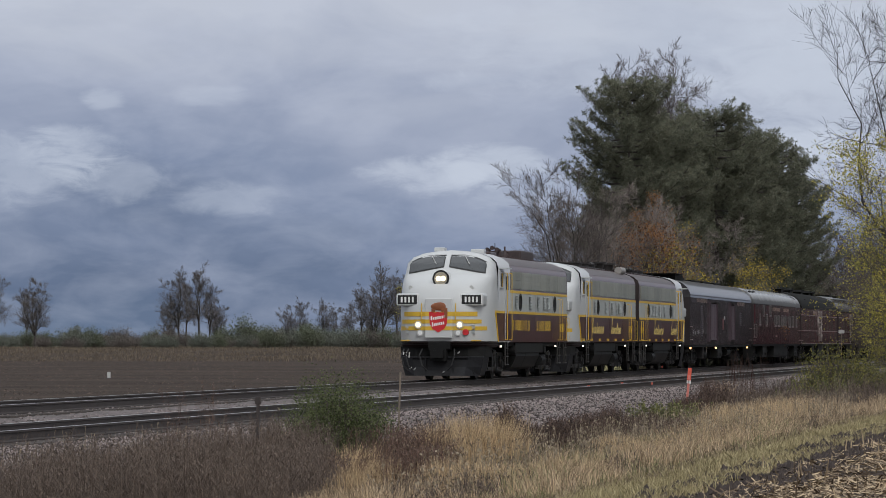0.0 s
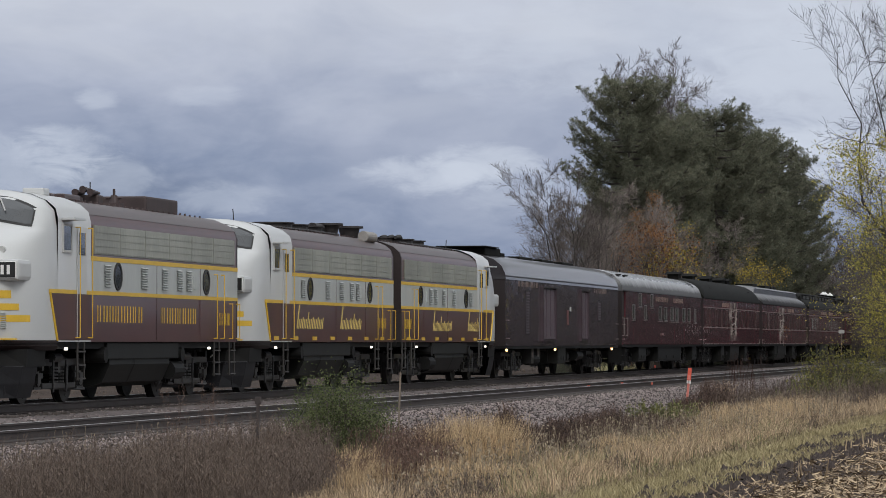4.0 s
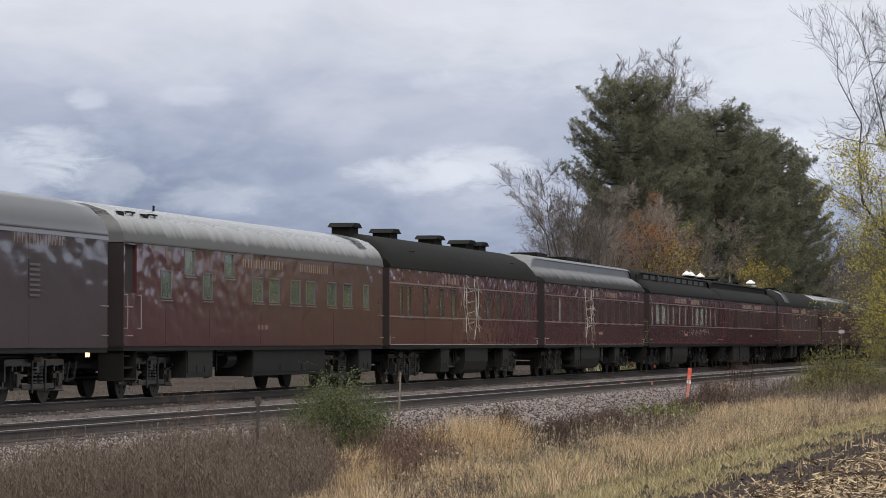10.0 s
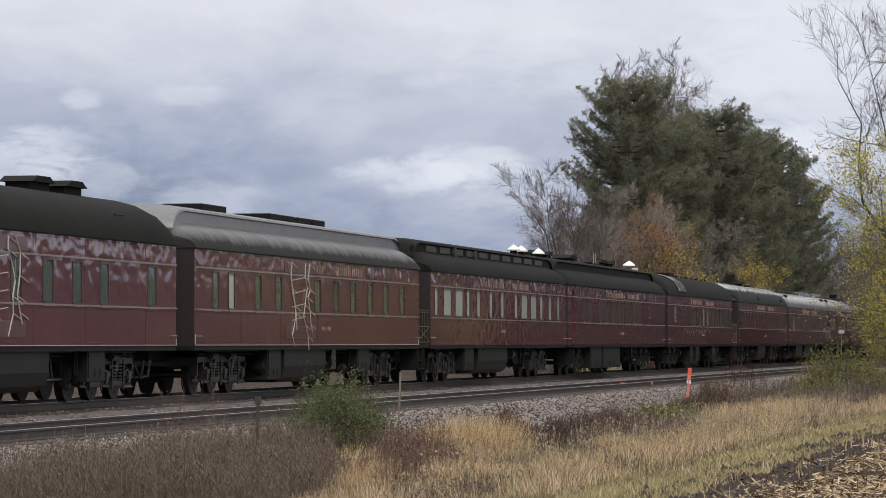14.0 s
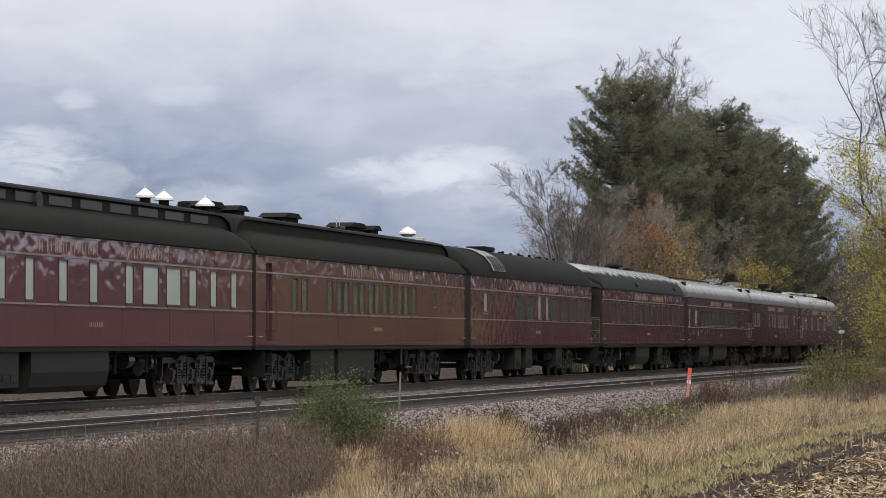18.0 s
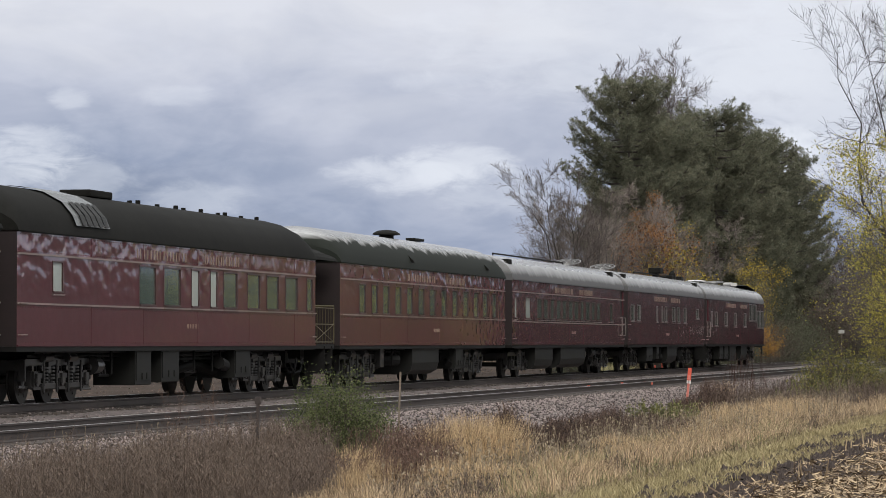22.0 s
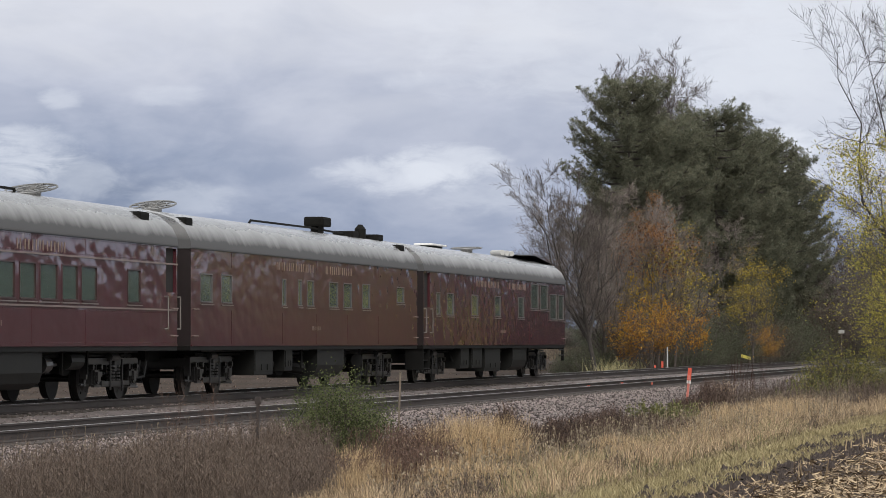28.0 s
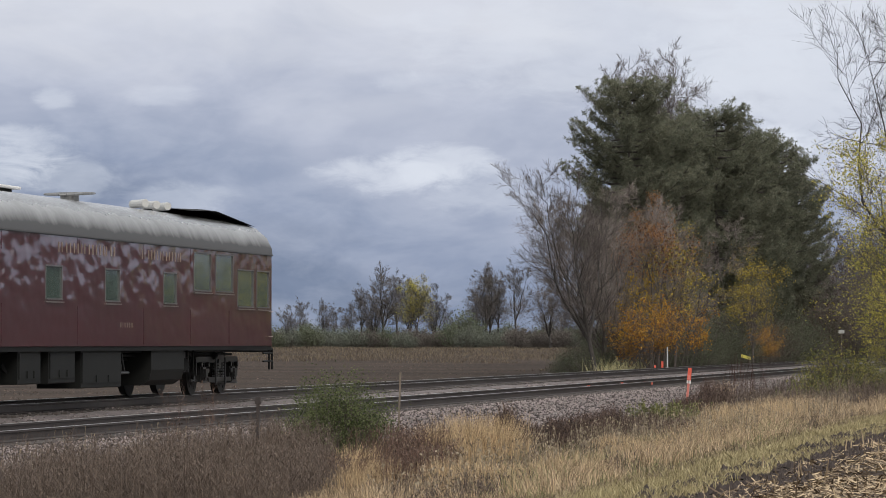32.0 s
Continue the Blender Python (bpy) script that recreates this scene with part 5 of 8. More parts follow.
M["white_dull"] = material("dull_white_strip", (0.38, 0.35, 0.32), 0.6, var=0.2, scale=5)
M["maroon_dark"] = material("dark_maroon_paint", (0.07, 0.02, 0.022), 0.35, coat=0.3, var=0.2, scale=2)


def build_coaches():
    m, b = M["maroon"], M["brown"]
    # baggage car
    doors = [(7.0, 9.6, 1.34, 3.08), (15.35, 16.95, 1.36, 3.08)]
    c = coach("baggage_car", "dark brown baggage car with two sliding doors", 161.3, 24.75, b, "smooth", M["brown_roof"], [], 2, belts=(), seed=2, taper=False, eave=3.42,
              words=None, boxes=((10.9, 12.6, 0.45, "undergrey"),), sill_z=1.1, seams=False)
    for d in doors:
        bm = boxed(SIDE + 0.004, SIDE + 0.02, d[0], d[1], d[2], d[3], 0.004)
        door = part("sliding_door", bm, M["door_brown"], c, "purple-brown panelled sliding door")
        bm = bmesh.new()
        n = 3
        for k in range(n + 1):
            y = d[0] + (d[1] - d[0]) * k / n
            box(bm, SIDE + 0.02, SIDE + 0.045, y - 0.035, y + 0.035, d[2], d[3])
        box(bm, SIDE + 0.02, SIDE + 0.04, d[0], d[1], d[2], d[2] + 0.08)
        part("door_rib", bm, M["door_brown"], door)
        bm = bmesh.new()
        box(bm, SIDE, SIDE + 0.09, d[0] - 0.14, d[0] - 0.04, d[2] - 0.04, d[3] + 0.05)
        box(bm, SIDE, SIDE + 0.09, d[1] + 0.04, d[1] + 0.14, d[2] - 0.04, d[3] + 0.05)
        box(bm, SIDE, SIDE + 0.11, d[0] - 0.2, d[1] + 0.2, d[3] + 0.05, d[3] + 0.10)
        box(bm, SIDE, SIDE + 0.10, d[0] - 0.2, d[1] + 0.2, d[2] - 0.09, d[2] - 0.04)
        part("door_frame", bm, M["brown"], c)
    for y, z0, z1 in ((3.8, 1.52, 2.98), (19.6, 2.09, 2.78)):
        bm = bmesh.new()
        n = int((z1 - z0) / 0.095)
        for k in range(n):
            z = z0 + (z1 - z0) * k / n
            box(bm, SIDE + 0.002, SIDE + 0.03, y, y + 0.62, z, z + 0.045)
        o = part("vent_grille", box(bmesh.new(), SIDE, SIDE + 0.006, y - 0.02, y + 0.64, z0 - 0.03, z1 + 0.02), M["rubber"], c)
        part("louvre", bm, M["door_brown"], o)
    bars(c, 2.4, 3.1, [8], 0.24, 0.5, M["gold_dim"], SIDE + 0.001)
    bars(c, 18.7, 3.1, [7], 0.24, 0.46, M["gold_dim"], SIDE + 0.001)
    bm = boxed(SIDE + 0.002, SIDE + 0.014, 12.35, 12.75, 1.85, 2.4, 0.004)
    part("emblem", bm, M["red_dull"], c, "faded red shield emblem")
    part("notice_plate", boxed(SIDE + 0.002, SIDE + 0.012, 13.0, 13.3, 2.35, 2.52), M["light_grey"], c)
    for y in (0.6, 10.2, 23.6):
        part("marker_lamp", cyl(bmesh.new(), (SIDE - 0.1, y, 0.98), (SIDE - 0.04, y, 0.98), 0.07, 12), M["orange_glow"], c, "lit amber lamp")
    # raised roof equipment over the leading end
    part("roof_box", boxed(-0.75, 0.75, 0.5, 3.3, 4.12, 4.38, 0.03), M["dark_roof"], c, "long flat dark equipment box")
    part("roof_box_lid", boxed(-0.85, 0.85, 0.1, 2.5, 4.38, 4.42, 0.01), M["dark_roof"], c)
    part("roof_unit", boxed(-0.5, 0.6, 4.2, 4.9, 4.12, 4.28, 0.03), M["dark_roof"], c)
    for y in (8.6, 13.2, 17.8):
        part("roof_vent", boxed(-0.7, 0.45, y, y + 2.6, 4.15, 4.27, 0.03), M["dark_roof"], c, "low dark roof ventilator")

    # dormitory coach
    wn = [(2.78, 3.6, 2.16, 2.78), (4.65, 5.5, 2.70, 3.28), (6.18, 7.0, 2.17, 2.79), (8.05, 8.9, 2.71, 3.28), (10.63, 11.63, 2.17, 2.77), (12.27, 13.25, 2.17, 2.77), (14.4, 15.4, 2.16, 2.77), (16.0, 17.0, 2.16, 2.77), (18.35, 19.35, 2.15, 2.78), (20.19, 21.2, 2.15, 2.78), (22.56, 23.2, 2.14, 2.78)]
    c = coach("dormitory_coach", "maroon steel coach with scattered square windows and a silver roof", 187.2, 25.0, M["maroon_plain"], "smooth", M["silver_sheen"], wn, 2, belts=(), doors=((0.1, 0.95, 2.25, 3.26),), words=((9.74, 8), (15.4, 7)), number=11.2,
              seed=3, taper=False, boxes=((5.2, 7.4, 0.42), (11.0, 18.5, 0.4, "under"), (22.4, 24.0, 0.4)), frame_mat=M["window_rim"], window_frame=0.03, number_mat=M["gold_dim"])
    vestibule_rails(c, 0.1, 0.95, M["rail_grey"])
    steps(c, 0.1, 1.0)
    for y in (0.6, 2.4):
        part("roof_scoop", boxed(0.95, 1.25, y, y + 0.4, 3.75, 3.98, 0.05), M["dark_roof"], c)
    for y in (1.4, 3.1):
        bm = bmesh.new()
        grab_iron(bm, 1.12, y, y + 0.5, 3.98, 3.98, 0.08, 0.02)
        part("roof_grab", bm, M["dark_roof"], c)
    # ribbed intake that wraps the roof's shoulder
    for k in range(3):
        bm = loft(bmesh.new(), [[(x * 1.012, y, z + 0.02) for x, _, z in roof_ring("smooth", 0, 1.0)[2:6]] for y in (22.7 + k * 0.3, 22.92 + k * 0.3)])
        part("intake_rib", bm, M["rubber"], c)
    part("roof_stub", cyl(bmesh.new(), (0.6, 5.4, 4.1), (0.6, 5.4, 4.27), 0.025, 8), M["dark_roof"], c)

    # heavyweight coaches
    heavy = lambda rows, lo=1.97, hi=2.84: [(a, z, lo, hi) for a, z in rows]
    c = coach("heavyweight_coach", "maroon riveted coach with a dark rounded roof and narrow windows", 213.1, 24.0, m, "turtle", M["dark_roof"],
              heavy(((1.27, 1.8), (2.34, 2.9), (4.65, 5.27), (7.0, 7.63), (8.87, 9.55), (12.61, 13.27), (14.56, 15.23), (16.45, 17.11), (18.32, 18.95), (21.78, 22.45))), 3, words=((7.4, 6),), seed=4,
              boxes=((7.6, 8.9, 0.32), (11.4, 15.2, 0.24, "undergrey", 1), (17.8, 19.0, 0.4)))
    script_panel(c, 10.4, 13.6, 5)
    for y, l in ((0.5, 1.1), (5.8, 1.1), (12.4, 1.2), (17.6, 1.3), (19.9, 1.2)):
        hatch(c, y, 0, l=l, wide=0.72, z=4.30, h=0.17)
    for y in (3.4, 19.8):
        bm = bmesh.new()
        grab_iron(bm, 1.36, y, y + 0.5, 3.86, 3.86, 0.06)
        part("roof_grab", bm, M["dark_roof"], c)
    part("edge_line", tube(bmesh.new(), [(SIDE + 0.014, 0.03, 1.4), (SIDE + 0.014, 0.03, 1.15), (SIDE + 0.014, 23.97, 1.15), (SIDE + 0.014, 23.97, 1.3)], 0.009, 4), M["white_dull"], c, "thin white line along the lower edge")

    c = coach("heavyweight_coach", "maroon coach with a weathered grey clerestory roof", 238.6, 24.4, m, "clerestory", M["grey_sheen"],
              heavy(((1.54, 2.12), (2.94, 3.52), (5.38, 6.02), (7.37, 8.05), (11.47, 12.16), (13.52, 14.18), (15.54, 16.21), (17.57, 18.26), (19.58, 20.28), (21.76, 22.45))), 3, words=((8.5, 8), (13.9, 7)), number=12.3, seed=6,
              boxes=((7.0, 8.3, 0.3), (8.6, 13.0, 0.22, "undergrey", 1), (16.8, 18.2, 0.4)), bright=(1,))
    script_panel(c, 8.3, 11.6, 9)
    for y, l in ((4.4, 2.2), (10.9, 2.6), (13.9, 1.4), (15.5, 1.4)):
        part("roof_vent", boxed(-0.5, 0.5, y, y + l, 4.3, 4.5, 0.03), M["dark_roof"], c)
    railing(c, 24.45, 26.2, M["brass"])
    part("platform", box(bmesh.new(), -1.45, 1.48, 24.4, 26.1, 1.05, 1.16), M["under"], c)
    steps(c, 24.5, 25.3)
    part("edge_line", tube(bmesh.new(), [(SIDE + 0.014, 0.03, 1.4), (SIDE + 0.014, 0.03, 1.15), (SIDE + 0.014, 24.3, 1.15), (SIDE + 0.014, 24.3, 1.3)], 0.009, 4), M["white_dull"], c, "thin white line along the lower edge")

    c = coach("dining_coach", "maroon coach with a black clerestory roof and broad windows", 264.7, 24.4, m, "clerestory", M["dark_roof"],
              heavy(((0.57, 1.14), (1.94, 3.15), (3.74, 5.01), (5.53, 6.14), (7.25, 7.85), (9.34, 9.95), (11.38, 12.0), (13.9, 14.52), (15.18, 16.42), (16.99, 18.21), (18.81, 19.5), (20.6, 21.23), (22.43, 23.02)), 2.0, 2.85), 3, words=((8.1, 8), (13.6, 7)), number=11.4, seed=7,
              boxes=((5.6, 7.2, 0.34), (7.9, 13.0, 0.22, "undergrey", 1)), bright=tuple(range(13)))
    for y in (18.0, 19.5, 23.0):
        chimney(c, y, x=0.75)
    part("roof_vent", boxed(0.35, 0.6, 22.0, 22.3, 4.15, 4.48, 0.04), M["dark_roof"], c)
    for y in (6.2, 9.6):
        part("roof_cowl", cyl(bmesh.new(), (0.86, y, 3.98), (1.06, y, 3.98), 0.2, 16), M["rubber"], c)
    for k in range(10):
        y = 2.0 + k * 2.1
        part("deck_sash", boxed(0.955, 0.985, y, y + 1.5, 3.96, 4.14), M["roof_panel"], c)
    part("lantern", boxed(0.9, 1.0, 0.05, 0.12, 3.9, 4.1), M["dark_roof"], c)

    c = coach("lounge_coach", "maroon coach with a black clerestory roof and close-set windows", 289.45, 25.85, m, "clerestory", M["dark_roof"],
              heavy(((3.58, 4.16), (4.58, 5.24), (7.37, 8.06), (8.41, 9.12), (9.22, 9.92), (10.36, 11.03), (11.15, 11.84), (12.27, 12.92), (13.03, 13.72), (14.09, 14.74), (14.94, 15.6), (16.02, 16.7), (16.79, 17.51), (17.92, 18.61))) + [(20.97, 21.35, 2.29, 2.74)], 3, doors=((0.97, 1.61, 1.24, 3.13),), words=((9.65, 8), (15.07, 7)), number=13.0, seed=8,
              boxes=((5.9, 8.6, 0.22), (8.9, 13.4, 0.22)))
    for y, l in ((-0.2, 2.2), (2.8, 1.2), (7.6, 2.2), (15.2, 2.6), (18.2, 1.2)):
        hatch(c, y, 0, l=l * 0.8, wide=0.72, z=4.34, h=0.14)
    part("radio_box", boxed(0.3, 0.5, 13.3, 13.9, 4.35, 4.44, 0.02), M["roof_panel"], c)
    for y in (13.2, 13.6):
        part("aerial", cyl(bmesh.new(), (0.4, y, 4.4), (0.4, y, 4.8), 0.009, 5), M["light_grey"], c)
    bm = bmesh.new()
    loft(bm, [[(0.5 + r * math.cos(i * math.pi / 8), 22.2 + r * math.sin(i * math.pi / 8), 4.40 + z) for i in range(17)] for r, z in ((0.14, 0.0), (0.27, 0.08), (0.26, 0.13), (0.14, 0.23), (0.02, 0.30))])
    part("antenna_dome", bm, M["white"], c, "white onion-shaped antenna dome", smooth=True)
    part("roof_unit", boxed(0.35, 0.6, 23.9, 24.3, 4.3, 4.44, 0.03), M["light_grey"], c)
    steps(c, 0.95, 1.65)
    vestibule_rails(c, 0.97, 1.61, M["maroon_dark"])

    c = coach("observation_coach", "maroon coach with a smooth black roof and a brass-railed platform", 316.3, 24.05, m, "turtle", M["dark_roof"],
              [(2.18, 2.85, 2.18, 2.8)] + heavy(((8.13, 9.41), (10.02, 11.37), (12.23, 12.91), (13.83, 14.46), (14.98, 16.25), (17.16, 18.38), (19.01, 20.21), (20.87, 22.13), (23.1, 23.74)), 1.99, 2.84), 3, words=((8.0, 8), (13.4, 7)), number=11.9, seed=9,
              boxes=((8.2, 9.4, 0.3), (10.2, 11.6, 0.34), (16.4, 17.8, 0.38)), bright=(0, 3, 4))
    bm = bmesh.new()
    loft(bm, [[(x * 1.02, y, z + 0.03) for x, _, z in roof_ring("turtle", 0, 1.0)[1:7]] for y in (3.6, 5.9)])
    hood = part("roof_hatch", bm, M["silver_roof"], c, "silver roof hatch cover")
    bm = bmesh.new()
    for k in range(5):
        y = 4.0 + k * 0.38
        loft(bm, [[(x * 1.03, yy, z + 0.05) for x, _, z in roof_ring("turtle", 0, 1.0)[1:4]] for yy in (y, y + 0.28)])
    part("hatch_panel", bm, M["rubber"], hood)
    for k in range(12):
        y = 8.5 + k * 1.25
        part("roof_fitting", boxed(0.22, 0.32, y + 0.3 * (k % 3), y + 0.3 * (k % 3) + 0.09, 4.28, 4.36 + 0.03 * (k % 2), 0.015), M["dark_roof"], c)
    part("roof_vent", boxed(-0.2, 0.5, 8.0, 9.6, 4.3, 4.45, 0.03), M["dark_roof"], c)
    part("platform", box(bmesh.new(), -1.45, 1.48, 24.05, 26.3, 1.05, 1.16), M["under"], c)
    railing(c, 24.15, 26.3, M["brass"])
    rings = [roof_ring("turtle", y, k) for y, k in ((24.0, 0.5), (25.4, 0.42), (26.35, 0.3))]
    part("platform_canopy", loft(bmesh.new(), rings, cap1=True), M["dark_roof"], c)
    steps(c, 25.2, 26.0)

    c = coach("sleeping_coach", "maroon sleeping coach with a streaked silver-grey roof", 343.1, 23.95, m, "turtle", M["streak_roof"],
              heavy(((2.28, 3.11), (3.81, 4.6), (5.25, 6.09), (6.86, 7.69), (8.44, 9.28), (10.05, 10.9), (11.65, 12.51), (13.38, 14.2), (15.08, 15.91), (16.79, 17.66), (18.51, 19.31), (20.06, 20.92), (21.67, 22.46)), 1.99, 2.81), 3, words=((8.6, 8), (14.1, 7)), number=12.3, seed=10,
              boxes=((9.6, 13.4, 0.28, "undergrey", 1), (16.0, 17.2, 0.4)))
    bm = cyl(bmesh.new(), (0.1, 12.2, 4.25), (0.1, 12.2, 4.42), 0.22, 16)
    loft(bm, [[(0.1 + r * math.cos(i * math.pi / 10), 12.2 + r * 1.6 * math.sin(i * math.pi / 10), z) for i in range(21)] for r, z in ((0.2, 4.40), (0.40, 4.42), (0.38, 4.47), (0.26, 4.54), (0.02, 4.57))])
    part("roof_vent", bm, M["dark_roof"], c, "round black mushroom ventilator")
    part("roof_walk", boxed(0.0, 0.3, 15.4, 16.8, 4.34, 4.42, 0.02), M["dark_roof"], c)
    for y in (9.0, 20.6):
        bm = bmesh.new()
        v = [bm.verts.new(p) for p in ((1.5, y, 3.52), (1.5, y + 0.7, 3.52), (1.2, y, 3.98), (1.62, y, 3.55))]
        for q in ((0, 1, 2), (0, 3, 2), (1, 3, 2), (0, 1, 3)):
            bm.faces.new([v[i] for i in q])
        part("roof_scoop", bm, M["dark_roof"], c)

    # streamlined coaches at the tail
    wn = [(0.37, 0.9), (2.48, 3.49), (4.77, 5.89), (6.13, 7.16), (7.49, 8.47), (8.82, 9.85), (10.1, 11.14), (11.44, 12.54), (12.77, 13.87), (14.14, 15.15), (15.39, 16.5), (16.78, 17.82), (18.04, 19.11), (21.28, 22.24)]
    c = coach("streamlined_coach", "plain maroon coach with a seamed silver roof", 368.4, 25.1, M["maroon_plain"], "smooth", M["silver_sheen"], heavy(wn, 2.03, 2.75), 2, belts=(1.9, 2.9), doors=((24.2, 25.0, 2.3, 3.26),), words=((8.58, 8), (13.99, 7)), number=12.2, seed=11, taper=False,
              boxes=((4.9, 8.5, 0.28, "undergrey", 1), (10.2, 15.8, 0.3, "undergrey", 1)), bright=(0, 1), number_mat=M["gold_dim"])
    vestibule_rails(c, 24.2, 25.0, M["rail_grey"])
    fan_guard(c, 18.6, 4.2)
    part("roof_rail", tube(bmesh.new(), [(0.3, 3.0, 4.2), (0.3, 3.0, 4.27), (0.3, 17.5, 4.27), (0.3, 17.5, 4.2)], 0.03, 5), M["dark_roof"], c)
    for y in (0.5, 23.0):
        part("roof_scoop", boxed(0.85, 1.3, y, y + 0.7, 3.75, 4.02, 0.05), M["dark_roof"], c)

    wn = [(0.8, 1.83, 2.11, 2.77), (2.6, 3.54, 2.11, 2.78), (8.35, 8.75, 2.11, 2.78), (9.98, 10.38, 2.12, 2.79), (10.92, 11.68, 2.12, 2.79), (13.35, 14.36, 2.12, 2.79), (15.01, 15.97, 2.12, 2.79), (17.24, 18.2, 2.12, 2.8), (21.66, 22.66, 2.33, 2.79)]
    c = coach("streamlined_coach", "maroon coach with scattered windows and dented shiny paint", 394.6, 24.5, M["maroon_plain"], "smooth", M["silver_sheen"], wn, 2, belts=(), words=((7.8, 8), (13.0, 7)), number=11.5, seed=12, taper=False,
              boxes=((6.0, 7.8, 0.42), (9.0, 9.8, 0.5), (12.4, 15.4, 0.3, "undergrey", 1)), frame_mat=M["window_rim"], window_frame=0.03, number_mat=M["gold_dim"])
    fan_guard(c, 1.2, 4.2)
    bm = boxed(-0.05, 0.5, 17.0, 18.0, 4.36, 4.62, 0.06)
    part("roof_unit", bm, M["dark_roof"], c, "dark boxy roof unit on a stand")
    part("roof_stand", boxed(0.1, 0.3, 17.2, 17.9, 4.1, 4.38), M["dark_roof"], c)
    bm = cyl(bmesh.new(), (0.3, 22.4, 4.1), (0.3, 22.4, 4.45), 0.16, 12)
    cyl(bm, (0.3, 22.4, 4.45), (0.3, 22.4, 4.58), 0.16, 12, 0.06)
    part("roof_mast", bm, M["dark_roof"], c)
    for y in (20.2, 23.4):
        part("roof_box", boxed(0.0, 0.6, y, y + 0.7, 4.15, 4.33, 0.03), M["dark_roof"], c)
    part("cable_rail", tube(bmesh.new(), [(0.3, 9.8, 4.2), (0.3, 10.0, 4.28), (0.3, 16.4, 4.3), (0.3, 19.6, 4.26), (0.3, 23.6, 4.3)], 0.03, 5), M["dark_roof"], c)
    for y in (0.4, 23.2):
        part("roof_scoop", boxed(0.85, 1.3, y, y + 0.6, 3.75, 4.02, 0.05), M["dark_roof"], c)

    wn = [(1.88, 2.42, 2.04, 2.72), (3.46, 4.5, 2.03, 2.72), (7.37, 8.45, 2.04, 2.72), (11.32, 12.37, 2.04, 2.73), (15.63, 16.69, 2.04, 2.74), (18.07, 19.55, 2.36, 3.24), (19.93, 21.5, 2.36, 3.24), (21.9, 23.4, 2.03, 2.93), (23.68, 24.9, 2.03, 2.93)]
    c = coach("track_inspection_coach", "last maroon coach with dented shiny paint and large rear windows", 420.0, 25.15, M["maroon_plain"], "smooth", M["silver_sheen"], wn, 2, belts=(), doors=((0.1, 0.9, 2.25, 3.26),), words=((8.2, 8), (14.0, 7)), number=12.4, seed=13, taper=False,
              boxes=((6.0, 7.4, 0.4), (7.9, 9.6, 0.4), (10.0, 12.8, 0.28), (15.0, 17.6, 0.28, "undergrey", 1)), frame_mat=M["window_rim"], window_frame=0.03, number_mat=M["gold_dim"])
    vestibule_rails(c, 0.1, 0.9, M["rail_grey"])
    steps(c, 0.1, 1.0)
    part("roof_panel", boxed(-0.3, 0.3, 7.2, 9.6, 4.27, 4.33, 0.025), M["white"], c, "flat white roof antenna panel")
    part("panel_stand", boxed(-0.15, 0.2, 7.5, 9.3, 4.1, 4.27), M["dark_roof"], c)
    fan_guard(c, 12.8, 4.2, tilt=0.1)
    for y in (17.4, 18.3, 19.2):
        bm = cyl(bmesh.new(), (0.3, y, 4.28), (0.75, y - 0.5, 4.28), 0.09, 12)
        part("horn", bm, M["light_grey"], c)
    # sloping sun visor over the rear
    bm = bmesh.new()
    loft(bm, [[(-1.1, 19.6, 4.22), (-0.6, 19.6, 4.27), (0.6, 19.6, 4.27), (0.95, 19.6, 4.22)], [(-1.1, 22.2, 4.29), (-0.6, 22.2, 4.34), (0.6, 22.2, 4.34), (0.95, 22.2, 4.29)], [(-1.2, 25.2, 4.02), (-0.6, 25.2, 4.12), (0.6, 25.2, 4.12), (1.1, 25.2, 4.02)]])
    part("rear_shade", bm, M["dark_roof"], c, "dark sloping shade over the rear roof")
    bm = bmesh.new()
    for z in (0.75, 0.95, 1.05):
        cyl(bm, (1.3, 25.2, z), (1.3, 26.1, z), 0.025, 6)
    for y in (25.8, 26.1):
        cyl(bm, (1.3, y, 0.55), (1.3, y, 1.05), 0.03, 6)
    cyl(bm, (-1.3, 26.1, 1.0), (1.3, 26.1, 1.0), 0.03, 6)
    part("rear_ladder", bm, M["under"], c)


M["brown_roof"] = material("wet_brown_roof", (0.021, 0.017, 0.020), 0.3, coat=0.4, var=0.25, scale=1.0, fine=9)
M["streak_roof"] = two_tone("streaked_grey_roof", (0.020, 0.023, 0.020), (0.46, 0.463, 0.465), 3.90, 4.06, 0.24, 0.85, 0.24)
# silver and grey roofs: the sky's highlight along the ridge is painted into the top
M["silver_sheen"] = two_tone("worn_silver_roof_sheen", (0.11, 0.111, 0.116), (0.55, 0.553, 0.56), 3.5, 3.95, 0.22, 0.85, 0.12)
M["grey_sheen"] = two_tone("weathered_grey_roof_sheen", (0.030, 0.029, 0.030), (0.20, 0.198, 0.20), 3.5, 3.9, 0.28, 0.75, 0.14)
M["door_brown"] = material("door_brown_paint", (0.082, 0.058, 0.072), 0.5, var=0.2, scale=1.5)
M["gold_dim"] = material("dim_lettering", (0.18, 0.13, 0.11), 0.6, var=0.2)
M["red_dull"] = material("faded_red", (0.11, 0.028, 0.028), 0.5, var=0.2)
M["window_rim"] = material("bright_window_rim", (0.125, 0.115, 0.115), 0.4, metal=0.3, var=0.1)
M["roof_panel"] = material("roof_sash", (0.022, 0.022, 0.020), 0.5, var=0.3)
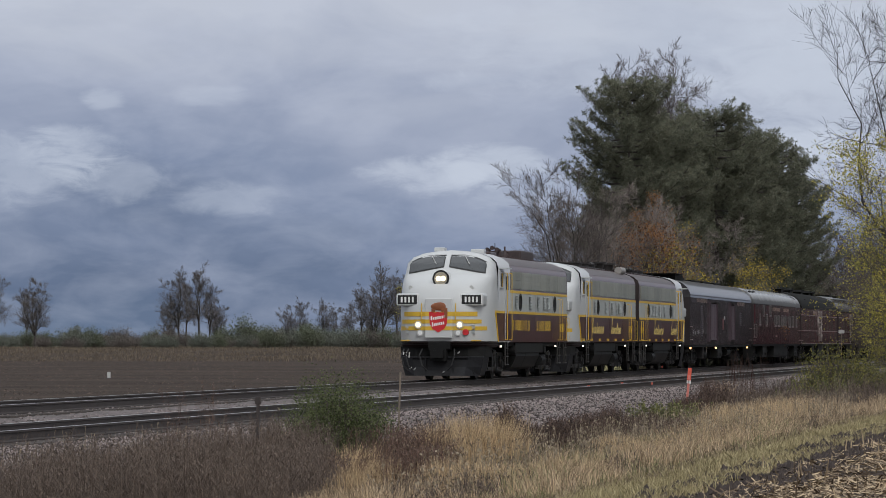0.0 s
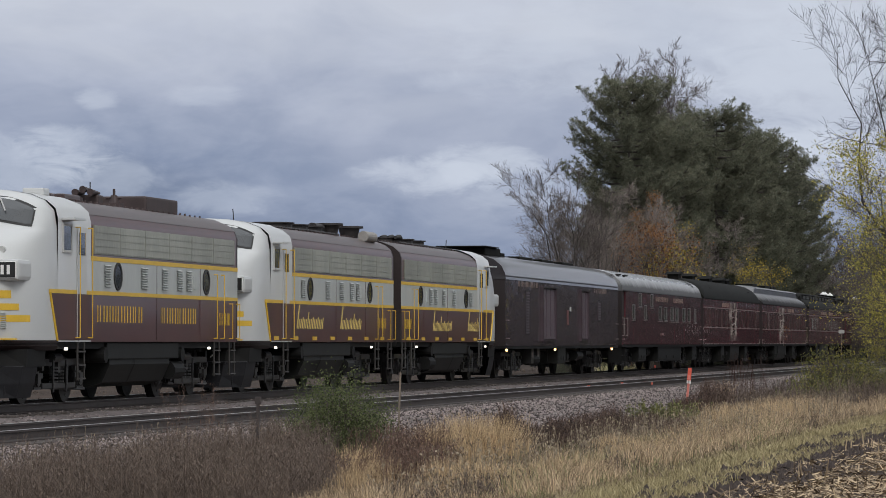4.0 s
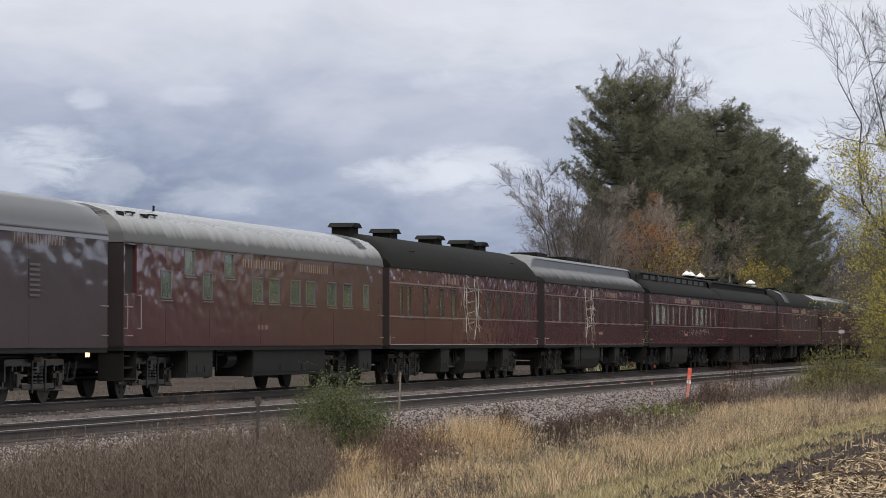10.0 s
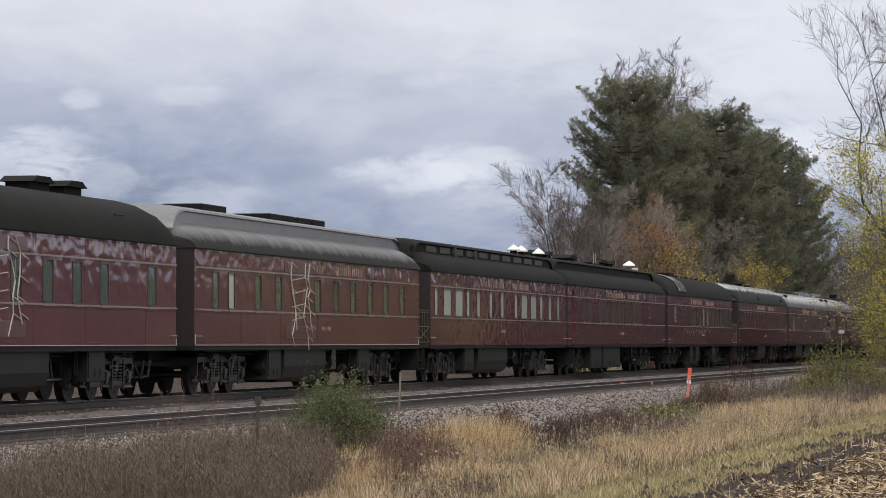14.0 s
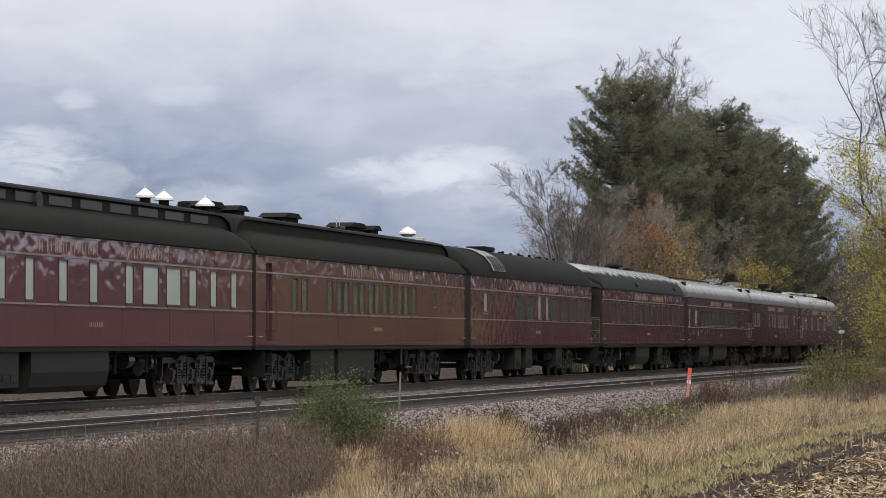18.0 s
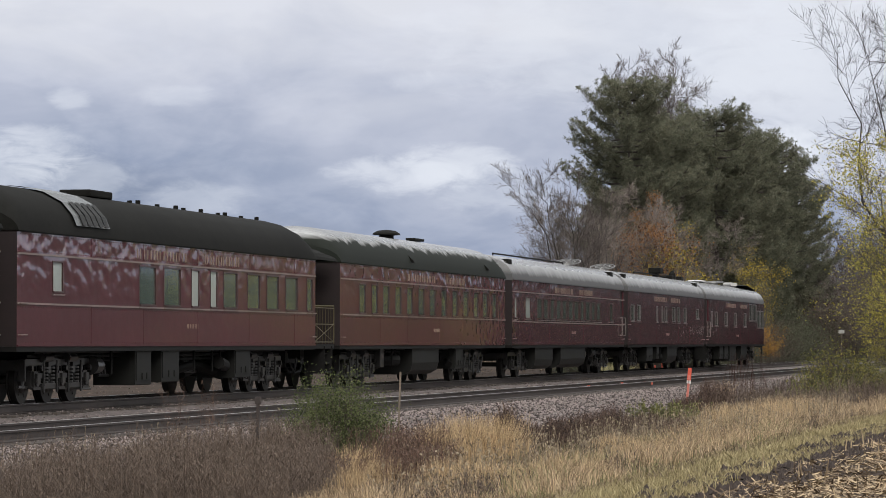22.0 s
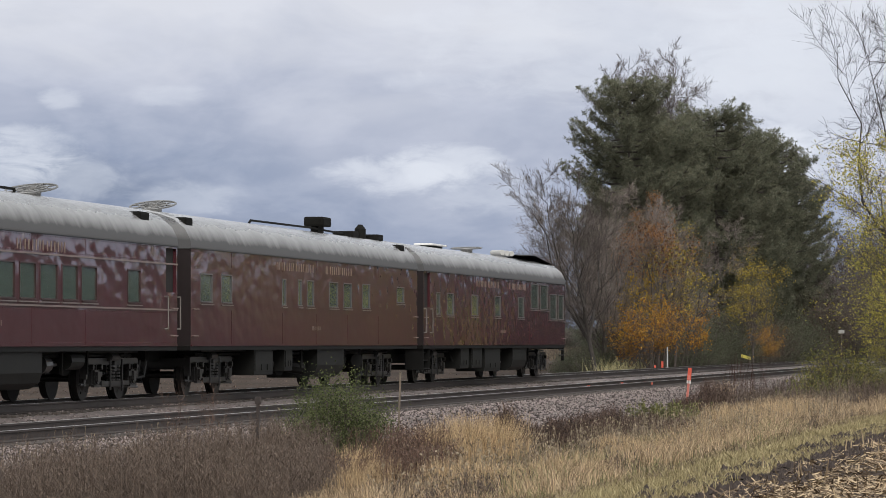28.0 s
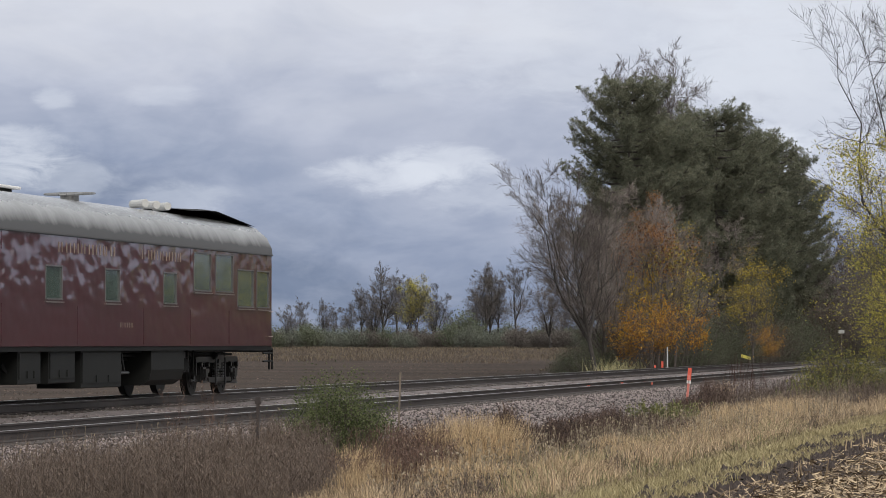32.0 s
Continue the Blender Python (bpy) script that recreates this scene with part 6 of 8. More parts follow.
M["maroon_plain"] = material("maroon_sheet_paint", (0.072, 0.0195, 0.026), 0.4, coat=1.0, spec=0.2, var=0.15, scale=0.7, fine=7, bump=0.027, bscale=2.5, dent_from=(0.8, 2.3), bdetail=0.8, stretch=(1, 0.66, 1.1))
M["end_grime"] = material("grimy_end_paint", (0.011, 0.005, 0.006), 0.65, var=0.35, scale=1.5, fine=14)
build_coaches()
# ---- locomotives ----
NOSE = [(1.25, 1.525, 0.15), (1.6, 1.525, 0.05), (2.2, 1.525, 0.0), (2.6, 1.52, 0.08), (2.9, 1.51, 0.20), (3.1, 1.50, 0.36), (3.25, 1.50, 0.60), (3.38, 1.50, 0.95), (3.47, 1.49, 1.20), (3.8, 1.44, 1.42), (4.0, 1.25, 1.62), (4.12, 0.95, 1.85), (4.2, 0.5, 2.05), (4.23, 0.02, 2.15)]
NOSE_BACK = 2.3


def nose_at(x, z):
    """How far back the nose's skin lies at a width x and a height z."""
    zs = [n[0] for n in NOSE]
    w = float(np.interp(z, zs, [n[1] for n in NOSE]))
    f = float(np.interp(z, zs, [n[2] for n in NOSE]))
    k = min(0.9999, abs(x) / w)
    return NOSE_BACK - (NOSE_BACK - f) * (1 - k ** 3.4) ** 0.30


def nose_patch(x0, x1, lo, hi, off=0.012, nx=14, nz=4):
    """A thin painted or glazed patch that follows the nose."""
    bm = bmesh.new()
    rows = []
    for i in range(nx + 1):
        x = x0 + (x1 - x0) * i / nx
        a = lo(x) if callable(lo) else lo
        b = hi(x) if callable(hi) else hi
        rows.append([(x * (1 + off * 0.4), nose_at(x, a + (b - a) * j / nz) - off, a + (b - a) * j / nz) for j in range(nz + 1)])
    return loft(bm, rows)


def build_locomotive(y0, label, script, flipped, L=16.0):
    th = empty("diesel_locomotive", label, "locomotive", "locomotives of the train")

    def put(name, bm, mat, parent=None, lab="", smooth=False):
        if flipped:
            for v in bm.verts:
                v.co.y = L - v.co.y
            bmesh.ops.reverse_faces(bm, faces=bm.faces[:])
        return part(name, bm, mat, parent or th, lab, smooth)

    # nose and cab shell
    rings = []
    for z, w, f in NOSE:
        n = 28
        ring = []
        for i in range(n + 1):
            a = -math.pi / 2 + math.pi * i / n
            s, c = math.sin(a), math.cos(a)
            x = w * math.copysign(abs(s) ** 0.55, s)
            ring.append((x, NOSE_BACK - (NOSE_BACK - f) * (max(0.0, 1 - (abs(x) / w) ** 3.4)) ** 0.30 if i not in (0, n) else NOSE_BACK, z))
        rings.append(ring)
    put("nose", loft(bmesh.new(), rings, cap1=True), M["loco_white"], lab="rounded white nose", smooth=True)
    # carbody behind the nose
    prof = [(1.525, 1.22), (1.525, 3.62), (1.47, 3.78), (1.30, 3.93), (0.95, 4.07), (0.5, 4.14), (0.0, 4.16)]
    full = prof + [(-x, z) for x, z in prof[-2::-1]]
    cab = [(x, z + (0.06 if z > 3.7 else 0)) for x, z in full]
    put("cab", loft(bmesh.new(), [[(x, y, z) for x, z in cab] for y in (2.28, 4.45)], cap0=False), M["loco_white"], lab="white cab with a side window", smooth=True)
    put("carbody", loft(bmesh.new(), [[(x, y, z) for x, z in full] for y in (4.45, L - 0.12)]), M["loco_maroon"], smooth=True)
    put("carbody_end_sheet", loft(bmesh.new(), [[(x, y, z) for x, z in full] for y in (L - 0.12, L)], cap1=True), M["carbody_end"], smooth=True)
    put("roof", loft(bmesh.new(), [[(x, y, z + 0.012) for x, z in full[2:-2]] for y in (4.45, L)]), M["loco_roof"], lab="dusty maroon-grey roof", smooth=True)
    X = SIDE
    # side colour bands as thin panels
    put("upper_panel", boxed(X, X + 0.006, 4.45, L - 0.02, 2.24, 2.88), M["loco_grey"], lab="pale grey side panel")
    put("stripe", boxed(X, X + 0.012, 1.7, L - 0.02, 2.17, 2.25), M["yellow"])
    put("stripe", boxed(X, X + 0.012, 4.45, L - 0.02, 2.86, 2.95), M["yellow"])
    bm = bmesh.new()
    v = [bm.verts.new(p) for p in ((X + 0.004, 2.2, 1.25), (X + 0.004, 4.45, 1.25), (X + 0.004, 4.45, 2.17), (X + 0.004, 1.75, 2.17))]
    bm.faces.new(v)
    put("cab_panel", bm, M["loco_maroon"], lab="dark maroon lower cab panel")
    put("edge_stripe", tube(bmesh.new(), [(X + 0.006, 1.75, 2.2), (X + 0.008, 2.22, 1.25)], 0.03, 6), M["yellow"])
    # stainless grille
    g = put("side_grille", boxed(X, X + 0.02, 4.6, L - 0.4, 3.0, 3.58), M["side_mesh"], lab="stainless steel air grille")
    for k in range(4):
        z = 3.02 + k * 0.14
        put("grille_slat", box(bmesh.new(), X + 0.02, X + 0.03, 4.62, L - 0.42, z, z + 0.11), M["side_mesh"], g)
    for k in range(7):
        y = 4.6 + (L - 5.0) * k / 6
        put("grille_batten", box(bmesh.new(), X + 0.03, X + 0.036, y - 0.015, y + 0.015, 3.0, 3.58), M["side_mesh"], g)
    # portholes
    for y in (6.3, 13.2):
        bm = bmesh.new()
        ring = lambda r, x: [(x, y + r * math.cos(i * math.pi / 12), 2.57 + r * math.sin(i * math.pi / 12)) for i in range(25)]
        loft(bm, [ring(0.29, X), ring(0.29, X + 0.03), ring(0.24, X + 0.03), ring(0.24, X + 0.008)])
        o = put("porthole", bm, M["rubber"])
        bm = cyl(bmesh.new(), (X + 0.007, y, 2.57), (X + 0.016, y, 2.57), 0.245, 24)
        put("pane", bm, M["dark_glass"], o)
    # louvres
    for y, w in ((5.35, 0.42), (8.0, 0.45), (9.6, 0.42), (10.8, 0.4), (11.55, 0.4)):
        bm = bmesh.new()
        for k in range(9):
            z = 2.34 + k * 0.052
            v = [bm.verts.new(p) for p in ((X + 0.006, y, z), (X + 0.006, y + w, z), (X + 0.045, y + w, z + 0.012), (X + 0.045, y, z + 0.012), (X + 0.006, y + w, z + 0.04), (X + 0.006, y, z + 0.04))]
            bm.faces.new((v[0], v[1], v[2], v[3]))
            bm.faces.new((v[3], v[2], v[4], v[5]))
        put("louvre", bm, M["loco_grey"])
    put("inspection_hatch", boxed(X + 0.004, X + 0.03, 12.1, 12.4, 2.4, 2.68), M["loco_grey"])
    put("panel_seam", box(box(bmesh.new(), X + 0.006, X + 0.011, 9.2, 9.22, 1.25, 2.86), X + 0.006, X + 0.011, 12.7, 12.72, 1.25, 2.86), M["loco_maroon"])
    # lettering bars and number bars
    if script:
        for wy, n, tall in ((4.5 if flipped else 4.9, 8, (0, 3)), (9.9 if flipped else 9.7, 7, (0, 4))):
            script_bars(th, wy, 1.56, n, tall, M["script_gold"], X + 0.002)
    else:
        bars(th, 4.9, 1.62, [8], 0.34, 0.42, M["yellow"], X + 0.002)
        bars(th, 9.6, 1.62, [7], 0.34, 0.42, M["yellow"], X + 0.002)
    bars(th, 0.5 if flipped else 14.4, 1.6, [4], 0.28, 0.26, M["yellow"], X + 0.002, name="number")
    if script:
        for k in range(7):
            y = 2.6 + k * 2.0
            put("step_block", boxed(X + 0.002, X + 0.02, y, y + 0.42, 1.27, 1.36), M["yellow"])
    # cab side window and door
    fr = put("cab_window", frame_bm(X + 0.012, 2.55, 3.15, 2.98, 3.55, 0.05), M["light_grey"])
    put("pane", boxed(X + 0.002, X + 0.012, 2.58, 3.12, 3.0, 3.52), M["dark_glass"], fr)
    put("awning", boxed(X, X + 0.28, 2.5, 3.2, 3.62, 3.66), M["loco_white"])
    d = put("cab_door", boxed(X + 0.006, X + 0.02, 3.5, 4.1, 1.3, 3.5), M["loco_white"])
    put("door_pane", boxed(X + 0.02, X + 0.026, 3.6, 4.0, 2.95, 3.4, 0.0), M["dark_glass"], d)
    put("door_lower", boxed(X + 0.02, X + 0.025, 3.5, 4.1, 1.3, 2.17), M["loco_maroon"], d)
    for y in (3.42, 4.25):
        bm = bmesh.new()
        grab_iron(bm, X, y, y, 1.3, 3.5, 0.1, 0.012)
        put("handrail", bm, M["yellow"], lab="tall yellow handrail")
    for y in (13.9, 14.5, L - 0.75, L - 0.12):
        bm = bmesh.new()
        grab_iron(bm, X, y, y, 1.3, 2.75 if y < 15 else 2.1, 0.09, 0.011)
        put("handrail", bm, M["yellow"])
    for y in (3.84, 14.2, L - 0.45):
        bm = bmesh.new()
        for s in (-0.22, 0.22):
            cyl(bm, (X - 0.02, y + s, 0.45), (X - 0.02, y + s, 1.25), 0.025, 6)
        for k in range(3):
            box(bm, X - 0.06, X + 0.02, y - 0.22, y + 0.22, 0.47 + 0.27 * k, 0.50 + 0.27 * k)
        put("ladder", bm, M["ladder_grey"])
    # front fittings
    for s in (-1, 1):
        lo = lambda x: 3.49 + 0.2 * (1 - min(1.0, (abs(x) - 0.12) / 1.1))
        hi = lambda x: 4.03 - 0.26 * max(0.0, (abs(x) - 0.4) / 0.9) ** 2
        lo2 = lambda x: lo(x) - 0.045
        hi2 = lambda x: hi(x) + 0.045
        a, b = sorted((s * 0.11, s * 1.24))
        fr = put("windscreen_seal", nose_patch(a - 0.03, b + 0.03, lo2, hi2, 0.006, 16, 5), M["rubber"])
        put("windscreen", nose_patch(a, b, lo, hi, 0.014, 16, 5), M["dark_glass"], fr, "dark sloping windscreen")
        bm = bmesh.new()
        cyl(bm, (s * 0.55, nose_at(0.55, 4.0) - 0.03, 4.05), (s * 0.75 if s > 0 else s * 0.35, nose_at(0.6, 3.75) - 0.05, 3.76), 0.015, 5)
        put("wiper", bm, M["light_grey"])
        # number board in its rounded housing
        bx = s * 1.05
        yb = nose_at(1.0, 2.58)
        hs = put("number_board", boxed(bx - 0.38, bx + 0.38, yb - 0.12, yb + 0.7, 2.385, 2.79, 0.08), M["loco_white"], smooth=False)
        put("board_rim", boxed(bx - 0.335, bx + 0.335, yb - 0.132, yb - 0.115, 2.425, 2.75, 0.012), M["white"], hs)
        put("board_face", boxed(bx - 0.318, bx + 0.318, yb - 0.139, yb - 0.13, 2.44, 2.735, 0.004), M["rubber"], hs, "black board face")
        bm = bmesh.new()
        for k in range(4):
            x = bx - 0.215 + k * 0.122
            box(bm, x, x + 0.06, yb - 0.146, yb - 0.138, 2.50, 2.68)
        put("board_number", bm, M["white"], hs)
        # class light
        bm = cyl(bmesh.new(), (s * 1.0, nose_at(1.0, 2.98) - 0.03, 2.98), (s * 1.0, nose_at(1.0, 2.98) + 0.1, 2.98), 0.07, 12)
        put("class_lamp", bm, M["light_grey"])
        # ditch lights
        lamp = not flipped and not script
        for z, mat in ((1.78, "lamp_glow"), (1.52, "white")):
            yy = nose_at(0.68, z) - 0.05
            cx = s * (0.68 if z > 1.6 else 0.62)
            o = put("lamp_ring", cyl(bmesh.new(), (cx, yy, z), (cx, yy + 0.12, z), 0.125 if z > 1.6 else 0.105, 16), M["light_grey"])
            put("lens", cyl(bmesh.new(), (cx, yy - 0.012, z), (cx, yy, z), 0.085 if z > 1.6 else 0.07, 16), M[mat] if lamp else M["light_grey"], o)
        bm = bmesh.new()
        x = s * 0.56
        tube(bm, [(x, nose_at(0.56, 2.5), 2.45), (x, nose_at(0.56, 2.5) - 0.08, 2.45), (x, nose_at(0.56, 1.9) - 0.08, 1.95), (x, nose_at(0.56, 1.9), 1.95)], 0.016, 6)
        put("nose_grab", bm, M["yellow"])
        put("step_bar", boxed(min(s * 0.85, s * 1.32), max(s * 0.85, s * 1.32), 0.32, 0.4, 1.255, 1.285), M["yellow"])
        bm = bmesh.new()
        for k in range(8):
            z = 1.48 + 0.04 * k
            box(bm, min(s * 0.98, s * 1.14), max(s * 0.98, s * 1.14), nose_at(1.06, z) - 0.03, nose_at(1.06, z) + 0.02, z, z + 0.015)
        put("nose_louvre", bm, M["loco_grey"])
    put("red_lamp", cyl(bmesh.new(), (0.86, nose_at(0.86, 1.54) - 0.06, 1.54), (0.86, nose_at(0.86, 1.54) + 0.05, 1.54), 0.10, 14), M["red"])
    for z0, z1, w in ((2.05, 2.2, 1.2), (1.82, 1.95, 1.3), (1.6, 1.73, 1.42)):
        put("nose_stripe", nose_patch(-w, w, z0, z1, 0.010, 24, 2), M["yellow"], lab="yellow nose stripe")
    # nose door, shield and emblem
    d = put("nose_door", boxed(-0.44, 0.44, nose_at(0.2, 2.2) - 0.02, nose_at(0.2, 2.2) + 0.2, 1.36, 2.62, 0.02), M["loco_white"])
    for z0, z1 in ((2.05, 2.2), (1.82, 1.95), (1.6, 1.73)):
        put("door_stripe", boxed(-0.44, 0.44, nose_at(0.2, 2.2) - 0.026, nose_at(0.2, 2.2) - 0.016, z0, z1), M["yellow"], d)
    yy = nose_at(0.1, 2.1) - 0.05
    if not script:
        pts = [(-0.3, 2.2), (-0.1, 2.17), (0, 2.2), (0.1, 2.17), (0.3, 2.2), (0.28, 1.82), (0.2, 1.66), (0.0, 1.53), (-0.2, 1.66), (-0.28, 1.82)]
        bm = loft(bmesh.new(), [[(x, yy, z) for x, z in pts], [(x, yy + 0.03, z) for x, z in pts]], closed=True, cap0=True)
        sh = put("shield", bm, M["red"], lab="red shield emblem")
        for z, w in ((1.94, 0.5), (1.74, 0.42)):
            for k in range(7):
                x = -w / 2 + w * k / 7
                put("shield_bar", box(bmesh.new(), x, x + w / 10, yy - 0.006, yy, z - 0.02 + 0.012 * k, z + (0.12 if k == 0 else 0.07) + 0.012 * k), M["white"], sh)
        bm = bmesh.new()
        bmesh.ops.create_uvsphere(bm, u_segments=16, v_segments=10, radius=1.0)
        for v in bm.verts:
            v.co = Vector((v.co.x * 0.25, v.co.y * 0.03 + yy, v.co.z * (0.13 + 0.03 * v.co.x) + 2.37))
        bm2 = box(bm, -0.22, -0.1, yy - 0.02, yy + 0.01, 2.2, 2.3)
        box(bm2, 0.1, 0.2, yy - 0.02, yy + 0.01, 2.2, 2.3)
        box(bm2, 0.2, 0.3, yy - 0.015, yy + 0.01, 2.0, 2.32)
        put("crest", bm2, M["beaver"], lab="brown crest shape above the shield", smooth=True)
    # headlight: a ringed reflector with two lamps side by side
    hy = nose_at(0.0, 3.2) - 0.12
    h = put("headlight", cyl(bmesh.new(), (0, hy - 0.02, 3.27), (0, hy + 0.7, 3.27), 0.25, 28), M["loco_white"])
    put("headlight_ring", cyl(bmesh.new(), (0, hy - 0.035, 3.27), (0, hy - 0.008, 3.27), 0.275, 28), M["rubber"], h, "black headlight rim")
    put("reflector", cyl(bmesh.new(), (0, hy - 0.042, 3.27), (0, hy - 0.034, 3.27), 0.215, 28), M["reflector_lit"] if not script else M["light_grey"], h)
    for x in (-0.075, 0.075):
        put("headlight_lens", cyl(bmesh.new(), (x, hy - 0.052, 3.27), (x, hy - 0.041, 3.27), 0.088, 18), M["head_glow"] if (not script) else M["light_grey"], h)
    # anticlimber, pilot and coupler
    bm = bmesh.new()
    rings = []
    for z, w, f in ((1.05, 1.46, 0.42), (1.10, 1.50, 0.24), (1.14, 1.52, 0.20), (1.15, 1.50, 0.26), (1.19, 1.50, 0.26), (1.20, 1.53, 0.16), (1.25, 1.53, 0.14), (1.255, 1.4, 0.4)):
        n = 28
        ring = []
        for i in range(n + 1):
            a = -math.pi / 2 + math.pi * i / n
            s, c = math.sin(a), math.cos(a)
            x = w * math.copysign(abs(s) ** 0.55, s)
            ring.append((x, NOSE_BACK - (NOSE_BACK - f) * (max(0.0, 1 - (abs(x) / w) ** 3.4)) ** 0.30 if i not in (0, n) else NOSE_BACK, z))
        rings.append(ring)
    put("anticlimber", loft(bm, rings), M["beam"], lab="dark maroon ribbed anticlimber", smooth=True)
    bm = bmesh.new()
    loft(bm, [[(-wd, 1.9, z0), (-wd, 0.75, z0), (-wd * 0.62, 0.30 + d, z0), (wd * 0.62, 0.30 + d, z0), (wd, 0.75, z0), (wd, 1.9, z0)] for z0, d, wd in ((1.08, 0.25, 1.40), (0.74, 0.22, 1.38))])
    put("pilot_back", bm, M["under"])
    bm = bmesh.new()
    loft(bm, [[(-wd, 1.5, z0), (-wd, 0.62, z0), (-wd * 0.66, 0.22 + d, z0), (wd * 0.66, 0.22 + d, z0), (wd, 0.62, z0), (wd, 1.5, z0)] for z0, d, wd in ((0.76, 0.12, 1.34), (0.74, 0.0, 1.36), (0.42, -0.03, 1.30), (0.14, -0.14, 1.22))])
    put("pilot", bm, M["pilot"], lab="black steel pilot plough")
    put("pilot_ledge", boxed(-0.95, 0.95, 0.14, 0.34, 0.70, 0.76, 0.02), M["pilot"])
    for x in (-1.05, -0.45, 0.45, 1.05):
        put("pilot_rib", boxed(x - 0.02, x + 0.02, 0.12 if abs(x) < 0.9 else 0.4, 0.5, 0.2, 0.72), M["pilot"])
    put("coupler_pocket", boxed(-0.36, 0.36, 0.02, 0.5, 0.98, 1.24, 0.03), M["under"])
    bm = box(bmesh.new(), -0.2, 0.2, -0.35, 0.3, 0.72, 0.96)
    box(bm, -0.27, 0.27, -0.1, 0.15, 0.62, 1.02)
    put("coupler", bm, M["under"])
    for k in range(3):
        x = -1.18 + 0.09 * k
        put("hose_fitting", cyl(bmesh.new(), (x, 0.2, 0.9), (x, 0.14, 0.82 - 0.05 * k), 0.02, 6), M["light_grey"])
    for x, z in ((0.62, 0.86), (-0.95, 0.36), (-0.82, 0.34), (0.12, 0.24)):
        put("hose_fitting", cyl(bmesh.new(), (x, 0.06, z), (x + 0.06, 0.02, z + 0.05), 0.018, 6), M["light_grey"])
    for x, s in ((0.5, 1), (-0.55, -1), (-1.15, -1), (-1.0, -1)):
        bm = bmesh.new()
        tube(bm, [(x, 0.1, 1.0), (x + 0.05 * s, -0.12, 0.8), (x - 0.05 * s, -0.16, 0.45), (x - 0.2 * s, -0.05, 0.3)], 0.022, 6)
        put("air_hose", bm, M["rubber"])
    bm = box(bmesh.new(), -0.12, 0.12, L, L + 0.45, 0.72, 0.92)
    put("rear_coupler", bm, M["under"])
    put("diaphragm", box(bmesh.new(), -0.6, 0.6, L, L + 0.4, 1.2, 3.4), M["rubber"])
    # roof gear
    if not script:
        put("roof_hatch", boxed(-0.7, 0.7, 5.3, 6.4, 4.12, 4.26, 0.04), M["loco_roof"])
        put("roof_box", boxed(-0.45, 0.62, 11.5, 14.1, 4.1, 4.46, 0.05), M["loco_roof_dark"], lab="rusty maroon roof equipment box")
        put("bell_stand", boxed(0.3, 0.65, 4.5, 4.8, 4.12, 4.24, 0.04), M["loco_roof"])
        gear = put("horn_frame", boxed(0.0, 0.5, 8.3, 8.7, 4.12, 4.36, 0.05), M["loco_roof_dark"], lab="rusty horn and bell frame")
        for x, z in ((0.08, 4.40), (0.25, 4.46), (0.42, 4.40)):
            put("horn", cyl(bmesh.new(), (x, 7.95, z), (x, 8.6, z), 0.075, 12, 0.03), M["loco_roof_dark"], gear)
        put("aerial", cyl(bmesh.new(), (0.25, 8.5, 4.36), (0.25, 8.5, 4.64), 0.014, 6), M["rubber"], gear)
        for y in (6.9, 9.9):
            put("roof_lid", cyl(bmesh.new(), (0.15, y, 4.12), (0.15, y, 4.24), 0.42, 18), M["loco_roof_dark"])
        bm = cyl(bmesh.new(), (0.3, 10.1, 4.16), (0.3, 10.1, 4.42), 0.13, 12, 0.07)
        cyl(bm, (0.12, 10.1, 4.36), (0.48, 10.1, 4.36), 0.03, 8)
        cyl(bm, (0.3, 10.1, 4.4), (0.3, 10.1, 4.56), 0.03, 8)
        put("bell", bm, M["loco_roof_dark"])
        put("horn_box", boxed(-0.7, -0.35, 2.7, 3.1, 4.2, 4.34, 0.03), M["loco_white"])
        put("horn_box", boxed(0.35, 0.8, 3.6, 4.0, 4.15, 4.3, 0.03), M["loco_white"])
    else:
        for k in range(3):
            y = 8.2 + k * 1.7
            f = put("roof_fan", cyl(bmesh.new(), (0.0, y, 4.08), (0.0, y, 4.30), 0.58, 20), M["roof_gear"], lab="low round black roof fan")
            put("fan_rim", cyl(bmesh.new(), (0.0, y, 4.30), (0.0, y, 4.33), 0.64, 20), M["roof_gear"], f)
        for y in (() if flipped else (12.9, 15.4)):
            bm = cyl(bmesh.new(), (0.45, y, 4.05), (0.45, y, 4.40), 0.22, 18, 0.30)
            cyl(bm, (0.45, y, 4.40), (0.45, y, 4.46), 0.40, 18)
            put("exhaust_stack", bm, M["roof_gear"], lab="flared sooty exhaust stack", smooth=True)
        put("roof_pipe", tube(bmesh.new(), [(0.85, 5.2, 4.12), (0.85, 9.0, 4.14), (0.8, 12.6, 4.14)], 0.03, 6), M["roof_gear"])
        if not flipped:
            put("air_tank", cyl(bmesh.new(), (1.12, 14.2, 4.14), (1.12, 15.4, 4.14), 0.15, 16), M["tank_grey"], lab="pale air tank")
            put("air_tank", cyl(bmesh.new(), (0.3, 11.6, 4.3), (0.3, 13.0, 4.3), 0.14, 16), M["roof_gear"])
        else:
            for x in (0.1, 0.32, 0.54):
                put("horn", cyl(bmesh.new(), (x, 11.6, 4.32), (x, 12.1, 4.32), 0.10, 12, 0.05), M["rubber"])
        put("aerial", cyl(bmesh.new(), (0.3, 3.4, 4.2), (0.3, 3.3, 4.5), 0.014, 6), M["rubber"])
    bm = bmesh.new()
    for x in (0.55, 0.9):
        for k in range(24):
            y = 5.0 + k * (L - 5.6) / 24
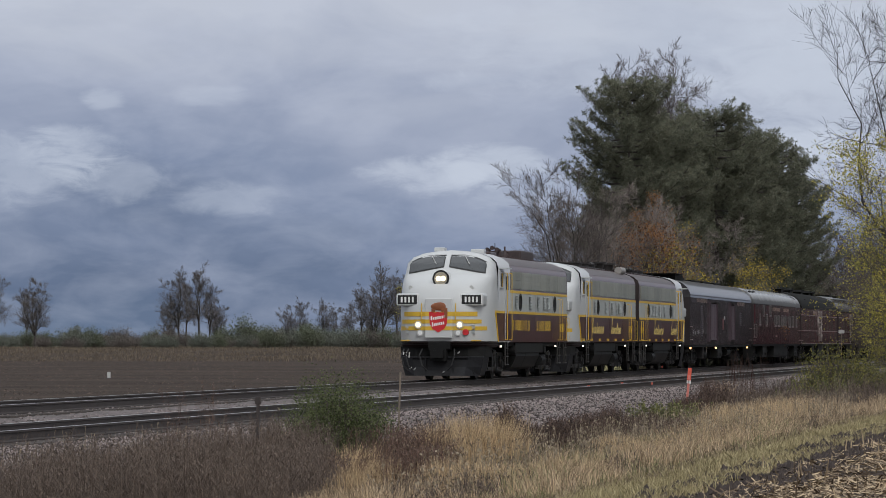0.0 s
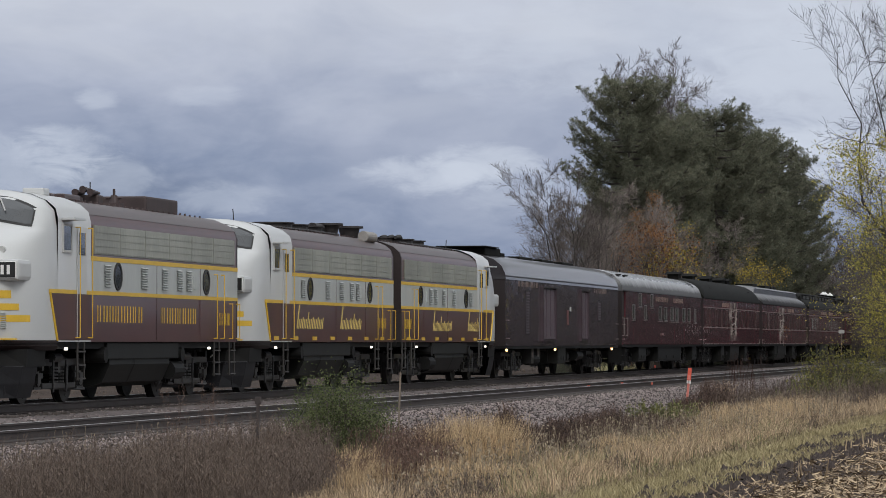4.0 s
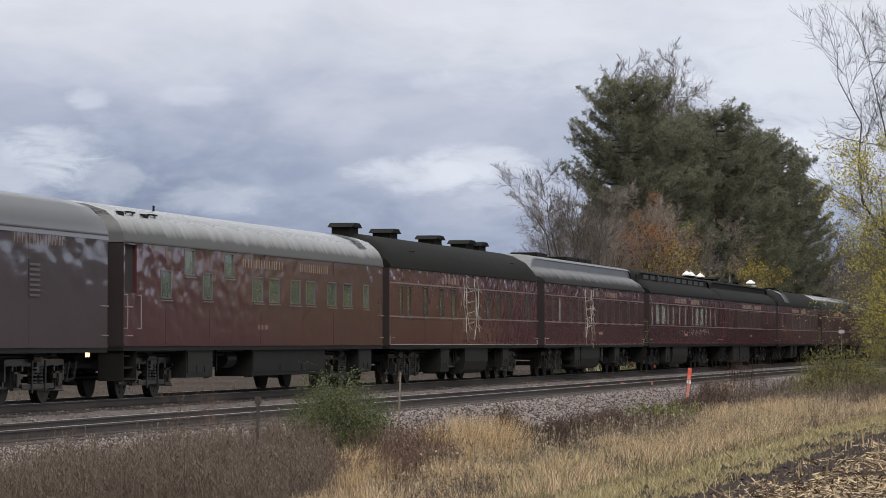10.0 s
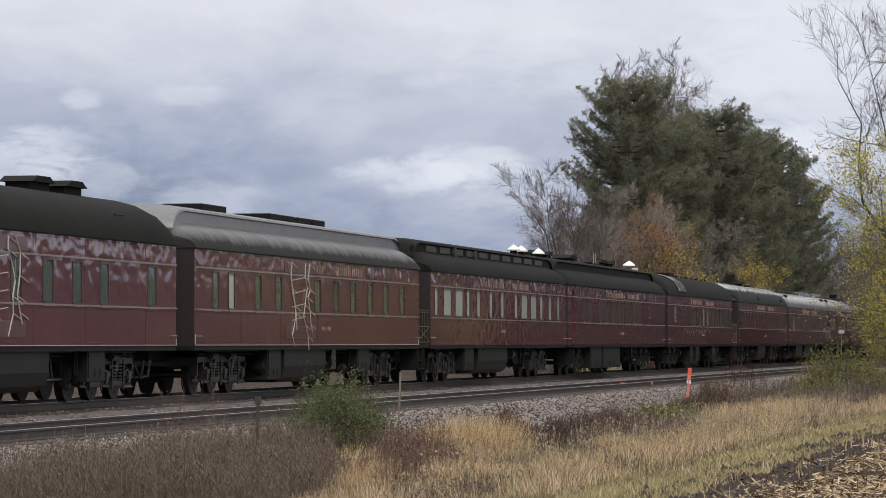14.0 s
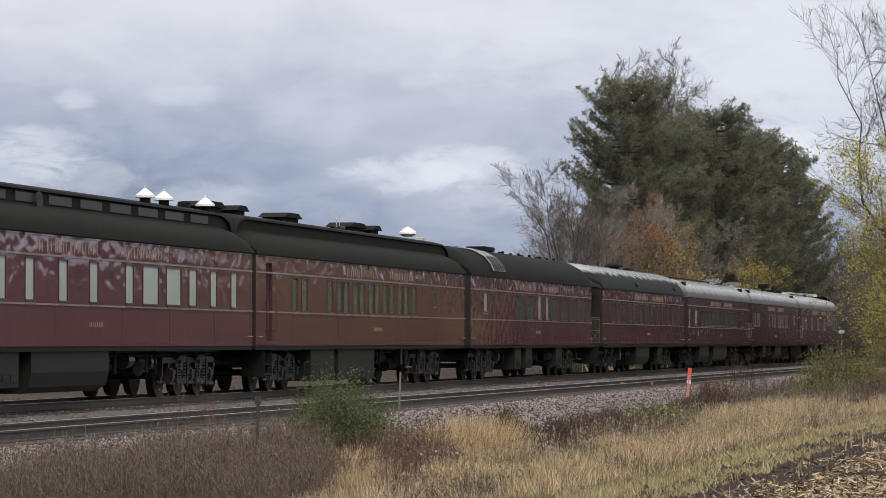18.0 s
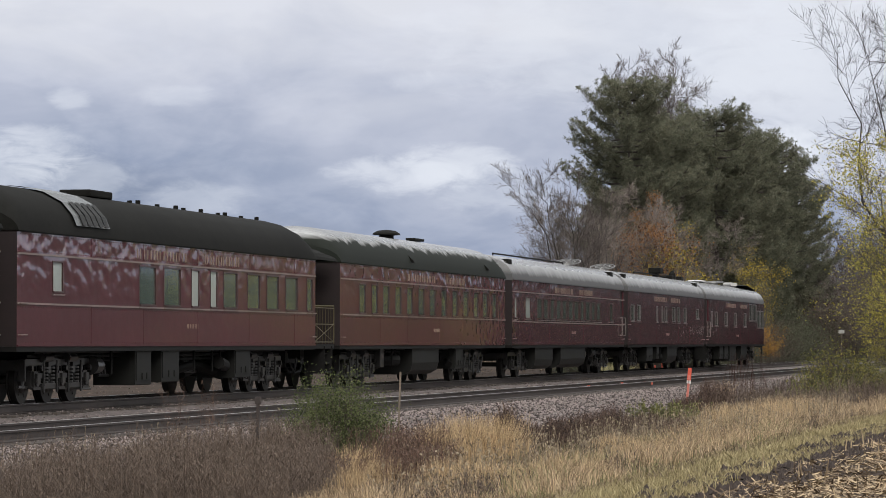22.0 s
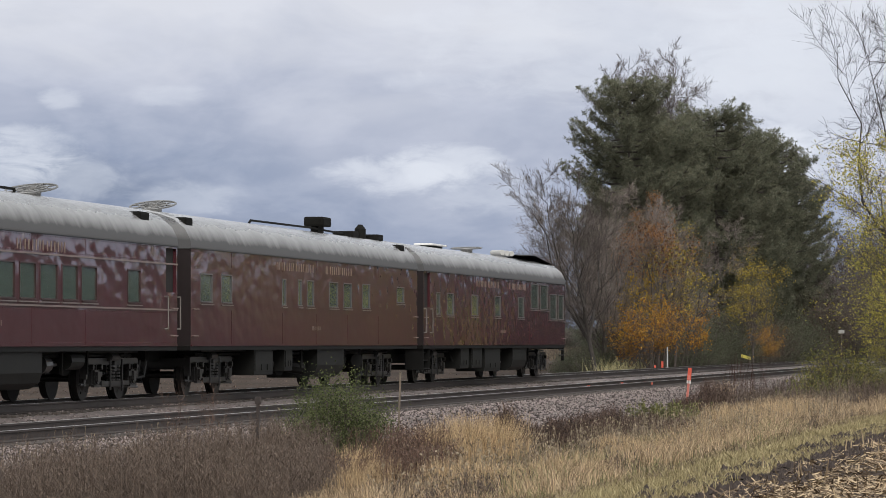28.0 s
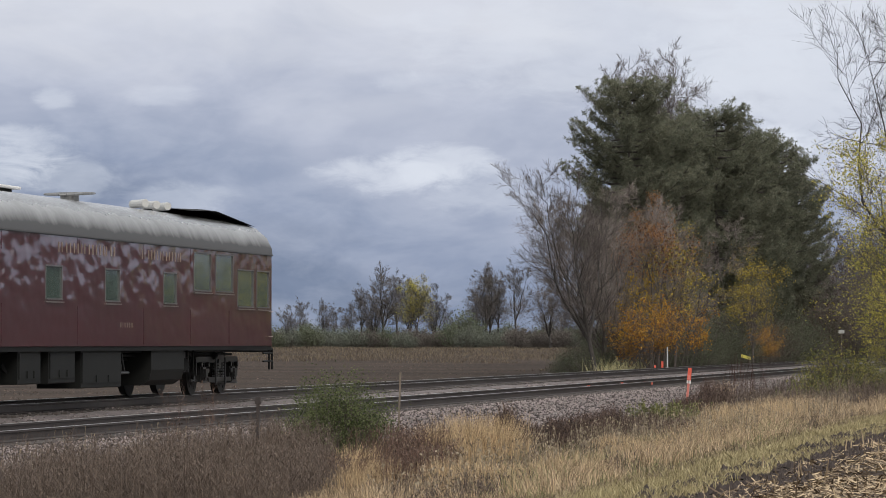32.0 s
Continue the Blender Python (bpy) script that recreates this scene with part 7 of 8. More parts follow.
            cyl(bm, (x, y, 4.05 if x > 0.7 else 4.12), (x, y, 4.13 if x > 0.7 else 4.19), 0.02, 5)
    put("roof_rivets", bm, M["loco_roof"])["kind"] = "stuff"
    # fuel tank and running gear
    prof = [(1.40, 1.1), (1.42, 0.75), (1.25, 0.38), (0.9, 0.28), (-0.9, 0.28), (-1.25, 0.38), (-1.42, 0.75), (-1.40, 1.1)]
    tk = put("fuel_tank", loft(bmesh.new(), [[(x, y, z) for x, z in prof] for y in (6.1, 10.6)], closed=True, cap0=True, cap1=True), M["undergrey"], lab="dark grey fuel tank")
    put("tank_strap", loft(bmesh.new(), [[(x * 1.01, y, z) for x, z in prof[:5]] for y in (7.8, 7.9)]), M["under"], tk)
    put("tank_skirt", boxed(1.36, 1.46, 5.8, 11.2, 0.86, 1.2, 0.02), M["undergrey"])
    for y in (5.6, 11.4):
        put("brake_cylinder", cyl(bmesh.new(), (0.7, y, 0.95), (1.5, y, 0.95), 0.16, 14), M["under"])
    put("air_cylinder", cyl(bmesh.new(), (1.3, 10.8, 0.6), (1.3, 11.6, 0.6), 0.2, 12), M["under"])
    put("frame_rail", boxed(-1.4, 1.4, 1.7, L, 1.08, 1.22, 0.0), M["under"])
    for y in (3.55, L - 3.0):
        truck(th, L - y if flipped else y, 2, 2.75)
    for y in (2.9, 13.6):
        put("running_lamp", cyl(bmesh.new(), (X - 0.06, y, 1.08), (X + 0.0, y, 1.08), 0.03, 10), M["lamp_small"], lab="small lit lamp")
    TRAIN.append((th, TRACK_FAR, y0))
    return th


M["ladder_grey"] = material("worn_ladder_steel", (0.045, 0.042, 0.040), 0.5, metal=0.3, var=0.4, scale=6)
M["tank_grey"] = material("dusty_tank_paint", (0.25, 0.235, 0.22), 0.5, var=0.25, scale=3)
M["script_gold"] = material("pale_gold_script", (0.56, 0.42, 0.12), 0.5, var=0.12)
M["beam"] = material("dark_beam_paint", (0.016, 0.009, 0.009), 0.6, spec=0.3, var=0.3)
M["pilot"] = material("pilot_black_paint", (0.011, 0.011, 0.013), 0.6, coat=0.0, spec=0.25, var=0.4, scale=2.5, fine=20)
M["loco_roof_dark"] = material("rusty_roof_gear", (0.045, 0.030, 0.030), 0.6, var=0.35, scale=3)
M["head_glow"] = glow("main_headlight", (1.0, 0.84, 0.52), 1.3)
M["lamp_small"] = glow("small_lamp", (1.0, 0.9, 0.75), 1.2)
M["reflector_lit"] = material("headlight_reflector", (0.62, 0.55, 0.42), 0.3, metal=0.9, var=0.2, scale=6)
M["roof_gear"] = material("sooty_roof_gear", (0.022, 0.019, 0.019), 0.6, var=0.35, scale=3)
M["carbody_end"] = material("grimy_carbody_end", (0.020, 0.012, 0.012), 0.6, var=0.35, scale=1.5, fine=14)
M["side_mesh"] = material("stainless_side_mesh", (0.35, 0.355, 0.31), 0.4, metal=0.45, var=0.30, scale=1.0, fine=18, stretch=(1, 1, 0.25))
build_locomotive(110.72, "leading diesel locomotive with white nose and lit headlights", False, False)
build_locomotive(127.6, "second diesel locomotive in grey and maroon with yellow stripes", True, False, L=16.3)
build_locomotive(144.9, "third diesel locomotive facing backwards, grey and maroon", True, True, L=15.9)
# ---- ground plants, stubble and small trackside things ----


def column(x, y):
    """Picture column on which a place lies, by its bearing."""
    return 784 + FOCAL * np.tan(radians(TURN) - np.arctan2(-x, y))


def strew(rng, n, x0, x1, y0, y1, cols=(-40, 1620), patch=None, power=1.0, avoid=None):
    """Random places in a strip beside the line, thinned to patches."""
    x = rng.uniform(x0, x1, n)
    y = y0 + (y1 - y0) * rng.random(n) ** power
    c = column(x, y) + rng.normal(0, 24, n)
    keep = (c > cols[0]) & (c < cols[1])
    x, y = x[keep], y[keep]
    if patch:
        size, cut, seed = patch
        f = np.array([noise.noise((a / size, b / size, seed)) for a, b in zip(x, y)])
        k = f + rng.normal(0, 0.12, len(f)) > cut
        x, y = x[k], y[k]
    if avoid:
        size, cut, seed = avoid
        f = np.array([noise.noise((a / size, b / size / 2, seed)) for a, b in zip(x, y)])
        k = f + rng.normal(0, 0.08, len(f)) < cut
        x, y = x[k], y[k]
    z = np.array([ground_z(a, b) for a, b in zip(x, y)])
    return x, y, z


def blades(rng, x, y, z, h, w, lean=0.35):
    """Bent grass blades of two quads."""
    n = len(x)
    base = np.stack([x, y, z - 0.02], 1)
    a = rng.uniform(0, 6.283, n)
    d = np.stack([np.cos(a), np.sin(a), np.zeros(n)], 1)
    f = rng.uniform(0, 6.283, n)
    side = np.stack([np.cos(f), np.sin(f), np.zeros(n)], 1)
    hh = h * rng.uniform(0.55, 1.15, n)
    ln = (lean * rng.uniform(0.1, 1.0, n) * hh)[:, None]
    up = np.zeros((n, 3))
    up[:, 2] = hh
    mid = base + up * 0.55 + d * ln * 0.3
    tip = base + up + d * ln
    ww = (w * rng.uniform(0.7, 1.3, n))[:, None]
    V = np.stack([base - side * ww, base + side * ww, mid + side * ww * 0.8, mid - side * ww * 0.8, tip + side * ww * 0.25, tip - side * ww * 0.25], 1).reshape(-1, 3)
    k = np.arange(n)[:, None] * 6
    return V, np.concatenate([k + np.array([0, 1, 2, 3]), k + np.array([3, 2, 4, 5])])


def tufts(rng, x, y, z, per, h, w, spread=0.07, fan=0.35):
    """Clumps of stems that rise together and fan outwards at the top."""
    n = len(x)
    tall = np.repeat(h * rng.uniform(0.6, 1.2, n), per)
    o = rng.normal(0, spread, (n * per, 2))
    X, Y = np.repeat(x, per) + o[:, 0], np.repeat(y, per) + o[:, 1]
    Z = np.repeat(z, per)
    m = n * per
    hh = tall * rng.uniform(0.55, 1.08, m)
    base = np.stack([X, Y, Z - 0.02], 1)
    out = np.stack([o[:, 0] / spread, o[:, 1] / spread, np.zeros(m)], 1) * (hh * fan * 0.35)[:, None] + rng.normal(0, 0.03, (m, 3))
    up = np.zeros((m, 3))
    up[:, 2] = hh
    mid, tip = base + up * 0.6 + out * 0.35, base + up + out
    f = rng.uniform(0, 6.283, m)
    s = np.stack([np.cos(f), np.sin(f), np.zeros(m)], 1) * (w * rng.uniform(0.7, 1.3, m))[:, None]
    V = np.stack([base - s, base + s, mid + s * 0.8, mid - s * 0.8, tip + s * 0.3, tip - s * 0.3], 1).reshape(-1, 3)
    k = np.arange(m)[:, None] * 6
    return V, np.concatenate([k + np.array([0, 1, 2, 3]), k + np.array([3, 2, 4, 5])])


def weeds(rng, x, y, z, h, twigs=16, w=0.0045, fluff=0.012, spread=0.22):
    """Dead branching stalks with small ragged heads."""
    n = len(x)
    hh = h * rng.uniform(0.6, 1.15, n)
    lean = rng.normal(0, 0.12, (n, 2))
    V, F = [], []
    cnt = 0

    def strip(a, b, wa, wb):
        nonlocal cnt
        f = rng.uniform(0, 6.283, len(a))
        s = np.stack([np.cos(f), np.sin(f), np.zeros(len(a))], 1)
        V.append(np.stack([a - s * wa, a + s * wa, b + s * wb, b - s * wb], 1).reshape(-1, 3))
        F.append(np.arange(len(a))[:, None] * 4 + np.array([0, 1, 2, 3]) + cnt)
        cnt += 4 * len(a)

    base = np.stack([x, y, z - 0.03], 1)
    top = base + np.stack([lean[:, 0] * hh, lean[:, 1] * hh, hh], 1)
    strip(base, top, w * 1.2, w * 0.6)
    for k in range(twigs):
        g = rng.uniform(0.3, 1.0, (n, 1))
        a = base + (top - base) * g
        ang = rng.uniform(0, 6.283, n)
        r = rng.uniform(0.3, 1.0, n) * spread * hh * (1.25 - g[:, 0])
        b = a + np.stack([np.cos(ang) * r, np.sin(ang) * r, r * rng.uniform(0.6, 1.6, n)], 1)
        strip(a, b, w * 0.7, w * 0.4)
        if fluff and k % 2 == 0:
            e = b + rng.normal(0, 0.018, (n, 3))
            strip(b, e + np.array([0, 0, fluff]), fluff * 0.5, fluff)
    return np.concatenate(V), np.concatenate(F)


def stuff(name, VF, mat, label, category="grass"):
    return tagged(raw(name, VF[0], VF[1], mat), label, category, kind="stuff")


def swell(x, y, size, seed, lo, hi):
    """Heights that rise and fall from patch to patch."""
    f = np.array([noise.noise((a / size, b / size / 1.6, seed)) for a, b in zip(x, y)])
    return lo + (hi - lo) * np.clip(0.5 + 1.1 * f, 0, 1)


def spot(px, dist):
    """A place on a bearing at a distance."""
    a = bearing(px)
    return -dist * math.sin(a), dist * math.cos(a)


def around(rng, n, px, dist, rx, ry):
    """Places strewn round a spot, thinning outwards."""
    cx, cy = spot(px, dist)
    x, y = cx + rng.normal(0, rx * 0.5, n), cy + rng.normal(0, ry * 0.5, n)
    return x, y, np.array([ground_z(a, b) for a, b in zip(x, y)])


def build_plants():
    rng = np.random.default_rng(17)
    # tan grass along the ditch: low and thin in places, standing high in others
    x, y, z = strew(rng, 80000, -10.1, -6.9, 36, 150, patch=(0.9, -0.14, 2.0), power=1.35, avoid=(1.5, 0.16, 11.0))
    stuff("tall_dry_grass", blades(rng, x, y, z, swell(x, y, 1.6, 5.0, 0.12, 0.44), 0.0040, 0.8), M["grass_tan"], "tall tan dry grass along the ditch")
    x, y, z = strew(rng, 1500, -10.0, -7.4, 36, 120, cols=(760, 1420), patch=(1.2, -0.02, 5.0), power=1.2, avoid=(1.5, 0.18, 11.0))
    stuff("golden_grass", tufts(rng, x, y, z, 44, swell(x, y, 2.2, 9.0, 0.16, 0.40), 0.0028, 0.08, 0.7), M["grass_gold"], "golden upright grass stems in clumps")
    x, y, z = strew(rng, 80000, -12.9, -6.6, 36, 165, power=1.3)
    stuff("undergrass", blades(rng, x, y, z, swell(x, y, 1.1, 3.0, 0.08, 0.26), 0.006, 1.1), M["grass_dull"], "low dull grass and litter between taller stems")
    # green blades coming through the dead grass
    x, y, z = strew(rng, 26000, -11.0, -6.8, 36, 110, cols=(860, 1420), patch=(1.4, 0.10, 27.0), power=1.2)
    stuff("green_grass", blades(rng, x, y, z, swell(x, y, 1.4, 13.0, 0.12, 0.42), 0.0045, 0.9), M["grass_fresh"], "dull green grass showing through the dead stems")
    # high golden clumps round the green bush and beyond it
    for px, dist, n, rx, ry, h in ((510, 65.5, 50, 0.5, 0.7, 0.55), (540, 62.0, 40, 0.4, 0.5, 0.45), (600, 56.5, 40, 0.5, 0.5, 0.55), (640, 54.5, 70, 0.4, 0.8, 0.72), (650, 51.0, 70, 0.45, 0.9, 0.5), (590, 51.5, 30, 0.4, 0.6, 0.4),
                                   (775, 59.0, 80, 0.4, 0.9, 0.85), (815, 62.0, 120, 0.6, 1.2, 1.0), (855, 61.0, 100, 0.5, 1.2, 0.9), (790, 51.0, 60, 0.4, 1.0, 0.45), (870, 48.0, 80, 0.4, 0.8, 0.35), (1090, 64.0, 70, 0.5, 1.6, 0.42),
                                   (1135, 61.0, 70, 0.5, 1.6, 0.36), (1300, 96.0, 80, 0.8, 3.5, 0.6), (1350, 90.0, 100, 0.8, 4.0, 0.62), (1395, 96.0, 90, 0.8, 4.0, 0.62), (1280, 126.0, 16, 0.2, 1.0, 0.95), (1230, 84.0, 50, 0.8, 3.0, 0.4)):
        p = around(rng, n, px, dist, rx, ry)
        stuff("golden_grass", tufts(rng, *p, 40, h * 0.9, 0.0032, 0.06, 0.55), M["grass_gold"], "high golden grass clump beside the ditch")
    p = strew(rng, 15000, -12.6, -7.2, 38, 120, cols=(660, 1500))
    f = np.array([noise.noise((a / 1.5, b / 3.0, 11.0)) for a, b in zip(p[0], p[1])])
    p = [q[f > 0.26] for q in p]
    stuff("dead_weeds", weeds(rng, *p, 0.32, 14, 0.0035, 0.010), M["weed"], "low dead brown weeds in the ditch", "weeds")
    # seed heads: pale plumes over the grass
    p = strew(rng, 3600, -12.0, -7.6, 38, 120, cols=(640, 1500), patch=(1.6, 0.0, 9.0))
    stuff("plume_grass", weeds(rng, *p, 0.66, 7, 0.0030, 0.016, 0.06), M["grass_plume"], "thin grass stems with pale seed plumes")
    p = strew(rng, 9000, -11.5, -9.0, 35, 48, cols=(-60, 90), patch=(1.2, -0.1, 8.0))
    stuff("golden_grass", blades(rng, *p, 0.6, 0.005, 0.6), M["grass_tan"], "tan grass among dead weeds")
    # brown dead weeds, thickest nearest the tracks
    x, y, z = strew(rng, 9500, -14.6, -9.6, 37, 66, cols=(-60, 560))
    stuff("dead_weeds", weeds(rng, x, y, z, swell(x, y, 1.3, 15.0, 0.72, 1.08), 26, 0.0028, 0.0065, 0.26), M["weed"], "dense dead grey-brown weeds", "weeds")
    p = strew(rng, 900, -14.9, -13.6, 42, 66, cols=(-60, 500), patch=(2.0, 0.0, 3.0))
    stuff("bank_weeds", weeds(rng, *p, 1.05, 20, 0.0028, 0.007), M["weed"], "tall dead weeds at the foot of the bank", "weeds")
    p = around(rng, 26, 355, 58.0, 0.5, 0.8)
    stuff("red_weeds", weeds(rng, *p, 1.45, 34, 0.0022, 0.007, 0.2), M["weed_red2"], "high wispy red-brown weeds before the rails", "weeds")
    for px, dist, n, rx, ry, h in ((715, 58.0, 420, 0.7, 1.4, 0.85), (730, 52.0, 420, 0.5, 1.4, 0.6), (560, 53.0, 300, 0.7, 1.0, 0.6)):
        p = around(rng, n, px, dist, rx, ry)
        stuff("red_weeds", weeds(rng, *p, h, 20, 0.0032, 0.009), M["weed_red2"], "dead red-brown weeds beside the bush", "weeds")
    # brown thickets of dock and bramble in the ditch
    for px, dist, n, rx, ry, h in ((925, 71.5, 380, 0.6, 1.2, 0.58), (985, 69.0, 520, 0.7, 1.4, 0.62), (1030, 75.0, 460, 0.6, 1.8, 0.62), (1078, 82.0, 360, 0.55, 1.8, 0.70), (896, 76.0, 160, 0.3, 0.6, 0.8), (1140, 92.0, 200, 0.7, 2.5, 0.45),
                                   (1195, 80.0, 240, 0.7, 2.5, 0.4), (1262, 112.0, 420, 0.7, 3.0, 1.0), (1215, 112.0, 260, 0.6, 2.5, 0.55)):
        x, y, z = around(rng, n, px, dist, rx, ry)
        cx, cy = spot(px, dist)
        mound = np.clip(1.15 - 0.7 * (((x - cx) / rx) ** 2 + ((y - cy) / ry) ** 2), 0.25, 1.15)
        stuff("dock_weeds", weeds(rng, x, y, z, h * mound, 26, 0.0034, 0.010, 0.34), M["weed_dock"], "dark red-brown dead dock and bramble in the ditch", "weeds")
    x, y, z = strew(rng, 4500, -15.0, -12.0, 66, 126, cols=(860, 1300), patch=(1.3, 0.12, 14.0))
    stuff("dock_weeds", weeds(rng, x, y, z, swell(x, y, 1.5, 19.0, 0.12, 0.36), 14, 0.004, 0.011), M["weed"], "low dead weeds by the bank", "weeds")
    p = around(rng, 120, 1175, 100.0, 1.0, 3.0)
    stuff("green_weeds", weeds(rng, *p, 0.6, 18, 0.006, 0.03), M["leaf_olive2"], "green leafy weeds at the foot of the bank", "weeds")
    p = around(rng, 60, 1320, 135.0, 1.0, 4.0)
    stuff("red_weeds", weeds(rng, *p, 1.7, 8, 0.008, 0.012, 0.07), M["weed_stalk"], "tall thin red-brown stalks beside the line", "weeds")
    x, y, z = strew(rng, 6000, -14.8, -8.5, 104, 178, cols=(1270, 1560))
    stuff("dead_weeds", weeds(rng, x, y, z, swell(x, y, 2.5, 23.0, 0.3, 0.95), 16, 0.006, 0.015), M["weed"], "dead brown weeds beside the line", "weeds")
    p = strew(rng, 800, -14.8, -10.0, 118, 170, cols=(1430, 1560))
    stuff("green_weeds", weeds(rng, *p, 1.1, 18, 0.007, 0.03), M["leaf_olive2"], "green-yellow leafy weeds beside the line", "weeds")
    x, y, z = strew(rng, 9000, -14.0, -8.6, 96, 170, cols=(1240, 1560), patch=(2.5, -0.05, 21.0))
    stuff("tall_dry_grass", blades(rng, x, y, z, swell(x, y, 2.5, 29.0, 0.2, 0.6), 0.007, 0.6), M["grass_gold"], "tall pale grass stems beside the line")
    # short greenish verge
    p = strew(rng, 56000, -7.2, -5.1, 35, 120, patch=(1.3, -0.22, 41.0), power=1.2)
    stuff("verge_grass", blades(rng, *p, 0.13, 0.006, 0.9), M["grass_green"], "short yellow-green grass on the field verge")
    # stubble of a harvested maize field
    x, y, z = strew(rng, 46000, -4.85, 1.0, 35, 95, patch=(0.5, -0.22, 31.0), power=1.2)
    n = len(x)
    a = rng.uniform(0, 6.283, n)
    L = rng.uniform(0.03, 0.15, n)
    tilt = np.abs(rng.normal(0.15, 0.25, n))
    c = np.stack([x, y, z + rng.uniform(0.0, 0.05, n)], 1)
    d = np.stack([np.cos(a) * L, np.sin(a) * L, L * tilt], 1)
    f = np.stack([-np.sin(a), np.cos(a), rng.normal(0, 0.5, n)], 1) * rng.uniform(0.003, 0.009, (n, 1))
    V = np.stack([c - d - f, c - d + f, c + d + f, c + d - f], 1).reshape(-1, 3)
    stuff("maize_stubble", (V, np.arange(n)[:, None] * 4 + np.array([0, 1, 2, 3])), M["stubble"], "chopped pale maize stalks on dark soil", "stubble")
    p = strew(rng, 350, -5.3, 1.0, 35, 80)
    stuff("standing_stubble", blades(rng, *p, 0.26, 0.012, 0.3), M["stubble"], "short standing maize stalks", "stubble")
    # clods of turned earth along the field edge
    octa = np.array([(1, 0, 0), (0, 1, 0), (-1, 0, 0), (0, -1, 0), (0, 0, 1), (0, 0, -0.5)], float)
    tri = np.array([(0, 1, 4), (1, 2, 4), (2, 3, 4), (3, 0, 4), (1, 0, 5), (2, 1, 5), (3, 2, 5), (0, 3, 5)])
    x, y, z = strew(rng, 22000, -5.8, -4.3, 35, 95, patch=(1.0, -0.05, 6.0))
    s = 0.012 + 0.075 * rng.random(len(x)) ** 3
    V = (octa[None] * rng.uniform(0.5, 1.3, (len(x), 6, 1)) * s[:, None, None] + np.stack([x, y, z + s * 0.2], 1)[:, None]).reshape(-1, 3)
    F = (np.arange(len(x))[:, None, None] * 6 + tri[None]).reshape(-1, 3)
    stuff("earth_clods", (V, F), M["clod"], "dark clods of turned earth along the field edge", "earth")
    # rough grass over the far part of the ploughed field
    x, y, z = strew(rng, 150000, -260, -38, 190, 600, cols=(-60, 1080))
    far = np.hypot(x, y)
    f = np.array([noise.noise((a / 26, b / 40, 3.0)) for a, b in zip(x, y)])
    k = (far > 330 + 50 * f) | ((far > 250) & (f > 0.25))
    stuff("field_grass", blades(rng, x[k], y[k], z[k], swell(x[k], y[k], 18.0, 4.0, 0.12, 0.5), 0.03, 0.9), M["field_grass"], "rough tan grass at the far side of the field")
    x, y, z = strew(rng, 60000, -200, -29, 110, 360, cols=(-60, 1080), patch=(9.0, -0.1, 12.0), power=1.3)
    stuff("field_litter", blades(rng, x, y, z, 0.08, 0.022, 2.5), M["field_litter"], "clods and stalk litter on the ploughed field", "litter")
    # verge grass at the wood's edge
    x, y, z = strew(rng, 9000, -30.5, -27.2, 140, 190, cols=(1085, 1215))
    stuff("bank_grass", blades(rng, x, y, z, swell(x, y, 1.6, 8.0, 0.9, 1.6), 0.010, 0.7), M["grass_pale"], "pale rough grass at the foot of the wood")
    # a few stems on the track shoulder
    p = strew(rng, 160, -15.6, -14.8, 40, 60, cols=(-30, 420))
    stuff("plume_grass", weeds(rng, *p, 1.0, 10, 0.003, 0.013, 0.07), M["grass_plume"], "pale seed plumes in front of the rails")


M["grass_gold"] = material("golden_grass", (0.72, 0.545, 0.335), 0.85, scale=0.7, island=1.5, tint=(0.25, 0.175, 0.10), through_light=0.3)
M["grass_fresh"] = material("dull_green_grass", (0.30, 0.30, 0.145), 0.85, scale=0.7, island=0.9, tint=(0.12, 0.125, 0.055), through_light=0.3)
M["weed_dock"] = material("dark_dock_weed", (0.135, 0.088, 0.068), 0.9, scale=0.6, island=0.9, tint=(0.042, 0.028, 0.023))
M["weed_stalk"] = material("red_brown_stalk", (0.085, 0.045, 0.036), 0.9, scale=0.6, island=0.6, tint=(0.05, 0.028, 0.022))
M["grass_dull"] = material("dull_grass_litter", (0.32, 0.245, 0.165), 0.85, scale=0.7, island=1.1, tint=(0.075, 0.057, 0.037))
M["grass_plume"] = material("pale_plumes", (0.36, 0.30, 0.21), 0.85, scale=0.7, island=0.6, tint=(0.18, 0.14, 0.10))
M["grass_pale"] = material("pale_bank_grass", (0.48, 0.44, 0.24), 0.85, scale=0.4, island=0.6, tint=(0.28, 0.26, 0.13))
M["leaf_olive2"] = material("olive_weed", (0.17, 0.17, 0.055), 0.8, scale=0.8, island=0.8, tint=(0.07, 0.075, 0.03))
M["weed_red2"] = material("red_brown_weed", (0.17, 0.105, 0.078), 0.9, scale=0.6, island=0.9, tint=(0.07, 0.045, 0.036))
M["field_litter"] = material("field_litter", (0.20, 0.15, 0.115), 0.9, scale=0.04, island=1.2, tint=(0.05, 0.036, 0.028))
M["clod"] = material("earth_clod", (0.048, 0.036, 0.032), 0.95, var=0.35, scale=3)
build_plants()


def post(name, label, px, dist, h, w, mat, lean=0.0, cat="post"):
    th = empty(name, label, cat)
    part("stake", boxed(-w / 2, w / 2, -w / 2, w / 2, -0.3, h, w * 0.15), mat, th)
    a = bearing(px)
    x, y = -dist * math.sin(a), dist * math.cos(a)
    th.location = (x, y, ground_z(x, y))
    th.rotation_euler = (0, lean, 0)
    return th


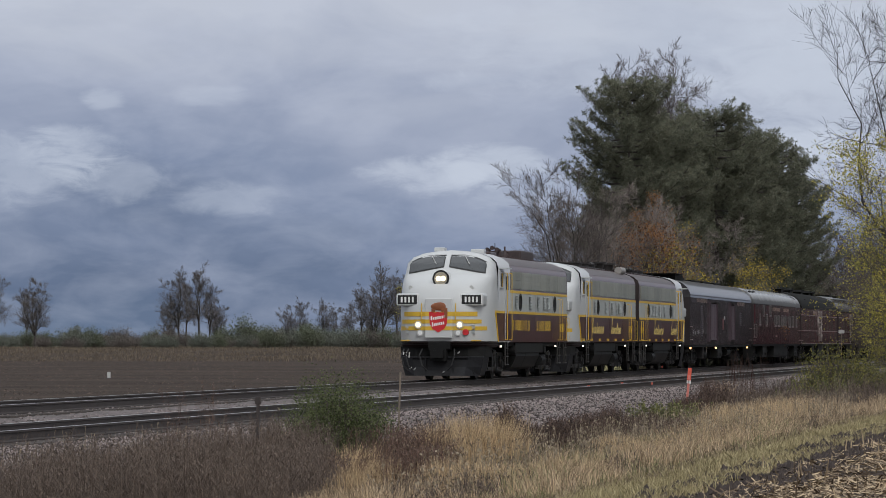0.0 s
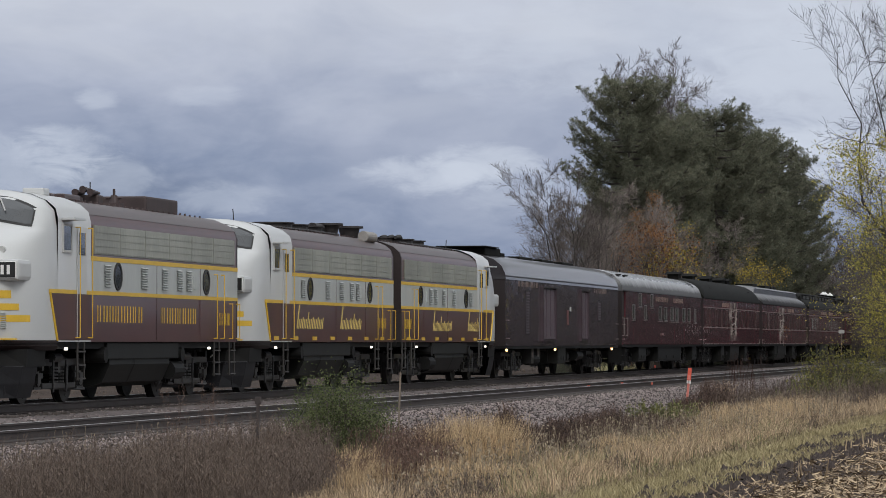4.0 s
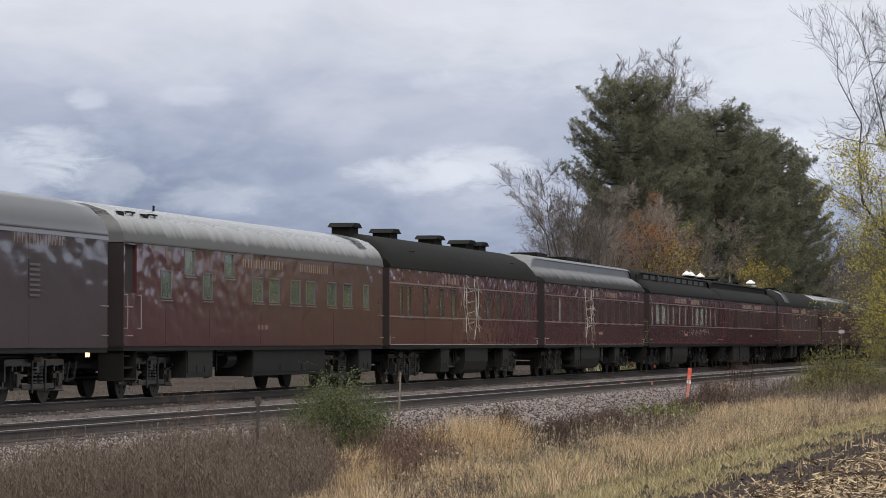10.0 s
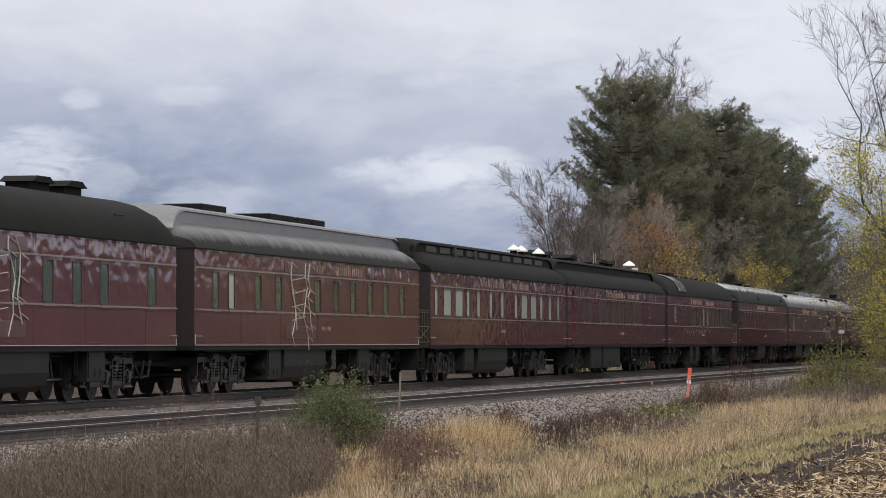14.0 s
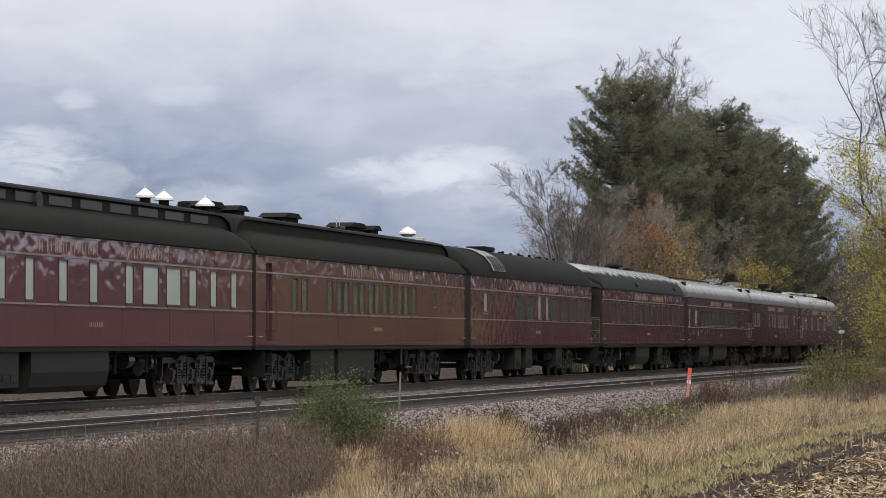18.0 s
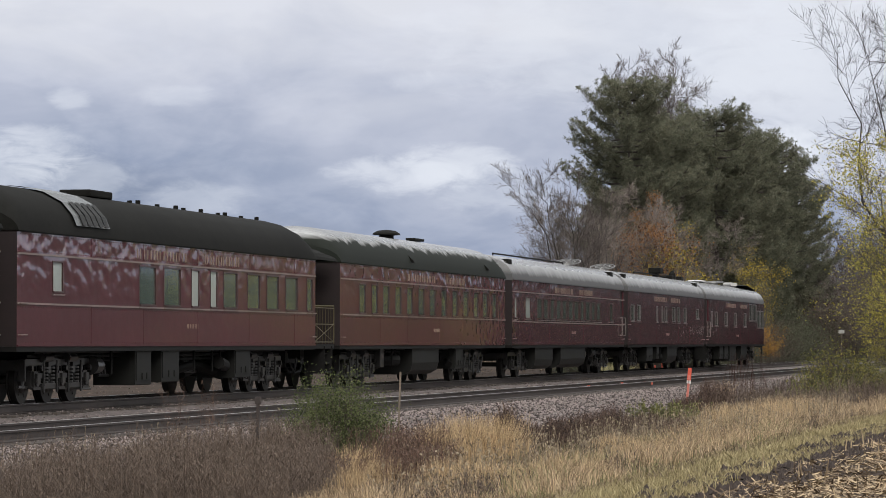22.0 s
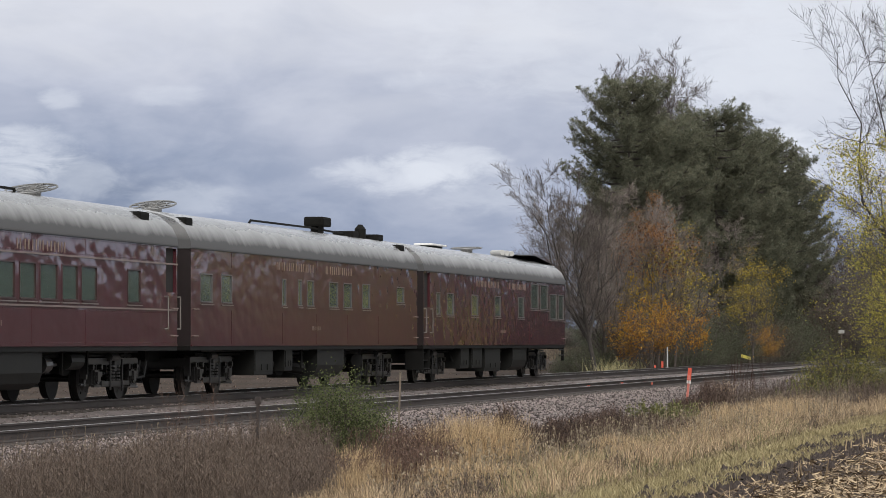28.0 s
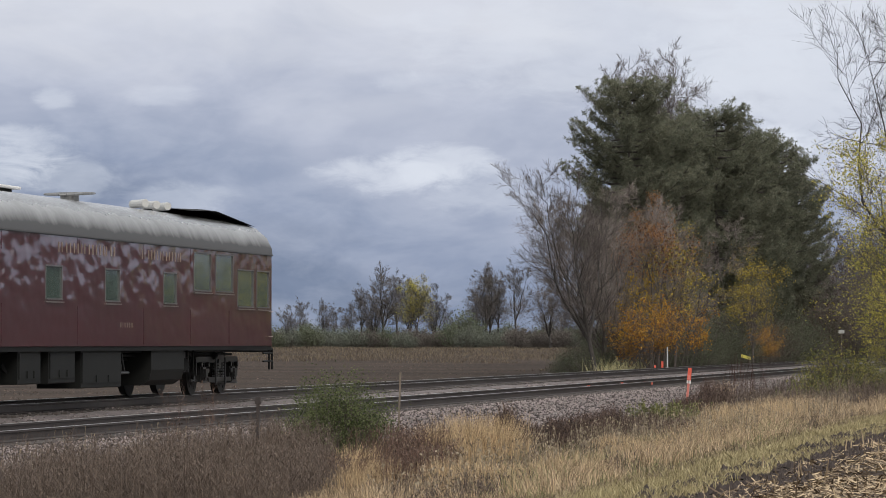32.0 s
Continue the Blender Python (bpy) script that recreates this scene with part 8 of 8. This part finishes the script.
def build_trackside():
    # orange marker with a red and white head
    t = post("marker_post", "leaning orange-red marker post with a white collar", 1213, 113.5, 1.25, 0.07, M["post_pink"], lean=0.10)
    part("head", boxed(-0.06, 0.06, -0.03, 0.03, 1.05, 1.48, 0.008), M["post_orange"], t, "bright red head")
    part("collar", boxed(-0.065, 0.065, -0.035, 0.035, 0.98, 1.08), M["white"], t, "white band")
    t = post("survey_stake", "thin weathered wooden stake", 704, 67.5, 1.75, 0.035, M["wood_stake"], lean=0.03)
    t = post("fence_post", "old rusty steel fence post", 457, 55.5, 1.45, 0.05, M["rail_rust"])
    part("cap", boxed(-0.05, 0.05, -0.03, 0.03, 1.33, 1.45, 0.01), M["rail_rust"], t)
    # small orange flags and pins on the shoulder
    for px, dist, h in ((1039, 117.0, 0.22), (1098, 127.0, 0.2), (1092, 122.0, 0.14), (1139, 129.0, 0.2), (1150, 124.0, 0.24), (1094, 125.0, 0.12)):
        a = bearing(px)
        x, y = -dist * math.sin(a), dist * math.cos(a)
        th = empty("marker_flag", "small orange survey flag on the ballast", "flag", "survey flags")
        th.location = (x, y, -0.42 if x < -16.5 else -0.6)
        part("pin", boxed(-0.008, 0.008, -0.008, 0.008, -0.1, h), M["steel"], th)
        part("flag", boxed(0.0, 0.10, -0.004, 0.004, h - 0.09, h), M["flag_orange"], th)
    # posts at the foot of the wood
    for px, h in ((1159, 0.55), (1172, 0.75)):
        post("marker_post", "short orange-red cable marker post", px, 176, h + 0.15, 0.1, M["post_orange"])
    post("marker_post", "thin pale grey post", 1181, 180, 1.6, 0.06, M["light_grey"])
    # yellow board beside the line
    t = post("line_sign", "small tilted yellow board on a thin post", 1327, 208, 1.15, 0.05, M["wood_stake"], cat="sign")
    b = part("board", boxed(-0.52, 0.05, -0.02, 0.02, 0.84, 1.02), M["sign_yellow"], t, "yellow board")
    for v in b.data.vertices:
        v.co.z -= 0.28 * v.co.x
    # white arched marker further along
    t = post("line_sign", "white curved-top marker on a post", 1489, 196, 2.45, 0.03, M["wood_stake"], cat="sign")
    part("board", boxed(-0.16, 0.16, -0.02, 0.02, 2.42, 2.62, 0.06), M["light_grey"], t)
    # small white box in the field
    t = empty("field_marker", "small white marker standing in the ploughed field", "marker")
    a = bearing(193)
    part("plate", boxed(-0.10, 0.10, -0.06, 0.06, -0.1, 0.36, 0.03), M["light_grey"], t)
    t.location = (-215 * math.sin(a), 215 * math.cos(a), ground_z(-215 * math.sin(a), 215 * math.cos(a)))
    # green bush in the ditch
    b = shrub("green_bush", 71, 1.75, 1.4, 1.72, M["leaf_green"], 34000, 0.018, "dense green leafy bush in the ditch", twigs=110)
    place(b, 600, 60.5, 0.4, 1.0, 0.05)
    b = shrub("weed_bush", 72, 0.5, 0.5, 0.72, M["leaf_brown"], 1600, 0.018, "dark brown seeding dock plant", "weed", twigs=50)
    place(b, 896, 83, 0.0, 1.0, 0.02)
    b = shrub("willow_bush", 73, 2.0, 2.0, 1.55, M["leaf_willow"], 5000, 0.03, "yellow-green leafy bush beside the line", twigs=120)
    place(b, 1475, 130, 0.0, 1.35, 0.02)
    again(b, 1520, 135, 2.0, 1.1, 0.02)
    again(b, 1448, 134, 4.0, 0.8, 0.02)


M["post_pink"] = material("faded_orange_post", (0.60, 0.19, 0.15), 0.55, var=0.1)
M["flag_orange"] = material("faded_orange_flag", (0.50, 0.13, 0.09), 0.6, var=0.15)
M["wood_stake"] = material("weathered_wood", (0.17, 0.14, 0.11), 0.85, var=0.3, scale=6)
M["leaf_willow"] = material("willow_leaves", (0.34, 0.31, 0.09), 0.8, scale=0.8, island=0.8, tint=(0.14, 0.145, 0.05), through_light=0.4)
build_trackside()
build_ties()


def motions():
    times = [i * 0.5 for i in range(65)]
    for th, x, y in TRAIN:
        walk(th, [(t, pose(x, y - run(t), 0)) for t in times])
    spin = [(k / FPS, math.degrees(run(k / FPS) / WHEEL_R) % 360) for k in range(32 * FPS + 1)]
    for w, k in WHEELS:
        walk(w, [(t, pose(0, k, WHEEL_R, a)) for t, a in spin])
    drift = [0.0, 8.0, 16.0, 24.0, 32.0]
    walk(sky_backdrop, [(t, pose(0, 0, 0, 0, 0, math.degrees(SKY_DRIFT * t / 32.0))) for t in drift])


SKY_DRIFT = 85.0 / FOCAL
motions()
